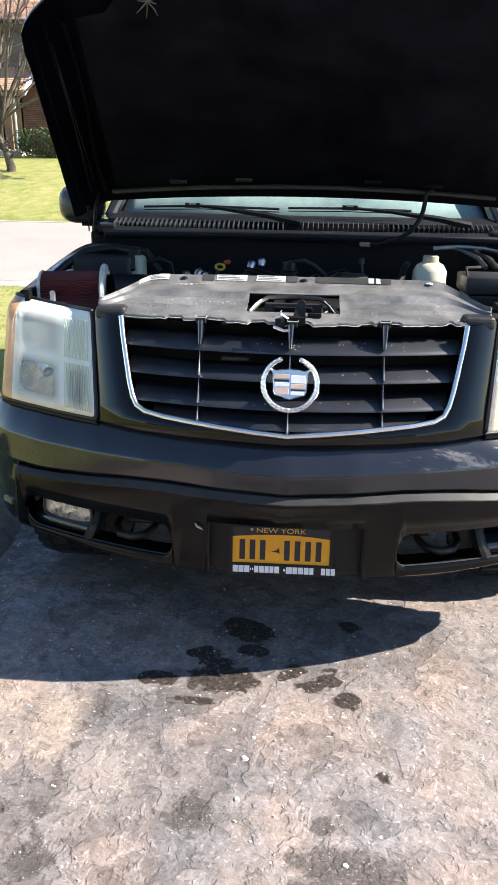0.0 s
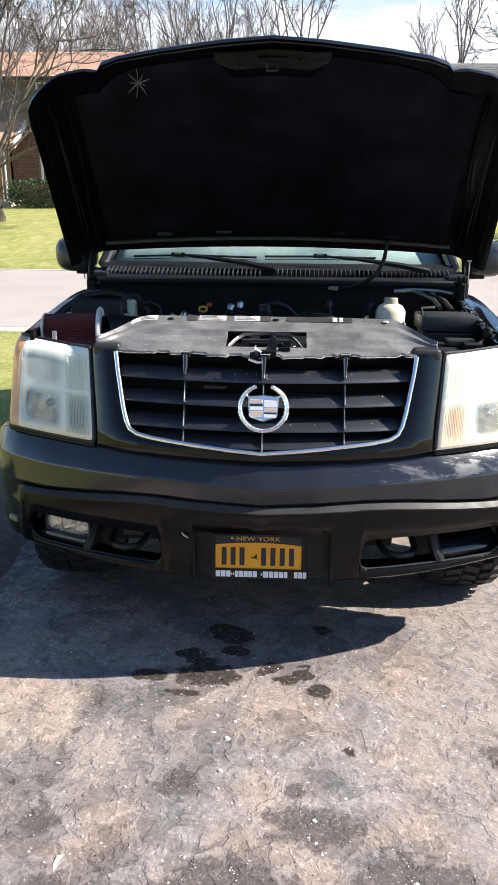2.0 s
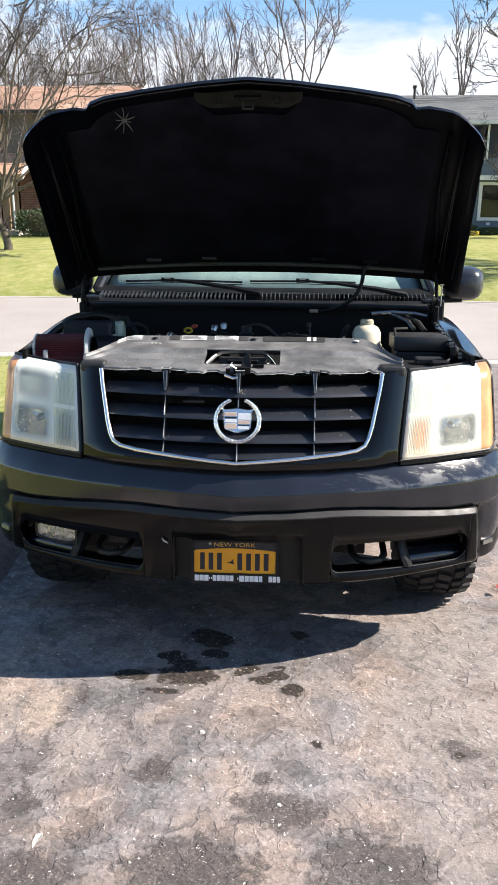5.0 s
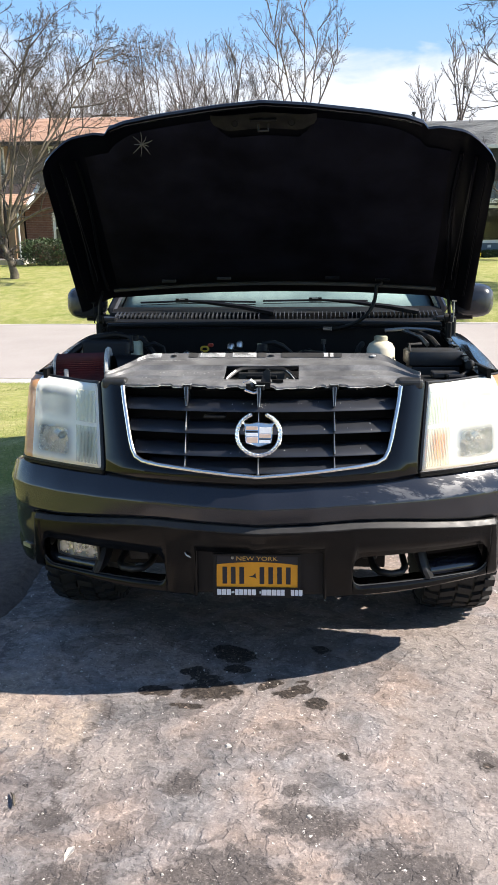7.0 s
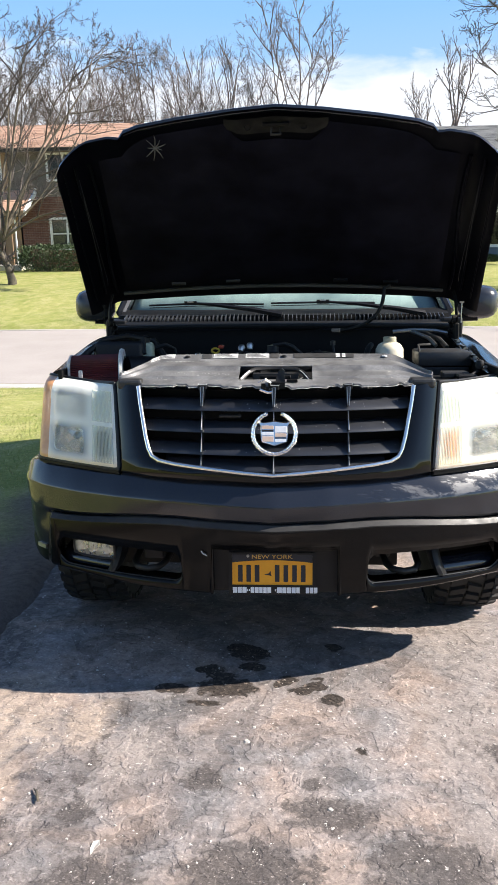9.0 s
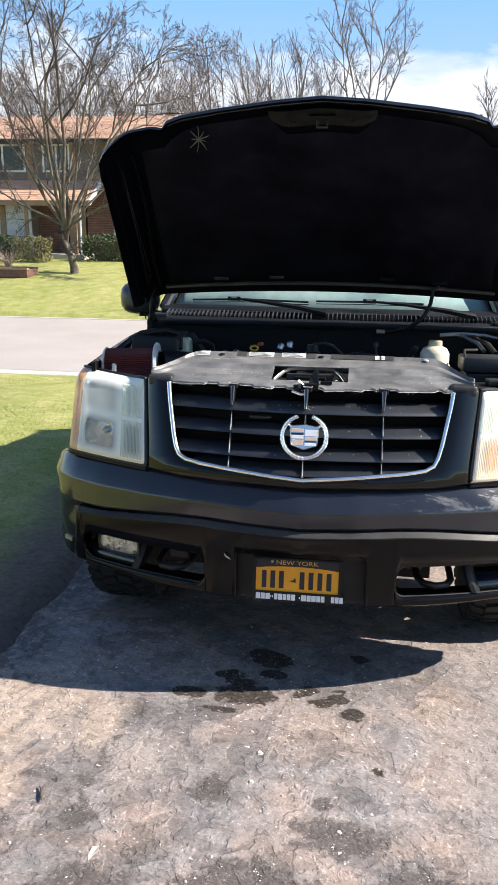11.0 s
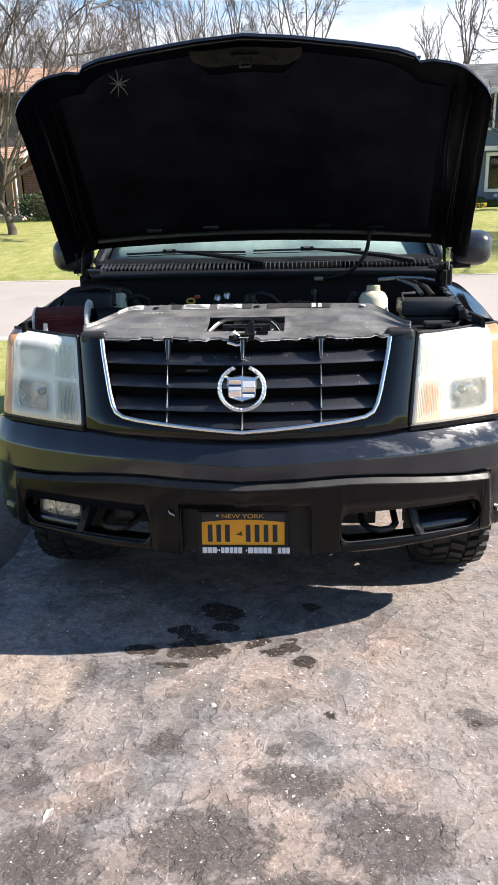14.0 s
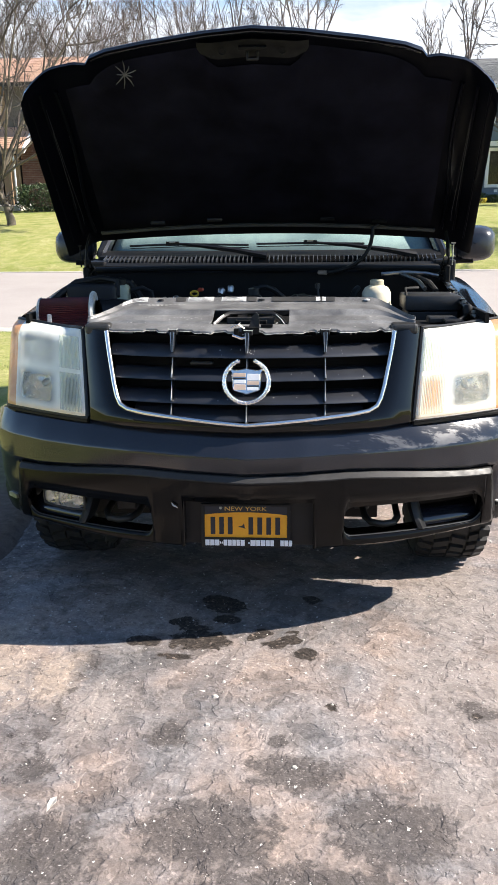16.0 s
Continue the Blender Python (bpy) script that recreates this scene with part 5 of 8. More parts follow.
        part("hook_bracket", rbox(s * 0.485 - 0.04, s * 0.485 + 0.04, 0.20, 0.24, 0.42, 0.54, 0.006, 1) if s < 0 else rbox(s * 0.42 - 0.03, s * 0.42 + 0.03, 0.22, 0.25, 0.43, 0.54, 0.006, 1), M_DARKMETAL, fascia)
    # dark panels added behind the openings to hide the sunlit ground
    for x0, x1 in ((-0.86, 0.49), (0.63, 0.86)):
        part("dark_opening_backing", rbox(x0, x1, 0.32, 0.34, 0.36, 0.62, 0.004, 1), M_ENGINE, fascia)
    # lower lip that carries on round the corner under the bumper
    for s in (-1, 1):
        rows = []
        for a in np.linspace(0.905, 1.16, 11):
            x, y, nx, ny = wrap(s * a)
            low = 0.390 - 0.006 * smoothstep(0.93, 1.0, a) + 0.012 * smoothstep(1.05, 1.16, a)
            rows.append([(x + nx * o, y + ny * o, z) for o, z in ((0.066 * (1 - 0.75 * smoothstep(0.95, 1.2, a)) - 0.02, 0.54), (0.040, 0.462), (0.036, (0.462 + low) / 2), (0.024, low), (-0.01, low + 0.004))])
        # unseen plate added behind the bumper corner to stop a sun leak
        part("corner_sun_block", rbox(*sorted((s * 0.925, s * 0.935)), 0.34, 0.47, 0.42, 0.80, 0.003, 1), M_ENGINE, fascia)
        lip = part("corner_lip", grid(rows, flip=s > 0), M_FASCIA, fascia, smooth=True, sharp=40)
        thicken(lip, 0.006, 0.0)
    for s in (-0.985, 0.985):
        x, y, nx, ny = wrap(s)
        part("corner_tip", moved(rboxed(0.030, 0.007, 0.008), pose(x + nx * 0.046, y + ny * 0.046, 0.450, 0, 0, math.copysign(42, s))), M_SILVER, fascia, "bare silver corner tip")
    # crash beam behind
    part("crash_beam", joined(grid([[(x, bow(x) + 0.16, 0.545), (x, bow(x) + 0.05, 0.545), (x, bow(x) + 0.05, 0.68), (x, bow(x) + 0.16, 0.68)] for x in np.linspace(-0.915, 0.915, 17)], close=True)), M_DARKMETAL, car)
    # left-hand fog lamp is in place, the other hangs loose higher up
    for s, dz, dy in ((-1, 0.0, 0.0), (1, 0.045, 0.045)):
        lamp = empty("fog_lamp")
        lamp.parent = car
        rows, back = [], []
        for x in np.linspace(0.615, 0.785, 9):
            e = 0.012 * (abs(x - 0.70) / 0.085) ** 4
            rows.append([(s * x, bow(x) - 0.058 + dy + 0.25 * e, z + dz) for z in np.linspace(0.464 + e, 0.522 - e, 5)])
            back.append([(s * x, bow(x) + 0.03 + dy, z + dz) for z in np.linspace(0.466, 0.516, 3)])
        part("lens", grid(rows, flip=s < 0), M_FOGLENS, lamp, "cloudy clear lens", smooth=True)
        part("reflector", grid([[(s * x, bow(x) - 0.025 + dy + 0.02 * math.sin((x - 0.615) / 0.17 * 9.4) ** 2, z + dz) for z in np.linspace(0.464, 0.522, 4)] for x in np.linspace(0.617, 0.783, 19)], flip=s < 0), M_REFLECT, lamp, smooth=True)
        rim = [(s * x, bow(x) - 0.057 + dy, z + dz) for x, z in [(0.612, 0.467), (0.66, 0.4615), (0.74, 0.4615), (0.785, 0.467), (0.789, 0.492), (0.785, 0.520), (0.74, 0.5255), (0.66, 0.5255), (0.612, 0.520), (0.609, 0.492)]]
        part("bezel", tube(rim, 0.005, 6, closed=True), M_GASKET, lamp, smooth=True)
        part("housing", joined(grid([[(s * x, bow(x) + dy + 0.05, 0.46 + dz), (s * x, bow(x) + dy + 0.05, 0.52 + dz)] for x in np.linspace(0.60, 0.80, 5)])), M_GASKET, lamp)


def text_mesh(body, size, width, height):
    c = bpy.data.curves.new("lettering", "FONT")
    c.body, c.size, c.align_x, c.align_y, c.extrude = body, size, "CENTER", "CENTER", 0.0004
    ob = bpy.data.objects.new("lettering", c)
    scene.collection.objects.link(ob)
    me = bpy.data.meshes.new_from_object(ob.evaluated_get(bpy.context.evaluated_depsgraph_get()))
    bpy.data.objects.remove(ob)
    co = np.array([v.co[:] for v in me.vertices])
    lo, hi = co.min(0), co.max(0)
    for v in me.vertices:
        v.co.x = (v.co.x - (lo[0] + hi[0]) / 2) * width / (hi[0] - lo[0])
        v.co.y = (v.co.y - (lo[1] + hi[1]) / 2) * height / (hi[1] - lo[1])
    return me


def build_plate():
    plate = empty("license_plate", pose(-0.007, 0.0, 0.438, -4, 0, 0.8))
    plate.parent = car
    part("sheet", rbox(-0.152, 0.152, -0.002, 0.002, -0.072, 0.078, 0.0015, 1), M_NAVY, plate, "dark blue upper band")
    # amber field whose upper edge arches
    xs = np.linspace(-0.148, 0.148, 21)
    rows = [[(x, -0.0032, -0.042) for x in xs], [(x, -0.0032, 0.052 - 0.012 * (x / 0.148) ** 2 * 0.8) for x in xs]]
    part("field", grid(rows), M_PLATE, plate, "amber field")
    me = text_mesh("NEW YORK", 0.02, 0.150, 0.0155)
    me.materials.append(M_GOLD)
    t = new("state_lettering", me)
    t.parent, t.matrix_basis = plate, pose(0.0, -0.0046, 0.0655, 90)
    # the registration and the dealer's name stand as plain bars
    for x in (-0.118, -0.087, -0.056, 0.018, 0.050, 0.082, 0.114):
        part("registration_bar", rbox(x - 0.0085, x + 0.0085, -0.0050, -0.0034, -0.030, 0.034, 0.0008, 1), M_NAVY, plate)
    part("state_shape", ([(-0.030, -0.0040, -0.002), (-0.014, -0.0040, 0.002), (-0.006, -0.0040, 0.012), (-0.004, -0.0040, -0.004), (0.0, -0.0040, -0.010), (-0.008, -0.0040, -0.006)], [(0, 5, 4, 3, 2, 1)]), M_NAVY, plate)
    fr = joined(box(-0.160, -0.148, -0.008, 0.004, -0.078, 0.082), box(0.148, 0.160, -0.008, 0.004, -0.078, 0.082), box(-0.148, 0.148, -0.008, 0.004, -0.078, -0.0415), box(-0.148, -0.090, -0.008, 0.004, 0.074, 0.082), box(0.090, 0.148, -0.008, 0.004, 0.074, 0.082), box(-0.090, 0.090, -0.008, 0.004, 0.077, 0.082))
    f = part("frame", fr, M_PLASTIC, plate, "black dealer frame")
    x = -0.146
    for w in (0.019, 0.019, 0.019, 0.007, 0.007, 0.016, 0.018, 0.016, 0.016, 0.018, -0.012, 0.008, 0.022, 0.018, 0.019, 0.018, 0.016, -0.022, 0.016, 0.016, 0.016):
        if w > 0:
            h = 0.011 if w > 0.008 else 0.004
            part("lettering_bar", rbox(x, x + w - 0.0035, -0.0092, -0.0078, -0.060 - h, -0.060 + h, 0.0006, 1), M_WHITE, f)
        x += abs(w) * 0.93
    for x in (-0.09, 0.092):
        part("screw", lathe([(-0.004, 0.0002), (-0.004, 0.004), (-0.001, 0.006), (0.002, 0.006)], 10, "y"), M_SILVER, plate).matrix_basis = pose(x, -0.003, 0.068 if x < 0 else -0.061)


# ---- grille ----
def build_grille():
    grille = empty("grille")
    grille.parent = car
    # half outline of the opening and of the surround, from top outer round to the bottom centre
    inner = [(0.510, 1.118), (0.500, 1.06), (0.487, 1.00), (0.474, 0.94), (0.462, 0.90), (0.448, 0.875), (0.420, 0.861), (0.36, 0.852), (0.28, 0.845), (0.20, 0.838), (0.10, 0.830), (0.0, 0.823)]
    outer = [(0.607, 1.128), (0.600, 1.06), (0.592, 1.00), (0.585, 0.94), (0.580, 0.90), (0.577, 0.86), (0.575, 0.812), (0.45, 0.800), (0.33, 0.797), (0.22, 0.795), (0.11, 0.793), (0.0, 0.791)]
    L = [(-x, z) for x, z in inner] + [(x, z) for x, z in inner[-2::-1]]
    O = [(-x, z) for x, z in outer] + [(x, z) for x, z in outer[-2::-1]]
    rows = []
    for f, out in ((0, -0.05), (0.0, 0.012), (0.12, 0.022), (0.5, 0.020), (0.9, 0.010), (1.0, 0.0), (1.0, -0.04)):
        rows.append([nose(a + (c - a) * f, b + (d - b) * f, out) for (a, b), (c, d) in zip(L, O)])
    part("surround", grid(rows, flip=True), M_GLOSS, grille, "gloss black surround", smooth=True, sharp=50)
    part("chrome_trim", tube([nose(x * 0.994, z + 0.002, 0.020) for x, z in L], 0.0085, 8), M_CHROME, grille, "bright chrome edging", smooth=True, sharp=80)
    # louvres: thick slanted bars that follow the bow
    for z, half in ((1.052, 0.494), (0.976, 0.480), (0.900, 0.460), (0.846, 0.40)):
        rows = []
        for x in np.linspace(-half, half, 25):
            X, Y, Z = nose(x, z)
            rows.append([(X, Y + dy, Z + dz) for dy, dz in ((0.080, 0.023), (0.044, 0.023), (0.036, 0.0195), (0.004, -0.0025), (-0.005, -0.0095), (-0.006, -0.013), (0.002, -0.0145), (0.04, -0.004), (0.085, 0.010))])
        part("louvre", grid(rows, close=True), M_BARS, grille, "dark grey louvre with stone chips", smooth=True, sharp=40)
    rng = np.random.RandomState(14)
    chips = []
    for k in range(46):
        z, half = ((1.052, 0.48), (1.052, 0.48), (0.976, 0.46), (0.900, 0.44))[k % 4]
        x = rng.uniform(-0.1, half) if k % 3 else rng.uniform(-half, half)
        X, Y, Z = nose(x, z)
        f, r = rng.rand(), rng.uniform(0.0010, 0.0030)
        chips.append(moved(lathe([(0.0006, r), (-0.0008, r * 0.7), (-0.0010, 0.0003)], 5, "y"), pose(X, Y + 0.031 - 0.029 * f, Z + 0.0162 - 0.0199 * f, -56)))
    tagged(part("stone_chips", joined(*chips), M_CHALK, grille), "white stone chips on the louvres", kind="stuff")
    # thin upright fins: a wedge in each gap, widest where it lands on the louvre below
    def wedge(x, za, zb, wa, wb, oa, ob):
        rows = []
        for f in np.linspace(0, 1, 6):
            X, Y, Z = nose(x, za + (zb - za) * f)
            w, o = wa + (wb - wa) * f ** 1.6, oa + (ob - oa) * f
            rows.append([(X - w, Y + 0.06, Z), (X - w, Y - o + 0.006, Z), (X - 0.35 * w, Y - o, Z), (X + 0.35 * w, Y - o, Z), (X + w, Y - o + 0.006, Z), (X + w, Y + 0.06, Z)])
        pts, faces = grid(rows, close=True)
        return pts, faces + [tuple(range(6)), tuple(range(len(pts) - 1, len(pts) - 7, -1))]

    for x in (-0.262, 0.0, 0.268):
        part("fin", wedge(x, 1.124, 1.056, 0.0070, 0.0040, 0.016, 0.008), M_BARS, grille)
        for sx in (-1, 1):
            part("fin_cap", tube([nose(x + sx * 0.0062, 1.122, 0.0165), nose(x + sx * 0.0045, 1.090, 0.0135), nose(x + sx * 0.0026, 1.057, 0.0085)], [0.0018, 0.0016, 0.0011], 5), M_SILVER, grille, "chrome fin edge")
        for za, zb in ((1.036, 0.972), (0.960, 0.896), (0.884, 0.846)) if x else ((1.036, 0.972), (0.884, 0.826)):
            part("fin", wedge(x, za, zb, 0.0016, 0.0052, -0.004, 0.008), M_BARS, grille)
            part("fin_cap", tube([nose(x, za, -0.0035), nose(x, (za + zb) / 2, 0.0020), nose(x, zb + 0.010, 0.0075), nose(x, zb + 0.001, 0.0085)], [0.0010, 0.0014, 0.0030, 0.0024], 6), M_SILVER, grille, "worn fin edge")
    # radiator behind, black shroud
    part("radiator", rbox(-0.52, 0.52, 0.22, 0.26, 0.55, 1.09, 0.01, 1), M_ENGINE, car)
    part("radiator_side", box(-0.56, -0.53, 0.18, 0.28, 0.78, 1.08), M_ENGINE, car)
    part("radiator_side", box(0.53, 0.56, 0.18, 0.28, 0.78, 1.08), M_ENGINE, car)
    # unseen panels added beside the headlights to stop sun leaking through the bay
    for s in (-1, 1):
        part("lamp_sun_block", rbox(*sorted((s * 0.575, s * 0.60)), 0.22, 0.52, 0.64, 1.09, 0.004, 1), M_ENGINE, car)
    part("hood_safety_lever", rbox(-0.20, -0.12, 0.05, 0.08, 1.012, 1.024, 0.004, 1), M_DARKMETAL, car)

    # emblem: an open wreath round a shield of plain blocks
    em = empty("emblem", pose(0.004, -0.052, 0.974, -17))
    big = 1.22
    em.parent = grille
    pts, rad = [], []
    for k in range(121):
        a = radians(108) + radians(324) * k / 120
        pts.append((math.cos(a) * 0.0745, 0, math.sin(a) * 0.0725))
        rad.append(0.0090 * (0.87 + 0.13 * (1 - (k * 0.17) % 1.0)) * (0.7 + 0.3 * smoothstep(0, 12, min(k, 120 - k))))
    leaves = []
    for k in range(30):
        a = radians(112) + radians(316) * (k + 0.5) / 30
        side = 1 if a < radians(270) else -1
        for dr, tilt in ((0.0034, 15), (-0.0034, -15)):
            leaf = lathe([(-0.0090, 0.0004), (-0.004, 0.0030), (0.002, 0.0036), (0.0070, 0.0022), (0.0088, 0.0004)], 6, "x")
            leaves.append(moved(leaf, pose(math.cos(a) * (0.0745 + dr), -0.0060, math.sin(a) * (0.0725 + dr)) @ Matrix.Rotation(-(a + side * math.pi / 2 + radians(side * tilt)), 4, "Y")))
    part("wreath", joined(tube(pts, rad, 8), *leaves), M_CHROME, em, "chrome wreath of small overlapping leaves", smooth=True, sharp=40)
    top = [(-0.047, 0.034), (-0.03, 0.031), (0.0, 0.036), (0.03, 0.031), (0.047, 0.034)]
    shield = top + [(0.041, 0.022), (0.038, -0.018), (0.034, -0.025), (0.0, -0.036), (-0.034, -0.025), (-0.038, -0.018), (-0.041, 0.022)]
    n = len(shield)
    shield = [(x * big, z * big) for x, z in shield]
    rows = [[(x, 0.006, z) for x, z in shield], [(x, -0.002, z) for x, z in shield], [(x * 0.93, -0.006, z * 0.92) for x, z in shield]]
    sp, sf = grid(rows, close=True)
    sf.append(tuple(range(2 * n, 3 * n)))
    part("shield", (sp, sf), M_CHROME, em, "chrome shield")
    for x0, x1, z0, z1, mt in ((-0.036, -0.002, 0.012, 0.022, M_TAN), (-0.036, -0.002, 0.005, 0.010, M_GASKET), (-0.035, -0.002, -0.006, 0.003, M_WHITE), (-0.034, -0.002, -0.024, -0.009, M_TAN), (0.002, 0.036, 0.002, 0.020, M_WHITE), (0.002, 0.035, -0.010, 0.0, M_TAN), (0.002, 0.035, -0.015, -0.0115, M_GASKET), (0.002, 0.033, -0.025, -0.017, M_WHITE)):
        part("enamel_block", rbox(x0 * big, x1 * big, -0.0078, -0.0055, z0 * big, z1 * big, 0.0006, 1), mt, em)
    part("stalk", rbox(-0.02, 0.02, 0.006, 0.05, -0.02, 0.03, 0.003, 1), M_PLASTIC, em)


# ---- headlights ----
def lamp_point(s, u, v, out=0.0):
    """A place on the lamp's face: u from the grille outwards, v from the bottom up."""
    xi = 0.578 + 0.032 * v
    xo = 0.990 - 0.012 * v
    x = xi + (xo - xi) * u
    zb = 0.818 + 0.012 * u
    zt = 1.124 + 0.026 * u - 0.030 * smoothstep(0.86, 1.0, u)
    z = zb + (zt - zb) * v
    y = lean(z) + bow(x) + 0.16 * smoothstep(0.80, 1.0, u) ** 2 + 0.02 * smoothstep(0.9, 1.0, v) * u + 0.050 * smoothstep(0.0, 0.3, u) * max(0.0, (v - 0.78) / 0.22) ** 2
    z -= 0.012 * smoothstep(0.0, 0.3, u) * max(0.0, (v - 0.78) / 0.22) ** 2
    return (s * x, y - out, z)


def build_headlight(s):
    lamp = empty("headlight")
    lamp.parent = car
    lamp["label"] = "sun-hazed yellowing headlight with amber outer strip"
    us, vs = np.linspace(0, 1, 67), np.linspace(0, 1, 45)
    cut = 50
    round_ = lambda u, v: 0.012 * (1 - min(1, min(u, 1 - u) / 0.05) * 1) ** 2 + 0.010 * (1 - min(1, min(v, 1 - v) / 0.06)) ** 2
    lens = part("lens", grid([[lamp_point(s, u, v, 0.014 - round_(u, v)) for v in vs] for u in us[:cut + 1]], flip=s < 0), M_LENS, lamp, "milky sun-bleached lens", smooth=True, sharp=60)
    lens.visible_shadow = False

    def film(u, v):
        """How thick the haze is at a place on the lens."""
        within = lambda u0, u1, v0, v1: smoothstep(-0.02, 0.10, min(u - u0, u1 - u)) * smoothstep(-0.02, 0.11, min(v - v0, v1 - v))
        return 1.0 - 0.12 * within(0.02, 0.76, 0.05, 0.92) - 0.34 * within(0.29, 0.76, 0.51, 0.90) - 0.72 * within(0.29, 0.76, 0.05, 0.49) - 0.42 * within(0.02, 0.27, 0.51, 0.92) - 0.84 * within(0.02, 0.27, 0.07, 0.48)

    lens.data.attributes.new("film", "FLOAT", "POINT").data.foreach_set("value", [film(u, v) for u in us[:cut + 1] for v in vs])
    part("amber_marker", grid([[lamp_point(s, u, v, 0.014 - round_(u, v)) for v in vs] for u in us[cut:]], flip=s < 0), M_AMBER, lamp, "amber side marker", smooth=True, sharp=60)
    # rim all round
    ring = [lamp_point(s, u, 0, 0.0) for u in us] + [lamp_point(s, 1, v, 0.0) for v in vs[1:]] + [lamp_point(s, u, 1, 0.0) for u in us[-2::-1]] + [lamp_point(s, 0, v, 0.0) for v in vs[-2:0:-1]]
    part("gasket", tube(ring, 0.0075, 6, closed=True), M_GASKET, lamp, smooth=True)
    # deep white housing behind the lens
    part("housing", grid([[(s * x, 0.42 - 0.40 * (x - 0.585), z) for z in np.linspace(0.815, 1.06, 4)] for x in np.linspace(0.585, 0.892, 7)], flip=s < 0), M_BEZEL, lamp)
    part("sill", grid([[lamp_point(s, u, 0.02, 0.0), (lamp_point(s, u, 0.02)[0], 0.372, 0.828)] for u in np.linspace(0.0, 0.95, 14)], flip=s < 0), M_BEZEL, lamp)
    part("side_wall", grid([[lamp_point(s, 0.80, v, 0.004), (lamp_point(s, 0.80, v)[0], 0.372, lamp_point(s, 0.80, v)[2])] for v in np.linspace(0.02, 0.96, 6)], flip=s > 0), M_BEZEL, lamp)
    part("inner_wall", grid([[lamp_point(s, 0.015, v, 0.0), (lamp_point(s, 0.015, v)[0], 0.372, lamp_point(s, 0.015, v)[2])] for v in np.linspace(0.02, 0.80, 6)], flip=s < 0), M_BEZEL, lamp)
    # two bowls, one above the other
    for u, v, ru, rv, name in ((0.50, 0.70, 0.21, 0.19, "high_beam"), (0.50, 0.27, 0.21, 0.19, "low_beam")):
        rows = []
        for k, d in ((1.05, -0.026), (1.03, -0.027), (1.0, -0.040), (0.86, -0.070), (0.6, -0.105), (0.3, -0.125), (0.06, -0.13)):
            ring = []
            for j in range(28):
                a = 2 * math.pi * j / 28
                c, q = math.cos(a), math.sin(a)
                m = max(abs(c), abs(q)) ** 0.55
                ring.append(lamp_point(s, u + ru * k * c / m, v + rv * k * q / m, d + 0.012))
            rows.append(ring)
        ring = []
        for k, d in ((1.02, -0.030), (1.34, -0.022)):
            row = []
            for j in range(28):
                a = 2 * math.pi * j / 28
                c, q = math.cos(a), math.sin(a)
                m = max(abs(c), abs(q)) ** (0.55 if k < 1.1 else 0.95)
                row.append(lamp_point(s, u + ru * min(k, 1.20) * c / m, v + rv * (k if k < 1.1 else 1.14) * q / m, d + 0.012))
            ring.append(row)
        part("bezel", grid(ring, close=True, flip=s > 0), M_BEZEL, lamp, "white bezel")
        bowl = part(name, grid(rows, close=True, flip=s < 0), M_REFLECT, lamp, "silvered reflector bowl", smooth=True, sharp=45)
        bx, by, bz = lamp_point(s, u, v, -0.09)
        part("bulb", moved(lathe([(0.0, 0.014), (-0.02, 0.014), (-0.035, 0.011), (-0.045, 0.004), (-0.046, 0.0005)], 12, "y"), pose(bx, by, bz)), M_SILVER, bowl, smooth=True)
    for v0, v1 in ((0.53, 0.90), (0.06, 0.48)):
        for u in np.linspace(0.045, 0.255, 15):
            flute = part("flute", tube([lamp_point(s, u, v, 0.0145) for v in np.linspace(v0, v1, 5)], 0.0022, 5), M_LENS, lamp, smooth=True)
            flute.data.attributes.new("film", "FLOAT", "POINT").data.foreach_set("value", [0.40] * len(flute.data.vertices))
    # turn signal cell with upright flutes, by the grille
    for v0, v1, mt in ((0.53, 0.88, M_BEZEL), (0.10, 0.44, M_ORANGE if s > 0 else M_BEZEL)):
        rows = []
        for k in range(57):
            u = 0.035 + 0.225 * k / 56
            d = -0.022 + 0.006 * abs(math.sin(k * math.pi / 4))
            rows.append([lamp_point(s, u, v0, d), lamp_point(s, u, v1, d)])
        part("fluted_cell", grid(rows, flip=s < 0), (M_BEZEL if v0 > 0.3 else M_SCUFF) if mt is M_BEZEL else mt, lamp, "fluted signal cell", smooth=True, sharp=30)
    part("cell_bar", tube([lamp_point(s, 0.03, 0.505, 0.002), lamp_point(s, 0.27, 0.505, 0.002)], 0.006, 6), M_BEZEL, lamp)
    part("cell_bar", tube([lamp_point(s, 0.275, 0.06, 0.0), lamp_point(s, 0.275, 0.9, 0.0)], 0.006, 6), M_BEZEL, lamp)
    part("cell_bar", tube([lamp_point(s, 0.28, 0.485, -0.004), lamp_point(s, 0.78, 0.485, -0.004)], 0.007, 6), M_BEZEL, lamp)
    # skirt that closes the gap down to the bumper
    part("lower_skirt", grid([[lamp_point(s, u, 0.0, -0.012), (lamp_point(s, u, 0.0)[0], lamp_point(s, u, 0.0)[1] + 0.020, 0.755)] for u in us], flip=s < 0), M_GASKET, lamp, smooth=True)
    # body filler strip between lamp and bumper
    part("filler_strip", tube([lamp_point(s, u, -0.035, -0.01) for u in us], 0.010, 6), M_RUBBER, lamp)


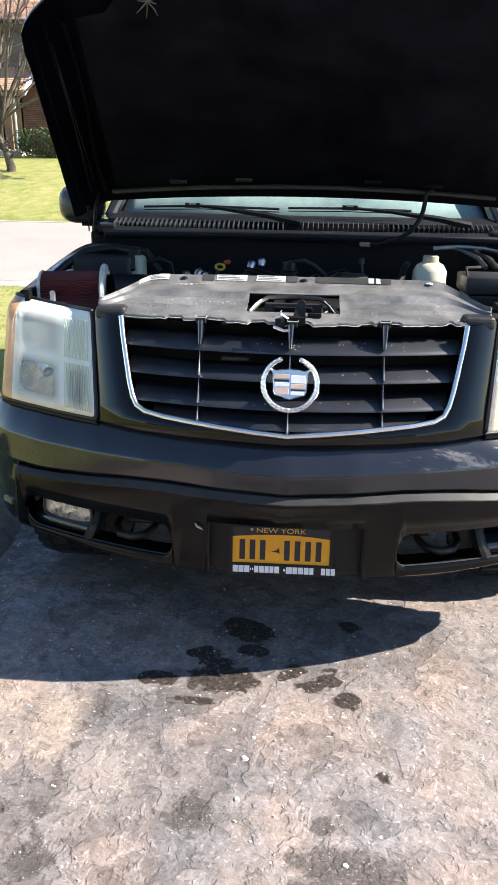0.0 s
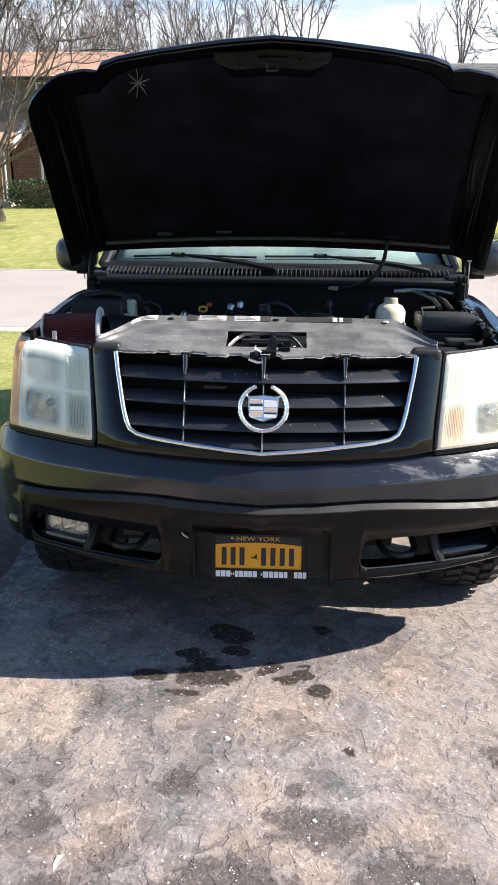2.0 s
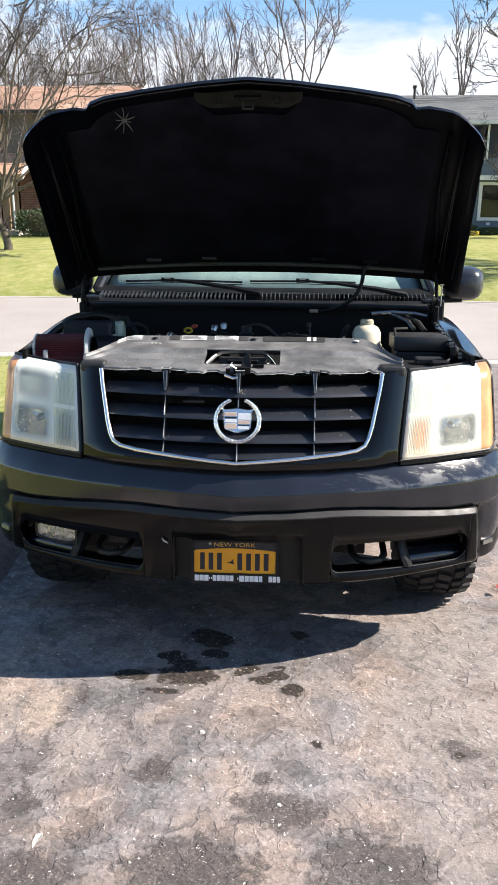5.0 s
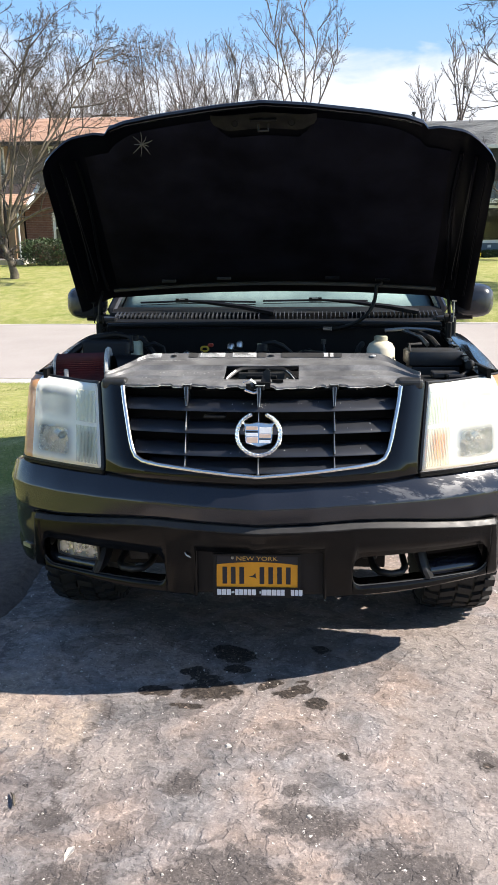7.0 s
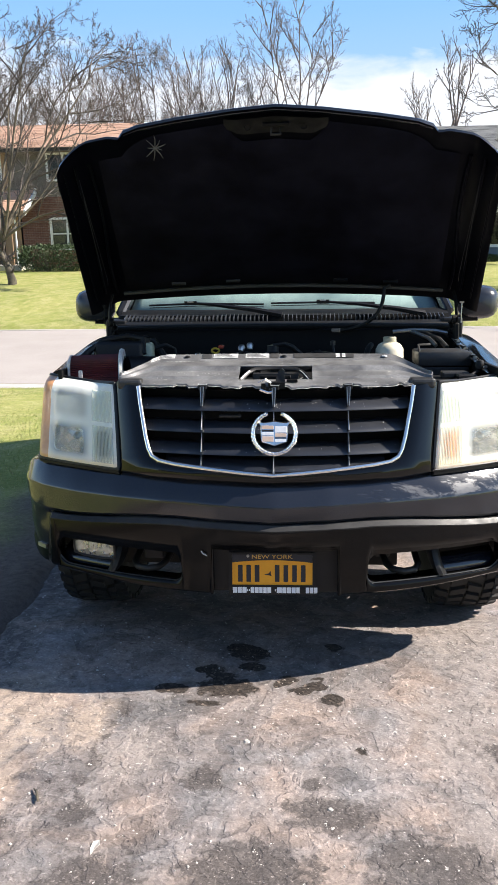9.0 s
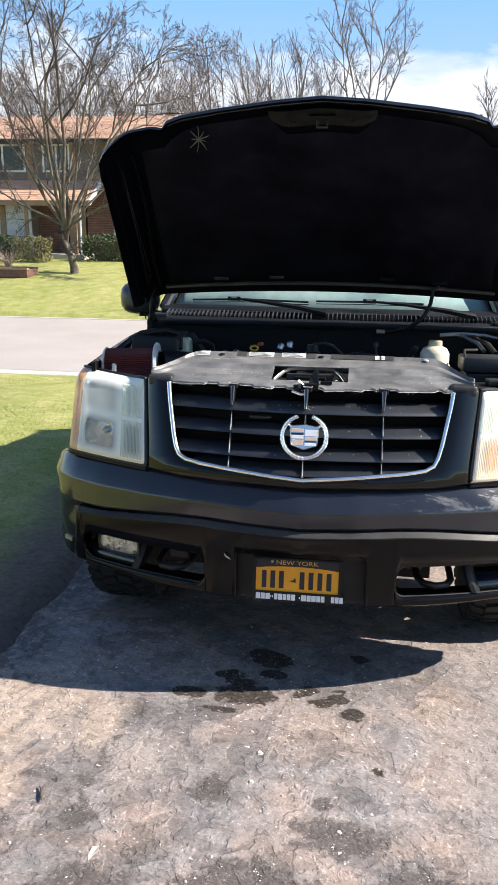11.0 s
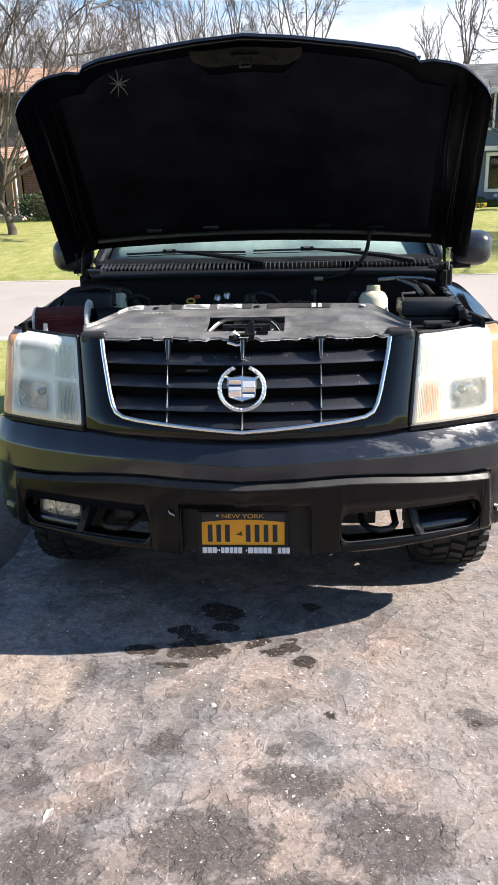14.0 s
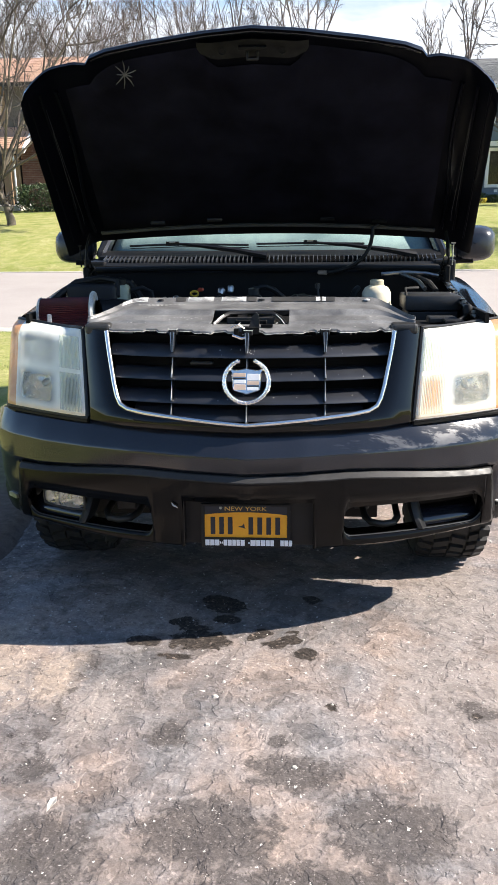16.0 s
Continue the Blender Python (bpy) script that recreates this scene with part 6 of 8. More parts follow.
# ---- front-end cover over the radiator ----
def build_cover():
    cov = empty("radiator_cover")
    cov.parent = car
    cov["label"] = "dusty grey plastic radiator cover with torn front edge"
    rng = np.random.RandomState(8)

    def shape(x, f):
        """f from the front edge (0) to the rear (1)."""
        a = abs(x)
        bite = smoothstep(0.05, 0.09, noise.noise((x * 16, 3, 0)))
        torn = 0.004 * noise.noise((x * 75, 0, 0)) + 0.013 * bite + 0.018 * smoothstep(0.004, 0.0, abs(a - 0.265) - 0.016)
        yf = 0.060 + bow(x) * 0.95 + torn * (1 - smoothstep(0.0, 0.06, f))
        yb = 0.455 - 0.03 * (x / 0.5) ** 2 - 0.22 * smoothstep(0.46, 0.60, a)
        y = yf + (yb - yf) * f
        flat = 1 - 0.55 * smoothstep(0.44, 0.6, a)
        z = 1.124 + (0.005 * noise.noise((x * 22, 0, 0)) + 0.005 * bite) * (1 - smoothstep(0.0, 0.10, f))
        z += flat * lerp([(0, 0.0), (0.20, 0.018), (0.24, 0.027), (0.27, 0.024), (0.44, 0.040), (0.50, 0.057), (0.52, 0.058), (0.55, 0.055), (0.84, 0.066), (0.86, 0.069), (0.985, 0.088), (1.0, 0.086)], f)
        z += 0.004 * flat * (smoothstep(0.30, 0.315, a) - smoothstep(0.42, 0.435, a)) * smoothstep(0.24, 0.26, f) * smoothstep(0.44, 0.42, f)
        if f == 0:
            z -= 0.005
        return (x, y, z)

    xs = sorted({*np.round(np.linspace(-0.59, 0.585, 120), 4), -0.135, 0.14})
    fs = [0, 0.012, 0.05, 0.12, 0.20, 0.24, 0.27, 0.34, 0.44, 0.50, 0.52, 0.55, 0.65, 0.75, 0.84, 0.86, 0.92, 0.985, 1.0]
    pts, faces = grid([[shape(x, f) for f in fs] for x in xs], flip=False)
    w = len(fs)
    keep = []
    for q in faces:
        j, i = q[0] // w, q[0] % w
        xm = (xs[j] + xs[j + 1]) / 2
        if -0.135 < xm < 0.14 and 3 < i < 9:
            continue
        keep.append(q)
    p = part("panel", (pts, keep), M_COVER, cov, smooth=True, sharp=12)
    thicken(p, 0.004, 1.0)
    # latch carrier inside the opening: a pressed arch with pale legs over a dark tray
    part("latch_tray", box(-0.15, 0.155, 0.14, 0.30, 1.05, 1.134), M_ENGINE, cov)
    part("latch_arch", tube([(-0.125, 0.150, 1.140), (-0.100, 0.20, 1.162), (-0.075, 0.225, 1.172), (0.0, 0.23, 1.175), (0.08, 0.225, 1.172), (0.105, 0.20, 1.162), (0.130, 0.150, 1.140)], 0.008, 8, flat=0.6), M_WORNBLACK, cov, smooth=True)
    for s in (-1, 1):
        part("arch_leg", tube([(s * 0.125, 0.146, 1.143), (s * 0.110, 0.178, 1.158), (s * 0.094, 0.200, 1.169)], 0.0035, 6, flat=0.5), M_LABEL, cov, "pale worn leg")
    part("latch_plate", rbox(-0.085, 0.09, 0.205, 0.215, 1.118, 1.160, 0.003, 1), M_DARKMETAL, cov)
    part("latch_slot", rbox(-0.055, 0.06, 0.198, 0.206, 1.136, 1.150, 0.003, 1), M_ENGINE, cov)
    part("latch_lever", ([(0.000, 0.080, 1.125), (0.040, 0.080, 1.125), (0.038, 0.092, 1.178), (0.028, 0.098, 1.188), (0.014, 0.098, 1.174), (0.000, 0.100, 1.125), (0.040, 0.100, 1.125), (0.038, 0.107, 1.178), (0.028, 0.110, 1.188), (0.014, 0.108, 1.174)], [(0, 1, 2, 3, 4), (9, 8, 7, 6, 5), (0, 5, 6, 1), (1, 6, 7, 2), (2, 7, 8, 3), (3, 8, 9, 4), (4, 9, 5, 0)]), M_WORNBLACK, cov, "grey release lever")
    part("latch_base", joined(box(-0.02, 0.04, 0.06, 0.098, 1.118, 1.140), box(-0.046, -0.030, 0.052, 0.070, 1.104, 1.136), box(-0.030, -0.018, 0.056, 0.07, 1.112, 1.124), box(0.045, 0.085, 0.10, 0.115, 1.136, 1.146)), M_ENGINE, cov)
    part("latch_spring", joined(tube([(-0.050, 0.048, 1.115), (-0.02, 0.042, 1.105), (0.0, 0.045, 1.108)], 0.005, 6), tube([(-0.055, 0.05, 1.14), (-0.03, 0.045, 1.152), (-0.01, 0.05, 1.138)], 0.003, 6)), M_CHROME, cov)
    for x in (-0.262, 0.004, 0.268):
        part("clip", rbox(x - 0.015, x + 0.015, 0.052 + bow(x), 0.085 + bow(x), 1.112, 1.130, 0.003, 1), M_PLASTIC, cov)
        part("clip_rim", tube([(x - 0.016, 0.07 + bow(x), 1.132), (x - 0.015, 0.050 + bow(x), 1.131), (x + 0.015, 0.050 + bow(x), 1.131), (x + 0.016, 0.07 + bow(x), 1.132)], 0.0016, 5), M_LABEL, cov)
    for s in (-1, 1):
        ear = part("ear", rbox(s * 0.545 - 0.048, s * 0.545 + 0.048, 0.145, 0.215, 1.104, 1.144, 0.014, 3), M_FADED, cov)
        part("ear_hole", moved(lathe([(0.001, 0.0005), (0.0, 0.006), (0.003, 0.008)], 10, "y"), pose(s * 0.560, 0.1535, 1.132)), M_ENGINE, ear)
    # labels along the rear edge
    def strip(x0, x1, f0, f1, up, n=4):
        return grid([[(x, shape(x, f)[1], shape(x, f)[2] + up) for f in np.linspace(f0, f1, 3)] for x in np.linspace(x0, x1, n)])

    for x0, x1, mt, words in ((-0.50, -0.41, M_LABEL, "faded white sticker"), (-0.255, -0.155, M_LABEL, "faded white sticker"), (-0.125, -0.03, M_LABEL, "faded white sticker"), (-0.30, -0.262, M_DUSTY, "dark sticker"), (-0.025, 0.01, M_DUSTY, "dark sticker"), (0.07, 0.31, M_DUSTY, "dark sticker")):
        part("label", strip(x0, x1, 0.885, 0.978, 0.0026), mt, cov, words)
        if mt is M_LABEL:
            part("label_bars", joined(*[strip(x0 + 0.006, x1 - 0.012 - 0.012 * k, 0.90 + 0.026 * k, 0.91 + 0.026 * k, 0.0036) for k in range(3)]), M_SCUFF, cov)
    part("label_bars", joined(strip(0.238, 0.255, 0.89, 0.972, 0.0036, 2), strip(0.262, 0.276, 0.89, 0.972, 0.0036, 2)), M_LABEL, cov)
    # rows of lettering that cannot be read
    part("printed_bars", joined(*[strip(x0, x0 + w, f, f + 0.016, 0.0012, 2) for f, xs_ in ((0.80, np.arange(-0.44, -0.26, 0.017)), (0.76, np.arange(-0.40, -0.33, 0.016))) for x0 in xs_ for w in (0.010,)]), M_LABEL, cov)
    # rivets along the rear
    for x in (-0.36, 0.03, 0.43):
        part("rivet", moved(lathe([(0.0, 0.012), (0.004, 0.011), (0.006, 0.004), (0.0062, 0.0004)], 12, "z"), pose(shape(x, 0.92)[0], shape(x, 0.92)[1], shape(x, 0.92)[2])), M_LABEL if x > 0.2 else M_PLASTIC, cov, smooth=True)
    # embossed line of lettering that cannot be read
    bars = [strip(x0, x0 + rng.uniform(0.002, 0.007), f0, f0 + rng.uniform(0.008, 0.03), 0.0012, 2) for x0 in np.arange(-0.41, -0.17, 0.013) for f0 in (rng.uniform(0.29, 0.36),) if rng.rand() < 0.75]
    tagged(part("embossed_bars", joined(*bars), M_LABEL, cov), "worn raised marks on the cover", kind="stuff")
    # chalky scrapes on the panel
    marks = []
    for k in range(90):
        x, f = rng.uniform(-0.45, 0.5), rng.choice([0.03, 0.06, 0.10, 0.13, 0.16, 0.2, 0.28, 0.36, 0.55, 0.65])
        if -0.15 < x < 0.16 and 0.2 < f < 0.5:
            continue
        dx, df, sk = rng.uniform(0.001, 0.012) * rng.rand(), rng.uniform(0.003, 0.014), rng.uniform(-0.02, 0.02)
        q = [(x, f), (x + dx + 0.001, f + sk), (x + dx + 0.002, f + sk + df), (x + 0.001, f + df)]
        marks.append(([(shape(xx, max(ff, 0.01))[0], shape(xx, max(ff, 0.01))[1], shape(xx, max(ff, 0.01))[2] + 0.0013) for xx, ff in q], [(0, 1, 2, 3)]))
    tagged(part("scrapes", joined(*marks), M_CHALK, cov), "chalky white scrapes on the cover", kind="stuff")
    # torn white edge
    part("torn_edge", tube([(shape(x, 0)[0], shape(x, 0)[1] - 0.0015, shape(x, 0)[2] - 0.001) for x in xs if abs(x) < 0.55], 0.0012, 4), M_CHALK, cov, "pale torn plastic edge")
    # front closing strip below the edge: black sheet put in as the gap's shade
    part("gap_shade_strip", grid([[nose(x, 1.105, -0.05), nose(x, 1.04, -0.12)] for x in np.linspace(-0.52, 0.52, 13)]), M_ENGINE, cov)


# ---- engine bay ----
def build_bay():
    bay = empty("engine_bay")
    bay.parent = car
    part("floor", box(-0.86, 0.86, 0.20, 1.40, 0.62, 0.64), M_ENGINE, bay)
    part("firewall", rbox(-0.90, 0.90, 1.34, 1.40, 0.62, 1.27, 0.01, 1), M_ENGINE, bay)
    for s in (-1, 1):
        x0, x1 = sorted((s * 0.70, s * 0.86))
        part("inner_wing", joined(box(*sorted((s * 0.86, s * 0.875)), 0.34, 1.40, 0.64, 1.16), box(x0, x1, 0.55, 1.36, 0.95, 1.02)), M_ENGINE, bay)
    part("cowl_seal", tube([(-0.88, 1.36, 1.275), (-0.5, 1.30, 1.285), (0, 1.28, 1.288), (0.5, 1.30, 1.285), (0.88, 1.36, 1.275)], 0.014, 8), M_RUBBER, bay, smooth=True)

    eng = empty("engine")
    eng.parent = car
    part("manifold", rbox(-0.22, 0.24, 0.55, 1.15, 0.85, 1.12, 0.05, 3), M_ENGINE, eng, smooth=True)
    for k in range(4):
        for s in (-1, 1):
            part("runner", tube([(s * 0.08, 0.66 + 0.13 * k, 1.12), (s * 0.18, 0.66 + 0.13 * k, 1.15), (s * 0.28, 0.66 + 0.13 * k, 1.06), (s * 0.30, 0.66 + 0.13 * k, 0.95)], 0.035, 10), M_ENGINE, eng, smooth=True)
    part("alternator", moved(lathe([(0.0, 0.02), (0.0, 0.075), (0.04, 0.085), (0.12, 0.085), (0.15, 0.06), (0.15, 0.02)], 20, "y"), pose(0.30, 0.50, 1.06)), M_DARKMETAL, eng, smooth=True)
    part("pulley", moved(lathe([(0.0, 0.01), (0.0, 0.08), (0.03, 0.08), (0.03, 0.01)], 24, "y"), pose(0.0, 0.45, 0.95)), M_DARKMETAL, eng, smooth=True)
    part("throttle_body", moved(lathe([(0.0, 0.05), (0.10, 0.05), (0.11, 0.06), (0.14, 0.06)], 20, "y"), pose(0.02, 0.50, 1.06)), M_ENGINE, eng, smooth=True)
    part("intake_duct", tube([(-0.50, 0.62, 1.12), (-0.38, 0.60, 1.13), (-0.22, 0.56, 1.13), (-0.05, 0.50, 1.12)], 0.055, 14), M_PLASTIC, eng, smooth=True)
    # dipstick ring and small fittings that catch the light
    part("dipstick", tube([(-0.30 + 0.017 * math.cos(a), 0.92, 1.19 + 0.011 * math.sin(a)) for a in np.linspace(0, 6.283, 17)[:-1]], 0.005, 6, closed=True), M_YELLOW, eng, "yellow dipstick ring", smooth=True)
    part("dipstick_tube", tube([(-0.31, 0.92, 1.18), (-0.32, 0.90, 1.08), (-0.33, 0.86, 0.9)], 0.006, 6), M_DARKMETAL, eng)
    part("cap_tab", rbox(-0.288, -0.262, 0.93, 0.97, 1.198, 1.214, 0.005, 1), M_RED, eng, "red connector tab")
    rng = np.random.RandomState(12)
    for x, y, z in ((-0.18, 0.9, 1.19), (-0.14, 0.95, 1.195), (-0.38, 0.85, 1.16), (-0.34, 0.82, 1.155), (-0.42, 0.88, 1.15)):
        part("fitting", moved(lathe([(0, 0.004), (0.0, 0.014), (0.02, 0.016), (0.03, 0.010), (0.031, 0.002)], 8, "z"), pose(x, y, z, rng.uniform(-30, 30), rng.uniform(-30, 30))), M_SILVER, eng, smooth=True)
    part("filler_neck", moved(lathe([(0, 0.035), (0.05, 0.035), (0.055, 0.028), (0.085, 0.026), (0.088, 0.004)], 14, "z"), pose(-0.03, 0.90, 1.13)), M_PLASTIC, eng, smooth=True)
    part("vent_hose", tube([(-0.03, 0.90, 1.215), (0.02, 0.90, 1.222), (0.06, 0.92, 1.205), (0.11, 0.94, 1.16), (0.13, 0.95, 1.10)], 0.012, 8), M_RUBBER, eng, smooth=True)
    part("coolant_hose", tube([(0.08, 0.72, 1.12), (0.16, 0.74, 1.175), (0.24, 0.80, 1.165), (0.30, 0.85, 1.08)], 0.028, 12), M_RUBBER, eng, smooth=True)
    for k in range(9):
        x, y = rng.uniform(-0.45, 0.45), rng.uniform(0.55, 1.2)
        P = [(x, y, 1.0)]
        for j in range(3):
            P.append((P[-1][0] + rng.uniform(-0.1, 0.1), P[-1][1] + rng.uniform(-0.08, 0.12), 1.08 + rng.uniform(0.0, 0.09)))
        part("wire_loom", tube(P, 0.009, 6), M_RUBBER, eng, smooth=True)
    part("sensor_stalk", tube([(0.252, 1.02, 1.21), (0.258, 1.0, 1.17), (0.268, 0.96, 1.10)], 0.005, 6), M_DARKMETAL, eng)
    part("sensor_cap", moved(lathe([(0, 0.003), (0.0, 0.012), (0.02, 0.012), (0.024, 0.003)], 8, "z"), pose(0.252, 1.02, 1.205)), M_DARKMETAL, eng, smooth=True)

    # cone air filter with its heat shield
    flt = empty("air_filter", pose(-0.752, 0.47, 1.142, 0, 0, 6))
    flt.parent = car
    rows = []
    for a, r0 in ((-0.100, 0.062), (-0.095, 0.066), (0.088, 0.071), (0.095, 0.070)):
        rows.append([(a, math.cos(t) * (r0 - 0.005 * (k % 2)), math.sin(t) * (r0 - 0.005 * (k % 2))) for k, t in enumerate(np.linspace(0, 2 * math.pi, 97)[:-1])])
    part("pleats", grid(rows, close=True), M_FILTER, flt, "dark red pleated gauze")
    part("end_cap", lathe([(-0.110, 0.002), (-0.110, 0.058), (-0.106, 0.066), (-0.098, 0.070), (-0.096, 0.05)], 32, "x"), M_LABEL, flt, "pale end ring", smooth=True)
    part("base_ring", lathe([(0.098, 0.05), (0.100, 0.088), (0.106, 0.094), (0.116, 0.090), (0.118, 0.06)], 32, "x"), M_LABEL, flt, "silver clamp band", smooth=True)
    part("clamp_tab", rbox(-0.062, -0.044, -0.085, -0.072, -0.03, 0.012, 0.004, 1), M_LABEL, flt)
    part("intake_tube", tube([(0.13, 0, 0), (0.18, 0.02, 0), (0.25, 0.08, -0.01), (0.30, 0.16, -0.02)], 0.06, 16), M_PLASTIC, flt, smooth=True)
    part("heat_shield", rbox(-0.80, -0.585, 0.62, 0.66, 0.95, 1.255, 0.02, 3), M_PLASTIC, car, smooth=True)
    part("shield_edge", tube([(-0.86, 0.55, 1.17), (-0.82, 0.62, 1.215), (-0.76, 0.66, 1.26), (-0.66, 0.68, 1.275), (-0.59, 0.67, 1.262), (-0.585, 0.64, 1.20)], 0.013, 8), M_RUBBER, car, smooth=True)
    # washer tank
    wt = empty("washer_tank")
    wt.parent = car
    part("tank", rbox(-0.655, -0.572, 0.76, 0.86, 0.95, 1.238, 0.020, 3), M_COOLANT, wt, "cloudy greenish tank", smooth=True)
    part("cap", moved(lathe([(0, 0.03), (0.03, 0.034), (0.034, 0.028), (0.04, 0.012), (0.041, 0.001)], 16, "z"), pose(-0.612, 0.81, 1.236) @ Matrix.Scale(0.8, 4)), M_GASKET, wt, smooth=True)
    part("overflow_hose", tube([(-0.565, 0.82, 1.21), (-0.52, 0.83, 1.225), (-0.48, 0.84, 1.205), (-0.465, 0.84, 1.12)], 0.010, 8), M_RUBBER, wt, smooth=True)
    # brake fluid style bottle, yellowed
    bt = empty("reservoir_bottle", pose(0.520, 1.02, 1.06) @ Matrix.Diagonal((0.85, 0.85, 1, 1)))
    bt.parent = car
    part("bottle", lathe([(0.0, 0.03), (0.0, 0.070), (0.055, 0.078), (0.060, 0.084), (0.070, 0.084), (0.074, 0.078), (0.125, 0.077), (0.148, 0.062), (0.158, 0.040), (0.160, 0.028)], 28, "z"), M_BOTTLE, bt, "yellowed translucent plastic", smooth=True, sharp=50)
    part("cap", lathe([(0.150, 0.030), (0.158, 0.036), (0.163, 0.037), (0.180, 0.036), (0.184, 0.030), (0.185, 0.001)], 20, "z"), M_CAP, bt, "tan screw cap", smooth=True)
    part("strap", tube([(0.085 * math.cos(a), 0.085 * math.sin(a), 0.03) for a in np.linspace(0, 6.283, 25)[:-1]], 0.007, 6, closed=True), M_GASKET, bt, smooth=True)
    part("bracket", tube([(0.10, -0.02, -0.05), (0.10, -0.02, 0.04), (0.085, -0.01, 0.05)], 0.009, 6), M_DARKMETAL, bt)
    # fuse box and battery side
    fb = empty("fuse_box")
    fb.parent = car
    part("lid", rbox(0.622, 0.858, 0.78, 1.00, 1.125, 1.190, 0.009, 2), M_FADED, fb, "faded black lid", smooth=True)
    part("base", rbox(0.635, 0.85, 0.79, 0.99, 1.0, 1.123, 0.008, 2), M_GASKET, fb)
    part("clip", tube([(0.63, 0.80, 1.17), (0.63, 0.86, 1.215), (0.69, 0.90, 1.215)], 0.006, 6), M_DARKMETAL, fb)
    bat = empty("battery")
    bat.parent = car
    part("case", rbox(0.62, 0.84, 0.50, 0.72, 0.92, 1.095, 0.010, 2), M_GASKET, bat)
    part("hold_down", rbox(0.69, 0.80, 0.56, 0.64, 1.097, 1.122, 0.006, 2), M_FADED, bat)
    part("terminal", rbox(0.74, 0.82, 0.50, 0.56, 1.096, 1.118, 0.006, 1), M_PLASTIC, bat)
    part("cable", tube([(0.80, 0.53, 1.11), (0.84, 0.56, 1.13), (0.85, 0.62, 1.10), (0.85, 0.7, 1.0)], 0.010, 8), M_RUBBER, bat, smooth=True)
    # pipes and links near the hinge
    for P, r, mt in (([(0.56, 1.24, 1.255), (0.66, 1.22, 1.265), (0.76, 1.20, 1.262), (0.82, 1.18, 1.25)], 0.009, M_SILVER), ([(0.64, 1.24, 1.262), (0.72, 1.12, 1.23), (0.74, 1.04, 1.20)], 0.010, M_SILVER), ([(0.70, 1.24, 1.255), (0.77, 1.13, 1.225), (0.79, 1.03, 1.19)], 0.012, M_DARKMETAL), ([(-0.84, 1.1, 1.24), (-0.72, 1.0, 1.25), (-0.60, 0.98, 1.235), (-0.55, 0.98, 1.16)], 0.016, M_RUBBER), ([(0.44, 1.1, 1.20), (0.42, 1.02, 1.19), (0.40, 0.96, 1.14)], 0.014, M_RUBBER)):
        part("pipe", tube(P, r, 8), mt, bay, smooth=True)


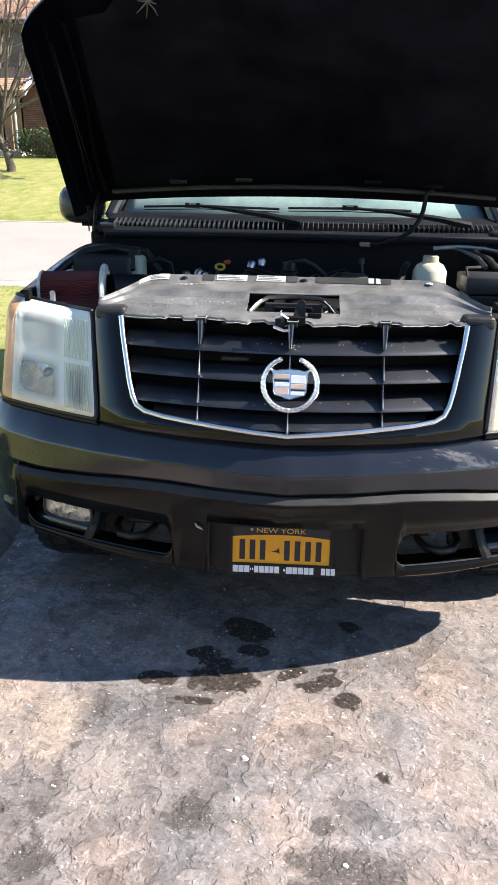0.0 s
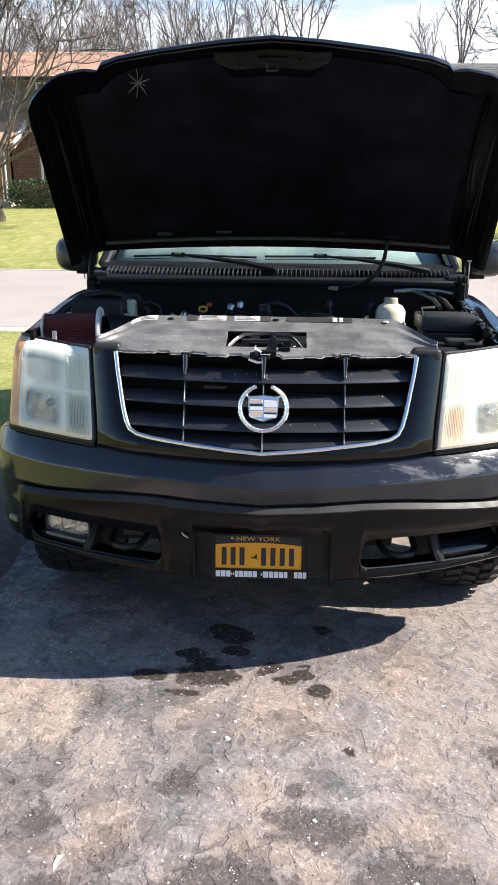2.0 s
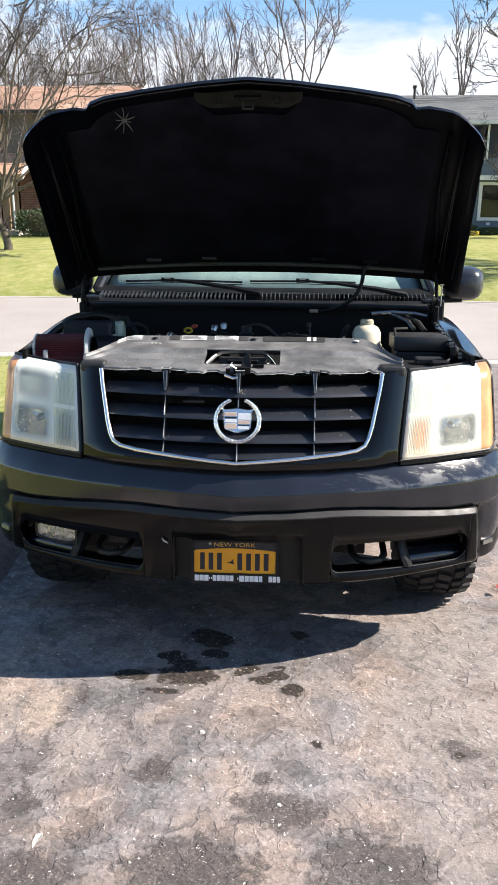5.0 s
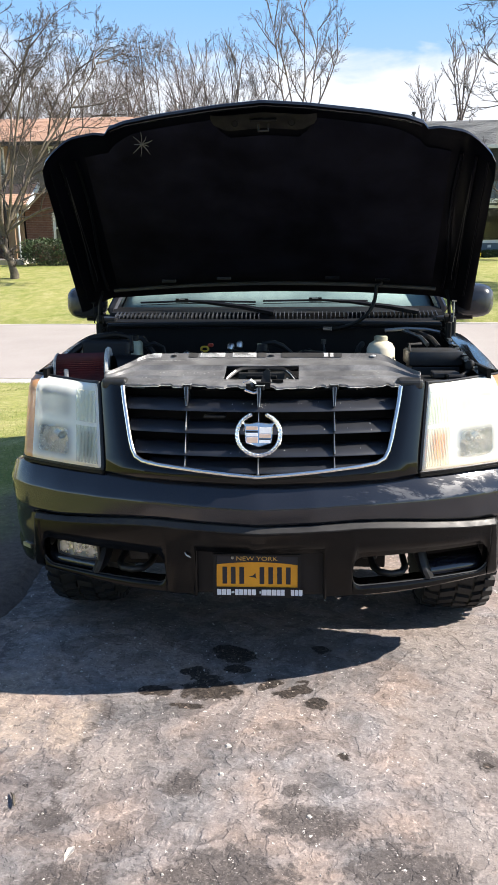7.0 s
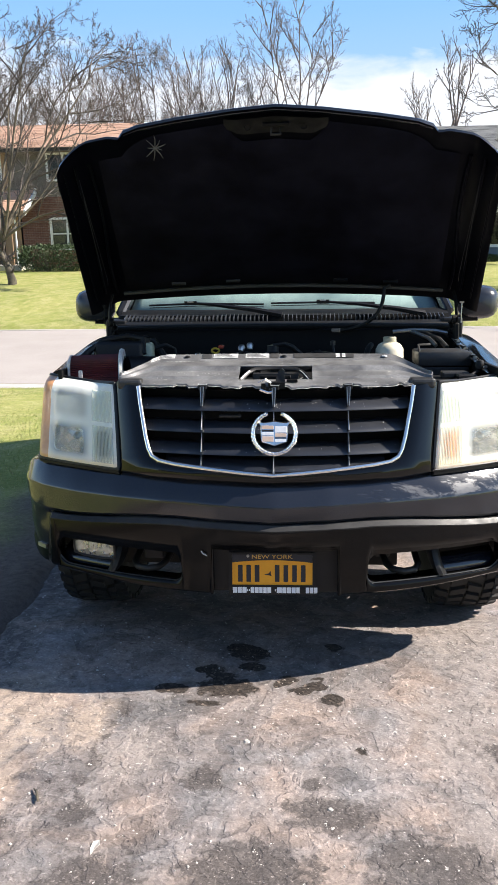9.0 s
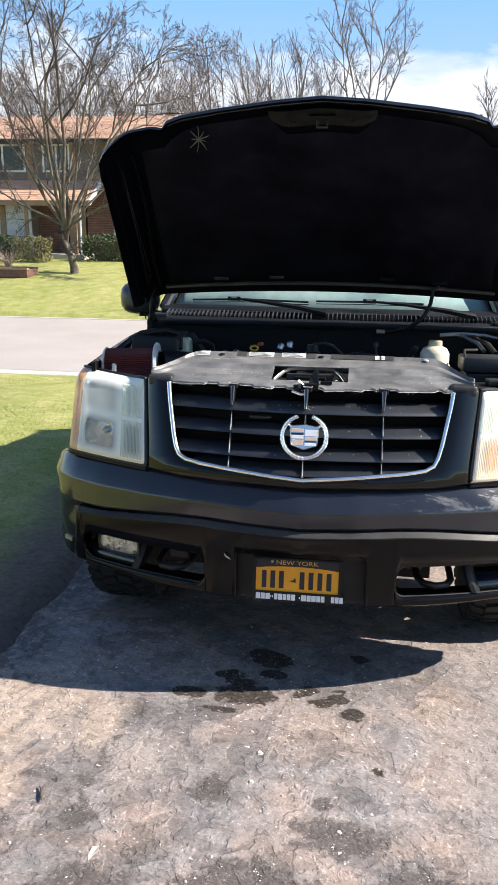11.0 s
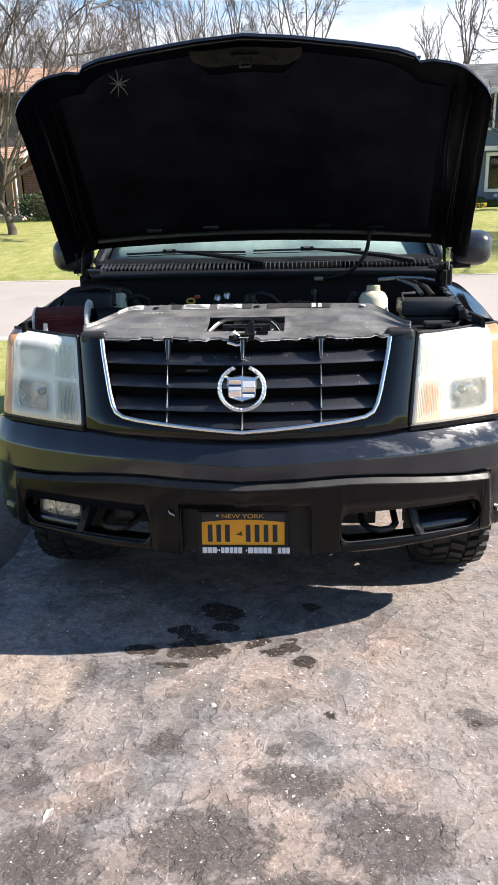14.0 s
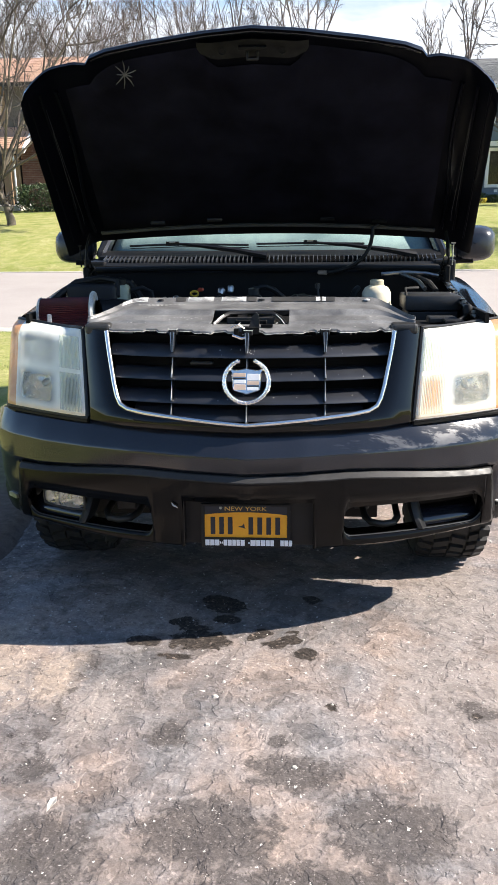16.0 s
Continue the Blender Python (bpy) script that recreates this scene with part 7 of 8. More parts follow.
# ---- fenders, body, cabin ----
def build_body():
    for s in (-1, 1):
        f = empty("front_fender")
        f.parent = car
        # outer skin: rows run back along the car, columns from the inner flange over the shoulder and down the side
        rows = []
        for y in np.linspace(0.46, 1.86, 29):
            k = smoothstep(0.3, 0.75, y)
            top = 1.135 + 0.095 * smoothstep(0.3, 1.4, y)
            xo = 0.968 + 0.022 * k
            col = [(s * 0.868, y, top - 0.04), (s * 0.868, y, top + 0.004), (s * 0.885, y, top + 0.010), (s * (xo - 0.045), y, top + 0.002), (s * (xo - 0.015), y, top - 0.03), (s * xo, y, top - 0.10), (s * (xo + 0.012), y, 0.95), (s * (xo + 0.012), y, 0.84)]
            dz = math.sqrt(max(0.0, 0.460 ** 2 - (y - 0.91) ** 2)) if abs(y - 0.91) < 0.460 else 0.0
            low = max(0.42, 0.40 + dz) if dz else 0.42
            col += [(s * (xo + 0.012), y, min(0.83, max(low, 0.62))), (s * (xo + 0.005), y, min(0.82, low))]
            rows.append(col)
        part("skin", grid(rows, flip=s < 0), M_PAINT, f, smooth=True, sharp=35)
        part("flange", joined(*[rbx for rbx in (grid([[(s * 0.84, y, 1.130 + 0.095 * smoothstep(0.3, 1.4, y)), (s * 0.868, y, 1.134 + 0.095 * smoothstep(0.3, 1.4, y))] for y in np.linspace(0.42, 1.36, 12)], flip=s > 0),)]), M_PAINT, f, "painted flange with bolts")
        for y in (0.52, 0.72, 0.92, 1.10):
            # silver strip paints a sunlit stretch of the flange
            part("flange_glint", rbox(*sorted((s * 0.848, s * 0.866)), y + 0.04, y + 0.13, 1.1335 + 0.095 * smoothstep(0.3, 1.4, y + 0.08), 1.1375 + 0.095 * smoothstep(0.3, 1.4, y + 0.08), 0.001, 1), M_SILVER, f)
            part("bolt", moved(lathe([(0, 0.010), (0.008, 0.010), (0.009, 0.004)], 6, "z"), pose(s * 0.855, y, 1.134 + 0.095 * smoothstep(0.3, 1.4, y))), M_SILVER, f)
        part("arch_liner", grid([[(s * x, 0.92 - 0.475 * math.cos(a), 0.40 + 0.475 * math.sin(a)) for x in (0.70, 0.98)] for a in np.linspace(0, math.pi, 13)]), M_ENGINE, f)
        part("hood_bumper", moved(lathe([(0, 0.018), (0.02, 0.020), (0.035, 0.014), (0.04, 0.002)], 12, "z"), pose(s * 0.84, 0.56, 1.135)), M_RUBBER, f, smooth=True)
        # hinge of the hood, with its gas strut stub
        h = empty("hood_hinge")
        h.parent = car
        part("plate", rbox(*sorted((s * 0.845, s * 0.872)), 1.16, 1.30, 1.22, 1.30, 0.006, 1), M_ENGINE, h)
        part("arm", tube([(s * 0.86, 1.22, 1.26), (s * 0.862, 1.19, 1.33), (s * 0.862, 1.22, 1.40), (s * 0.86, 1.28, 1.45)], 0.010, 8, flat=0.6), M_ENGINE, h, smooth=True)
        part("link", tube([(s * 0.85, 1.24, 1.26), (s * 0.84, 1.20, 1.30), (s * 0.85, 1.17, 1.335)], 0.009, 8), M_ENGINE, h, smooth=True)
        part("roller", moved(lathe([(-0.008, 0.004), (-0.008, 0.020), (0.008, 0.020), (0.008, 0.004)], 14, "x"), pose(s * 0.845, 1.17, 1.315)), M_ENGINE, h, smooth=True)
        part("spring", tube([(s * 0.835 + 0.014 * math.cos(a), 1.18 + 0.014 * math.sin(a), 1.24 + 0.007 * a) for a in np.linspace(0, 9, 30)], 0.004, 5), M_ENGINE, h)
        part("pin", tube([(s * 0.875, 1.15, 1.30), (s * 0.876, 1.15, 1.40)], 0.003, 6), M_SILVER if s > 0 else M_ENGINE, h)
        part("pin_head", tube([(s * 0.866, 1.15, 1.40), (s * 0.886, 1.15, 1.399)], 0.0035, 6), M_SILVER if s > 0 else M_ENGINE, h)

    # cowl panel below the windscreen
    cowl = empty("cowl")
    cowl.parent = car
    rows = []
    for x in np.linspace(-0.90, 0.90, 31):
        b = 0.10 * (x / 0.9) ** 2
        rows.append([(x, 1.34 + b, 1.265), (x, 1.36 + b, 1.292), (x, 1.42 + b, 1.306), (x, 1.424 + b, 1.284), (x, 1.500 + b, 1.298), (x, 1.505 + b, 1.334), (x, 1.56 + b, 1.347), (x, 1.62 + b, 1.362)])
    part("panel", grid(rows, flip=True), M_ENGINE, cowl, smooth=True, sharp=30)
    for k in range(78):
        x = -0.86 + 1.72 * k / 77
        if abs(x + 0.03) < 0.035:
            continue
        b = 0.10 * (x / 0.9) ** 2
        part("slat", ([(x - 0.0026, 1.425 + b, 1.284), (x + 0.0026, 1.425 + b, 1.284), (x + 0.0042, 1.50 + b, 1.298), (x - 0.001, 1.50 + b, 1.298), (x - 0.0016, 1.425 + b, 1.321), (x + 0.0016, 1.425 + b, 1.321), (x + 0.0032, 1.50 + b, 1.341), (x + 0.0001, 1.50 + b, 1.341)], [(0, 4, 5, 1), (1, 5, 6, 2), (2, 6, 7, 3), (3, 7, 4, 0), (4, 7, 6, 5)]), M_SLAT, cowl)

    # windscreen and dash
    def screen(x, f, out=0.0):
        return (x * (1 - 0.16 * f), 1.61 + 0.10 * (x / 0.8) ** 2 + 0.62 * f - out * 0.6, 1.362 + 0.56 * f + out * 0.8)

    ws = part("windscreen", grid([[screen(x, f) for f in np.linspace(0, 1, 7)] for x in np.linspace(-0.89, 0.89, 17)], flip=True), M_GLASS, car, "tinted windscreen", smooth=True)
    ws.visible_shadow = False
    part("dash_top", grid([[(x, 1.63 + 0.10 * (x / 0.8) ** 2, 1.335), (x, 1.85, 1.35 - 0.02 * (x / 0.8) ** 2), (x, 2.10, 1.34), (x, 2.22, 1.20)] for x in np.linspace(-0.80, 0.80, 13)]), M_PLASTIC, car, smooth=True)
    # pale sheet added behind the glass so that the windscreen looks bright
    shade = part("windscreen_backing", grid([[screen(x, f, -0.05) for f in np.linspace(0.01, 0.9, 6)] for x in np.linspace(-0.885, 0.885, 33)]), M_PALEBACK, car, "pale sheet added behind the windscreen to brighten it", smooth=True)
    thicken(shade, 0.006)
    # wipers
    for P, blade in ((((-0.36, 1.52, 1.345), (-0.24, 1.54, 1.372), (0.10, 1.53, 1.356)), ((-0.74, 1.645, 1.385), (-0.46, 1.61, 1.394), (-0.10, 1.585, 1.387))), (((0.78, 1.50, 1.322), (0.55, 1.525, 1.372), (0.22, 1.56, 1.395)), ((-0.06, 1.60, 1.392), (0.20, 1.59, 1.395), (0.50, 1.60, 1.390)))):
        w = empty("wiper")
        w.parent = car
        if P[0][0] < 0:
            arm = [(0.0, 1.49, 1.335), (-0.16, 1.51, 1.366), (-0.40, 1.56, 1.394), (-0.50, 1.575, 1.400)]
        else:
            arm = [(0.76, 1.53, 1.335), (0.62, 1.52, 1.362), (0.40, 1.54, 1.390), (0.22, 1.565, 1.402)]
        part("arm", tube(arm, [0.017, 0.014, 0.009, 0.006], 6), M_PLASTIC, w, smooth=True)
        part("blade", joined(tube([(x, y - 0.012, z + 0.004) for x, y, z in blade], 0.0055, 5), tube([(x, y - 0.004, z - 0.010) for x, y, z in blade], 0.003, 4)), M_PLASTIC, w)
        part("pivot", moved(rboxed(0.034, 0.012, 0.011), pose(*arm[-1])), M_PLASTIC, w)
        part("clip", moved(rboxed(0.016, 0.004, 0.003), pose(arm[-1][0], arm[-1][1] - 0.013, arm[-1][2] + 0.007)), M_SILVER, w)

    # cabin shell
    cab = empty("cabin")
    cab.parent = car
    rows = []
    for y, top, half in ((2.20, 1.925, 0.68), (2.5, 1.955, 0.70), (3.3, 1.965, 0.70), (4.2, 1.95, 0.69), (4.75, 1.90, 0.67)):
        rows.append([(-half - 0.03, y, top - 0.06), (-half, y, top - 0.02), (-half * 0.6, y, top), (0, y, top + 0.008), (half * 0.6, y, top), (half, y, top - 0.02), (half + 0.03, y, top - 0.06)])
    roof = part("roof", grid(rows), M_PAINT, cab, smooth=True)
    thicken(roof, 0.03)
    for s in (-1, 1):
        part("a_pillar", tube([(s * 0.915, 1.70, 1.34), (s * 0.82, 1.98, 1.64), (s * 0.735, 2.26, 1.90)], 0.032, 8), M_PAINT, cab, smooth=True)
        sail = part("door_sail", ([(s * 0.905, 1.60, 1.22), (s * 0.905, 2.42, 1.22), (s * 0.735, 2.30, 1.90), (s * 0.80, 2.06, 1.70), (s * 0.912, 1.66, 1.36)], [(0, 1, 2, 3, 4)]), M_PLASTIC, cab)
        thicken(sail, 0.02, 0.0)
        part("cowl_end", rbox(*sorted((s * 0.84, s * 0.95)), 1.46, 1.74, 1.20, 1.315, 0.01, 2), M_PLASTIC, cab)
        for y in (2.95, 3.95, 4.78):
            part("pillar", tube([(s * 0.90, y, 1.22), (s * 0.72, y, 1.90)], 0.045, 8), M_PAINT, cab, smooth=True)
        pane = part("side_glass", grid([[(s * 0.885, y, 1.25), (s * 0.72, max(y, 2.25), 1.89)] for y in np.linspace(1.75, 4.78, 8)], flip=s > 0), M_SIDEGLASS, cab)
        for y0, y1 in ((1.87, 2.93), (2.94, 3.92), (3.93, 5.03)):
            rows = [[(s * x, y, z) for x, z in ((0.905, 1.235), (0.955, 1.16), (0.995, 1.0), (1.0, 0.8), (0.985, 0.6), (0.95, 0.42))] for y in np.linspace(y0, y1, 5)]
            if y0 > 3.9:
                rows = [[(x, y, max(z, 0.40 + math.sqrt(max(0, 0.47 ** 2 - (y - 3.85) ** 2))) if z < 0.9 else z) for x, y, z in r] for r in [[(s * x, y, z) for x, z in ((0.905, 1.235), (0.955, 1.16), (0.995, 1.0), (1.0, 0.92), (0.985, 0.6), (0.95, 0.42))] for y in np.linspace(y0, y1, 12)]]
            d = part("door" if y0 < 3.9 else "rear_quarter", grid(rows, flip=s < 0), M_PAINT, cab, smooth=True)
            thicken(d, 0.02)
            if y0 < 3.9:
                part("handle", rbox(*sorted((s * 0.985, s * 1.01)), y1 - 0.22, y1 - 0.06, 1.02, 1.05, 0.008, 1), M_PAINT, d)
    part("tailgate", grid([[(x, 5.03, 0.45), (x, 5.05, 1.2), (x * 0.8, 4.78, 1.90)] for x in np.linspace(-0.93, 0.93, 7)]), M_PAINT, cab)
    part("underbody", rbox(-0.80, 0.80, 1.40, 4.95, 0.40, 0.60, 0.03, 1), M_ENGINE, car)
    part("cross_member", rbox(-0.62, 0.62, 0.75, 1.0, 0.34, 0.46, 0.03, 2), M_ENGINE, car)
    part("seat_row", rbox(-0.62, 0.62, 2.7, 2.85, 0.8, 1.6, 0.06, 2), M_ENGINE, cab)
    part("cabin_floor", box(-0.88, 0.88, 1.45, 4.95, 0.60, 0.66), M_ENGINE, cab)

    # door mirrors
    for s in (-1, 1):
        m = empty("door_mirror", pose(s * 1.135, 1.96, 1.385, 0, 0, -s * 6))
        m.parent = car
        rows = []
        for k in range(13):
            a = math.pi * k / 12
            r = []
            for j in range(24):
                t = 2 * math.pi * j / 24
                c, q = math.cos(t), math.sin(t)
                m_ = (abs(c) ** 3 + abs(q) ** 3) ** (1 / 3)
                size = 0.02 + 0.98 * math.sin(min(a, math.pi / 2)) ** 0.5
                depth = 0.06 - 0.14 * math.cos(min(a, math.pi / 2)) if a < math.pi / 2 else 0.06 + 0.02 * (a - math.pi / 2)
                f = size if a < math.pi / 2 else 1.0 - 0.15 * (a - math.pi / 2)
                r.append((0.118 * c / m_ * f, depth, 0.098 * q / m_ * f))
            rows.append(r)
        part("housing", grid(rows, close=True), M_MIRROR, m, "dark satin mirror shell", smooth=True, sharp=60)
        part("glass", rbox(-0.10, 0.10, 0.083, 0.088, -0.08, 0.08, 0.002, 1), M_CHROME, m)
        part("arm", tube([(0.0, 0.0, -0.085), (-s * 0.10, 0.02, -0.092), (-s * 0.24, 0.03, -0.10)], [0.022, 0.020, 0.024], 8), M_PLASTIC, m, smooth=True)


def rboxed(sx, sy, sz):
    return box(-sx, sx, -sy, sy, -sz, sz)


# ---- hood, propped open ----
HN = Vector((0, -0.578, -0.816))
FRONT = [(0.0, 0.376), (0.17, 0.390), (0.39, 0.420), (0.54, 0.446), (0.606, 0.470), (0.627, 0.494), (0.647, 0.491), (0.68, 0.488), (0.77, 0.508), (0.84, 0.530), (0.878, 0.553), (0.898, 0.585), (0.908, 0.645)]


def hood_point(u, v, off=0.0):
    """u across (-1 to 1), v from the rear edge (0) to the front (1); off towards the underside's face."""
    y0 = 1.365 + 0.06 * u * u
    x1 = 0.908 * u
    y1 = lerp(FRONT, abs(x1))
    y = y0 + (y1 - y0) * v
    x = u * (1.000 + (0.908 - 1.000) * v)
    z = 2.09 - 0.709 * (y - 0.46)
    lip = 0.075 * smoothstep(0.84, 1.0, abs(u)) + 0.012 * smoothstep(0.93, 1.0, v)
    p = Vector((x, y, z)) + HN * (lip + off)
    return p


def build_hood():
    hood = empty("hood")
    hood.parent = car
    hood["label"] = "open black hood with dark felt lining"
    us = sorted({-1, -0.985, -0.96, -0.93, -0.90, -0.87, -0.84, -0.8, *np.round(np.linspace(-0.74, 0.74, 41), 4), -0.667, -0.690, -0.713, 0.667, 0.690, 0.713, 0.8, 0.84, 0.87, 0.90, 0.93, 0.96, 0.985, 1})
    vs = [0, 0.01, 0.03, 0.06, *np.round(np.linspace(0.1, 0.9, 13), 3), 0.93, 0.96, 0.985, 1]
    inner = grid([[hood_point(u, v) for v in vs] for u in us], flip=True)
    outer = grid([[hood_point(u, v, -0.012 - 0.035 * (1 - abs(u) ** 4) * min(1, 8 * (1 - v)) * min(1, 10 * v + 0.1)) for v in vs] for u in us])
    w, n = len(vs), len(us)
    rim = []
    o = n * w
    loop = [j for j in range(w)] + [i * w + w - 1 for i in range(1, n)] + [(n - 1) * w + j for j in range(w - 2, -1, -1)] + [i * w for i in range(n - 2, 0, -1)]
    for a, b in zip(loop, loop[1:] + loop[:1]):
        rim.append((a, b, b + o, a + o))
    part("inner_frame", inner, M_HOODIN, hood, "black painted inner frame", smooth=True, sharp=40)
    pts, faces = joined(inner, outer)
    part("outer_panel", (pts, faces[len(inner[1]):] + rim), M_PAINT, hood, "glossy black outer panel", smooth=True, sharp=40)

    # felt lining with a raised border
    def felt(u, v, off):
        half = 0.80
        return hood_point(u * half, 0.085 + 0.865 * v - 0.055 * smoothstep(0.62, 1.0, abs(u)) * v - 0.085 * v * (1 - smoothstep(0.20, 0.27, abs(u))), off)

    U, V = np.linspace(-1, 1, 45), np.linspace(0, 1, 21)
    e = lambda u, v: min(1, min(1 - abs(u), 0.02) / 0.02) * min(1, min(v, 1 - v) / 0.03 if min(v, 1 - v) < 0.03 else 1)
    part("lining", grid([[felt(u, v, 0.004 + 0.014 * e(u, v) + 0.004 * noise.noise((u * 4, v * 4, 0)) + 0.010 * math.exp(-((abs(u) - 0.55) / 0.2) ** 2 - ((v - 0.55) / 0.3) ** 2)) for v in V] for u in U], flip=True), M_FELT, hood, "matt black felt lining", smooth=True, sharp=50)
    # pressed ribs of the frame along each side
    for s in (-1, 1):
        part("frame_rib", tube([hood_point(s * 0.905, v, 0.004 + 0.008 * math.sin(v * 9)) for v in np.linspace(0.12, 0.93, 16)], 0.006, 6), M_HOODIN, hood, smooth=True)
        part("frame_rib", tube([hood_point(s * (0.845 + 0.012 * math.sin(v * 7)), v, 0.006) for v in np.linspace(0.08, 0.90, 16)], 0.009, 6), M_HOODIN, hood, smooth=True)
        part("frame_rib", tube([hood_point(s * 0.955, v, 0.002) for v in np.linspace(0.10, 0.95, 14)], 0.004, 6), M_HOODIN, hood, smooth=True)
        seal = tube([hood_point(s * 0.90, v, 0.012) for v in np.linspace(0.25, 0.86, 14)] + [hood_point(s * 0.885, 0.22, 0.012), hood_point(s * 0.888, 0.17, 0.012)], 0.0013, 5)
        part("edge_seal", seal, M_DUSTY, hood, "grey seal line")
    part("leading_edge", tube([hood_point(u, 0.987, -0.012) for u in np.linspace(-0.66, 0.66, 41)], 0.013, 10), M_PAINT, hood, "rounded gloss black front lip", smooth=True, sharp=80)
    part("rear_rib", tube([hood_point(u, 0.065, 0.006) for u in np.linspace(-0.82, 0.82, 21)], 0.010, 6), M_DUSTY, hood, smooth=True)
    # lining clips
    for u in (-0.52, -0.24, 0.30, 0.55):
        part("lining_clip", moved(rboxed(0.035, 0.006, 0.008), Matrix.Translation(hood_point(u, 0.125, 0.02)) @ pose(0, 0, 0, -35)), M_DUSTY if u < 0 else M_PLASTIC, hood)
    # latch plate at the front centre, scuffed
    rows = []
    for x in np.linspace(-0.20, 0.20, 17):
        t = 0.012 * smoothstep(0.20, 0.16, abs(x))
        rows.append([hood_point(x / 0.908, v, 0.006 + t) for v in (0.905 + 0.025 * smoothstep(0.13, 0.2, abs(x)), 0.93, 0.955, 0.975)])
    plate = part("latch_plate", grid(rows, flip=True), M_WORNBLACK, hood, "scuffed black striker plate", smooth=True)
    for x in (-0.108, 0.106):
        q = hood_point(x / 0.908, 0.94, 0.024)
        part("plate_hole", moved(lathe([(0, 0.0005), (0, 0.011), (-0.004, 0.013)], 14, "y"), Matrix.Translation(q) @ pose(0, 0, 0, 35)), M_ENGINE, plate)
    q = hood_point(0.0, 0.945, 0.026)
    part("striker_slot", moved(rboxed(0.05, 0.004, 0.009), Matrix.Translation(q) @ pose(0, 0, 0, -55)), M_ENGINE, plate)
    part("striker", tube([hood_point(-0.02, 0.925, 0.02), hood_point(-0.02, 0.92, 0.05), hood_point(0.02, 0.92, 0.05), hood_point(0.02, 0.925, 0.02)], 0.005, 6), M_DARKMETAL, plate)
    # star-shaped scratch in the lining
    rng = np.random.RandomState(2)
    u0, v0 = -0.528, 0.905
    rays = []
    for k, (a, r) in enumerate(((10, 0.045), (48, 0.035), (85, 0.055), (128, 0.045), (170, 0.030), (215, 0.048), (255, 0.050), (300, 0.052), (335, 0.03))):
        c, q = math.cos(radians(a)) * r, math.sin(radians(a)) * r
        rays.append(tube([hood_point(u0, v0, 0.021), hood_point(u0 + c * 0.6 / 0.9 + 0.003, v0 + q * 0.55 / 0.85, 0.022), hood_point(u0 + c / 0.9, v0 + q / 0.85, 0.021)], [0.0028, 0.0022, 0.0010], 4))
    part("star_scratch", joined(*rays), M_SCUFF, hood, "pale star-shaped scratch")
    # washer hose from the hood to the firewall
    part("washer_hose", tube([hood_point(0.55, 0.10, 0.02), *[(0.515 - 0.235 * (1 - math.cos(k * math.pi / 20)) ** 1.15, 1.27 - 0.05 * math.sin(k * math.pi / 10) ** 2 + 0.02 * k / 10, 1.47 - 0.208 * math.sin(k * math.pi / 20)) for k in range(11)]], 0.0095, 8), M_RUBBER, hood, "black washer hose", smooth=True, sharp=80)
    part("hose_joint", tube([(0.30, 1.28, 1.262), (0.26, 1.30, 1.262)], 0.010, 8), M_DRY, hood)


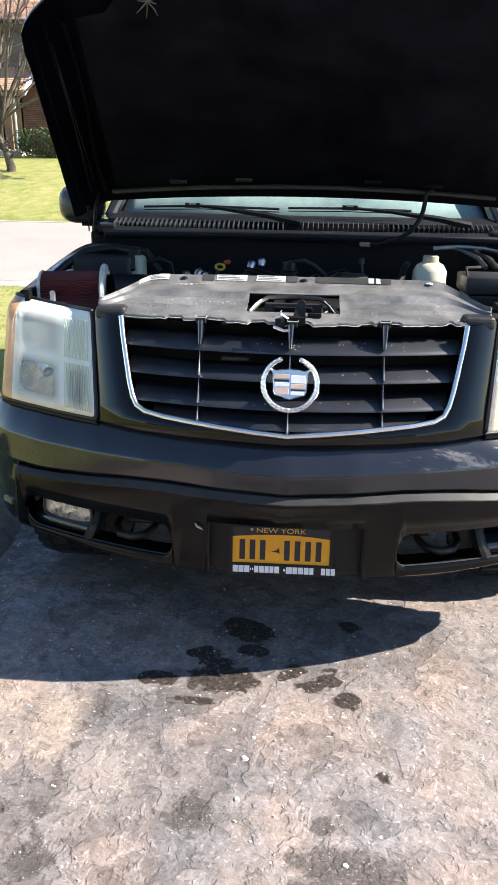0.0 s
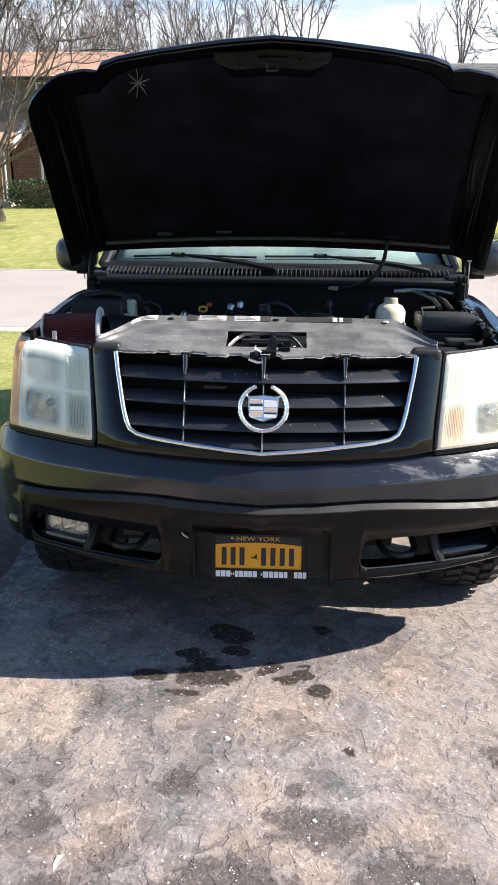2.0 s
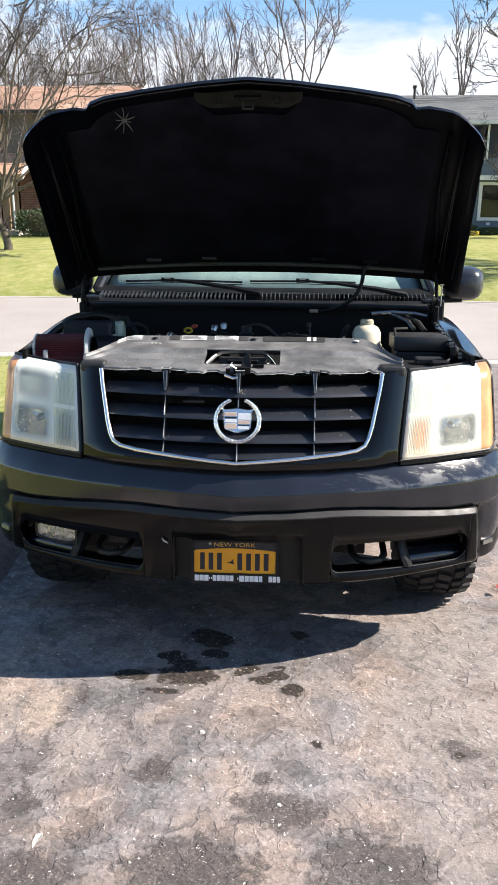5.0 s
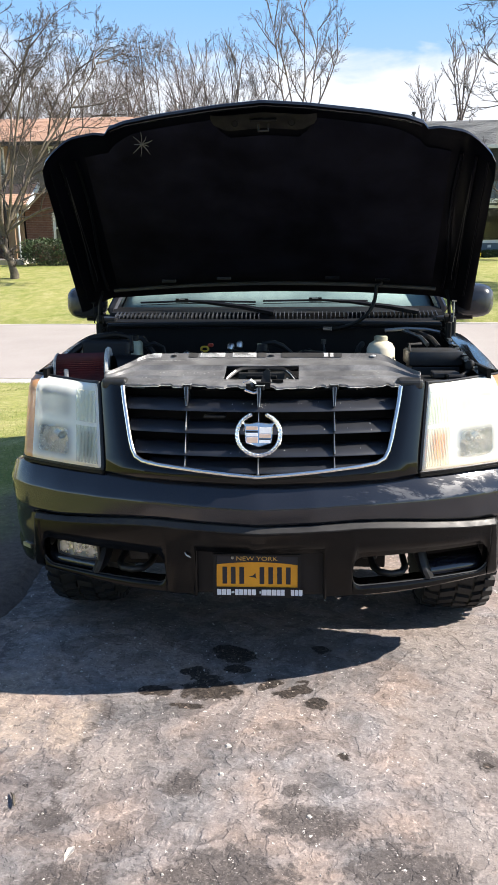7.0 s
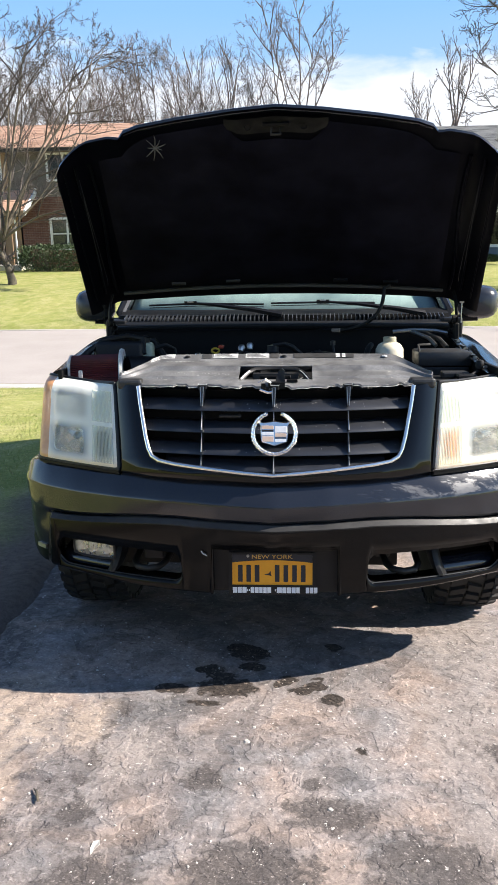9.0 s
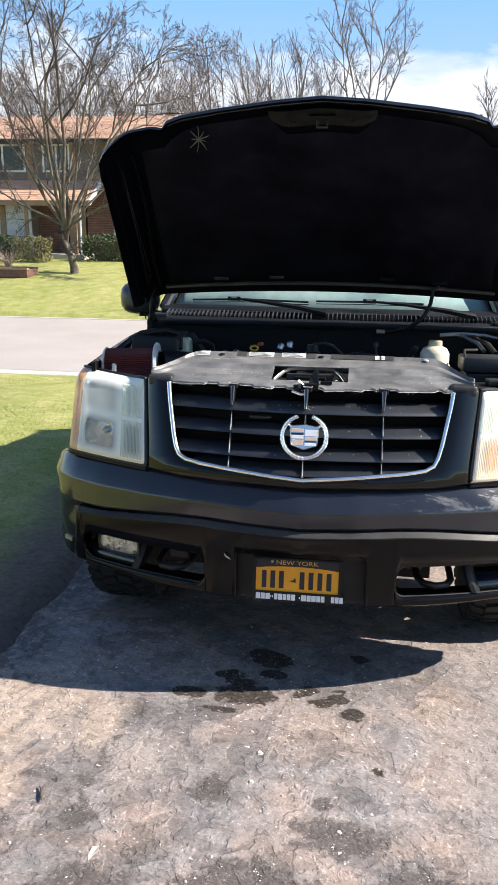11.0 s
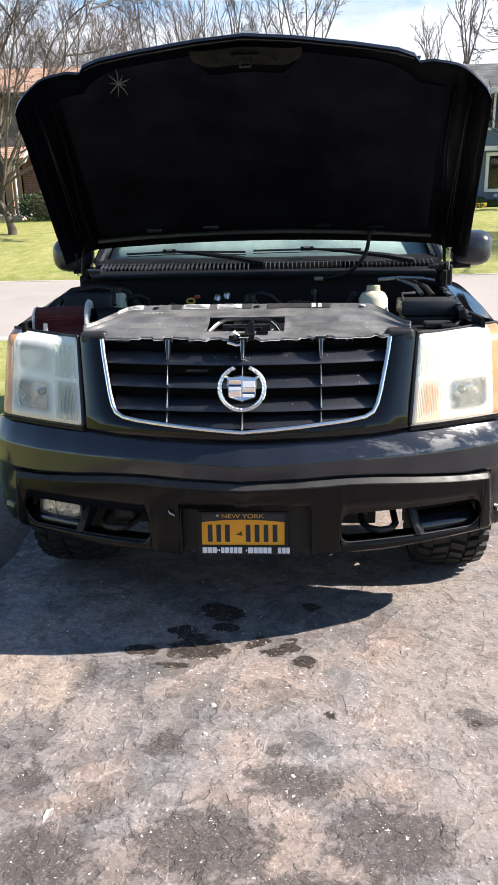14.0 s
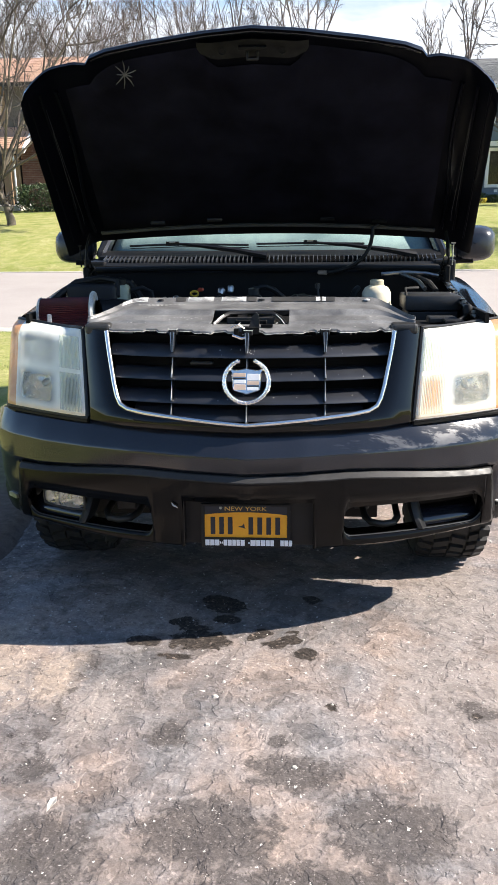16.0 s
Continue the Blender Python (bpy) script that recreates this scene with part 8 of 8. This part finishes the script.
# ---- wheels ----
def build_wheel(x, y):
    w = empty("wheel", pose(x, y, 0.384) @ Matrix.Scale(1.03, 4))
    w.parent = car
    s = 1 if x > 0 else -1
    prof = [(-0.11, 0.22), (-0.138, 0.26), (-0.145, 0.32), (-0.137, 0.365), (-0.12, 0.384), (0.12, 0.384), (0.137, 0.365), (0.145, 0.32), (0.138, 0.26), (0.11, 0.22)]
    tyre = part("tyre", lathe(prof, 48, "x"), M_TYRE, w, smooth=True, sharp=40)
    lugs = []
    n = 36
    for k in range(n):
        for j, (xa, xb, tw) in enumerate(((-0.140, -0.085, 0.5), (-0.078, -0.018, -0.8), (-0.008, 0.05, 0.8), (0.060, 0.095, -0.6), (0.098, 0.142, 0.4))):
            a = 2 * math.pi * (k + 0.5 * (j % 2) + 0.15 * j) / n
            half = 0.36 * 2 * math.pi / n * 0.80
            q = []
            for r in (0.378, 0.4005):
                for xx, sh in ((xa, -tw), (xb, tw)):
                    for da in (-half, half):
                        aa = a + da + sh * 0.028
                        rr = r - (0.012 if abs(xx) > 0.12 else 0)
                        q.append((xx, math.cos(aa) * rr, math.sin(aa) * rr))
            lugs.append((q, [(4, 5, 7, 6), (0, 4, 6, 2), (1, 3, 7, 5), (0, 1, 5, 4), (2, 6, 7, 3)]))
    part("tread", joined(*lugs), M_TYRE, tyre, "chunky all-terrain tread")
    rim = part("rim", lathe([(-0.11, 0.215), (-0.10, 0.222), (0.10 * s, 0.222), (0.112 * s, 0.21), (0.10 * s, 0.20)] if s > 0 else [(0.11, 0.215), (0.10, 0.222), (-0.10, 0.222), (-0.112, 0.21), (-0.10, 0.20)], 36, "x"), M_DARKMETAL, w, smooth=True)
    for k in range(7):
        a = 2 * math.pi * k / 7
        part("spoke", tube([(s * 0.09, 0.04 * math.cos(a), 0.04 * math.sin(a)), (s * 0.10, 0.12 * math.cos(a), 0.12 * math.sin(a)), (s * 0.095, 0.205 * math.cos(a), 0.205 * math.sin(a))], [0.03, 0.024, 0.028], 6), M_DARKMETAL, rim, smooth=True)
    # disc added behind the spokes to stop the sun, one cut-out passes a spot
    shield = []
    for ra, rb in ((0.03, 0.085), (0.085, 0.135), (0.135, 0.205)):
        for k in range(24):
            if ra == 0.085 and k in (14, 15):
                continue
            a0, a1 = 2 * math.pi * k / 24, 2 * math.pi * (k + 1) / 24
            shield.append(([(s * xx, r * math.cos(a), r * math.sin(a)) for xx in (0.0, 0.006) for r, a in ((ra, a0), (rb, a0), (rb, a1), (ra, a1))], [(0, 1, 2, 3), (7, 6, 5, 4), (0, 3, 7, 4), (1, 5, 6, 2)]))
    part("wheel_sun_block", joined(*shield), M_DARKMETAL, w)
    part("hub", moved(lathe([(0.0, 0.06), (0.05, 0.06), (0.06, 0.045), (0.062, 0.001)], 18, "x"), pose(s * 0.05, 0, 0, 0, 0, 0 if s > 0 else 180)), M_DARKMETAL, rim, smooth=True)


def build_small():
    leaf = part("dead_leaf", ([(0.004, -0.034, 0.004), (0.008, -0.008, 0.008), (0.017, 0.010, 0.012), (0.008, 0.030, 0.014), (-0.012, 0.022, 0.010), (-0.012, -0.004, 0.004), (0.0, 0.006, 0.002)], [(0, 1, 6), (1, 2, 6), (2, 3, 6), (3, 4, 6), (4, 5, 6), (5, 0, 6)]), M_LEAF)
    thicken(leaf, 0.001)
    leaf.matrix_basis = TILTED @ pose(-0.453, -0.935, 0.013, 0, 0, -12) @ Matrix.Scale(0.78, 4)
    tagged(leaf, "pale curled dead leaf on the asphalt", "leaf")
    twig = part("twig", tube([(-0.02, 0.03, 0.004), (-0.005, 0.01, 0.006), (0.005, -0.015, 0.004), (0.012, -0.03, 0.006)], [0.002, 0.004, 0.005, 0.002], 6), M_TRUNK)
    twig.matrix_basis = TILTED @ pose(-0.676, -0.727, 0.014)
    tagged(twig, "short brown twig on the asphalt", "twig")
    red = part("red_scrap", ([(-0.02, -0.02, 0.003), (0.022, -0.014, 0.006), (0.016, 0.022, 0.010), (-0.014, 0.018, 0.004)], [(0, 1, 2, 3)]), M_RED)
    thicken(red, 0.001)
    red.matrix_basis = TILTED @ pose(1.18, 0.84, 0.014)
    tagged(red, "small scrap of red plastic on the asphalt", "litter")
    rng = np.random.RandomState(6)
    shapes = []
    spots = [(0.181, -0.748, 0.011), (-0.086, -0.567, 0.012), (-0.079, -0.415, 0.011), (-0.06, -0.33, 0.009), (-0.12, -0.30, 0.007)]
    spots += [(rng.uniform(-1.2, 1.2), rng.uniform(-1.5, 1.2), 0.002 + 0.004 * rng.rand() ** 2) for _ in range(420)]
    for x, y, r in spots:
        n = 6
        base = [(x + r * rng.uniform(0.7, 1.3) * math.cos(6.283 * k / n), y + r * rng.uniform(0.7, 1.3) * math.sin(6.283 * k / n)) for k in range(n)]
        pts = [(a, b, -0.002) for a, b in base] + [(x + (a - x) * 0.6, y + (b - y) * 0.6, r * 0.35) for a, b in base]
        shapes.append((pts, [(k, (k + 1) % n, n + (k + 1) % n, n + k) for k in range(n)] + [tuple(range(n, 2 * n))]))
    grit = part("grit", joined(*shapes), M_CONCRETE)
    grit.matrix_basis = TILTED @ pose(0, 0, 0.013)
    tagged(grit, "pale stone chips bedded in the worn asphalt", "gravel", kind="stuff")


build_bumper()
build_plate()
build_grille()
build_headlight(-1)
build_headlight(1)
build_cover()
build_bay()
build_body()
build_hood()
for wx, wy in ((-0.846, 0.925), (0.846, 0.925), (-0.89, 3.85), (0.89, 3.85)):
    build_wheel(wx, wy)
build_small()
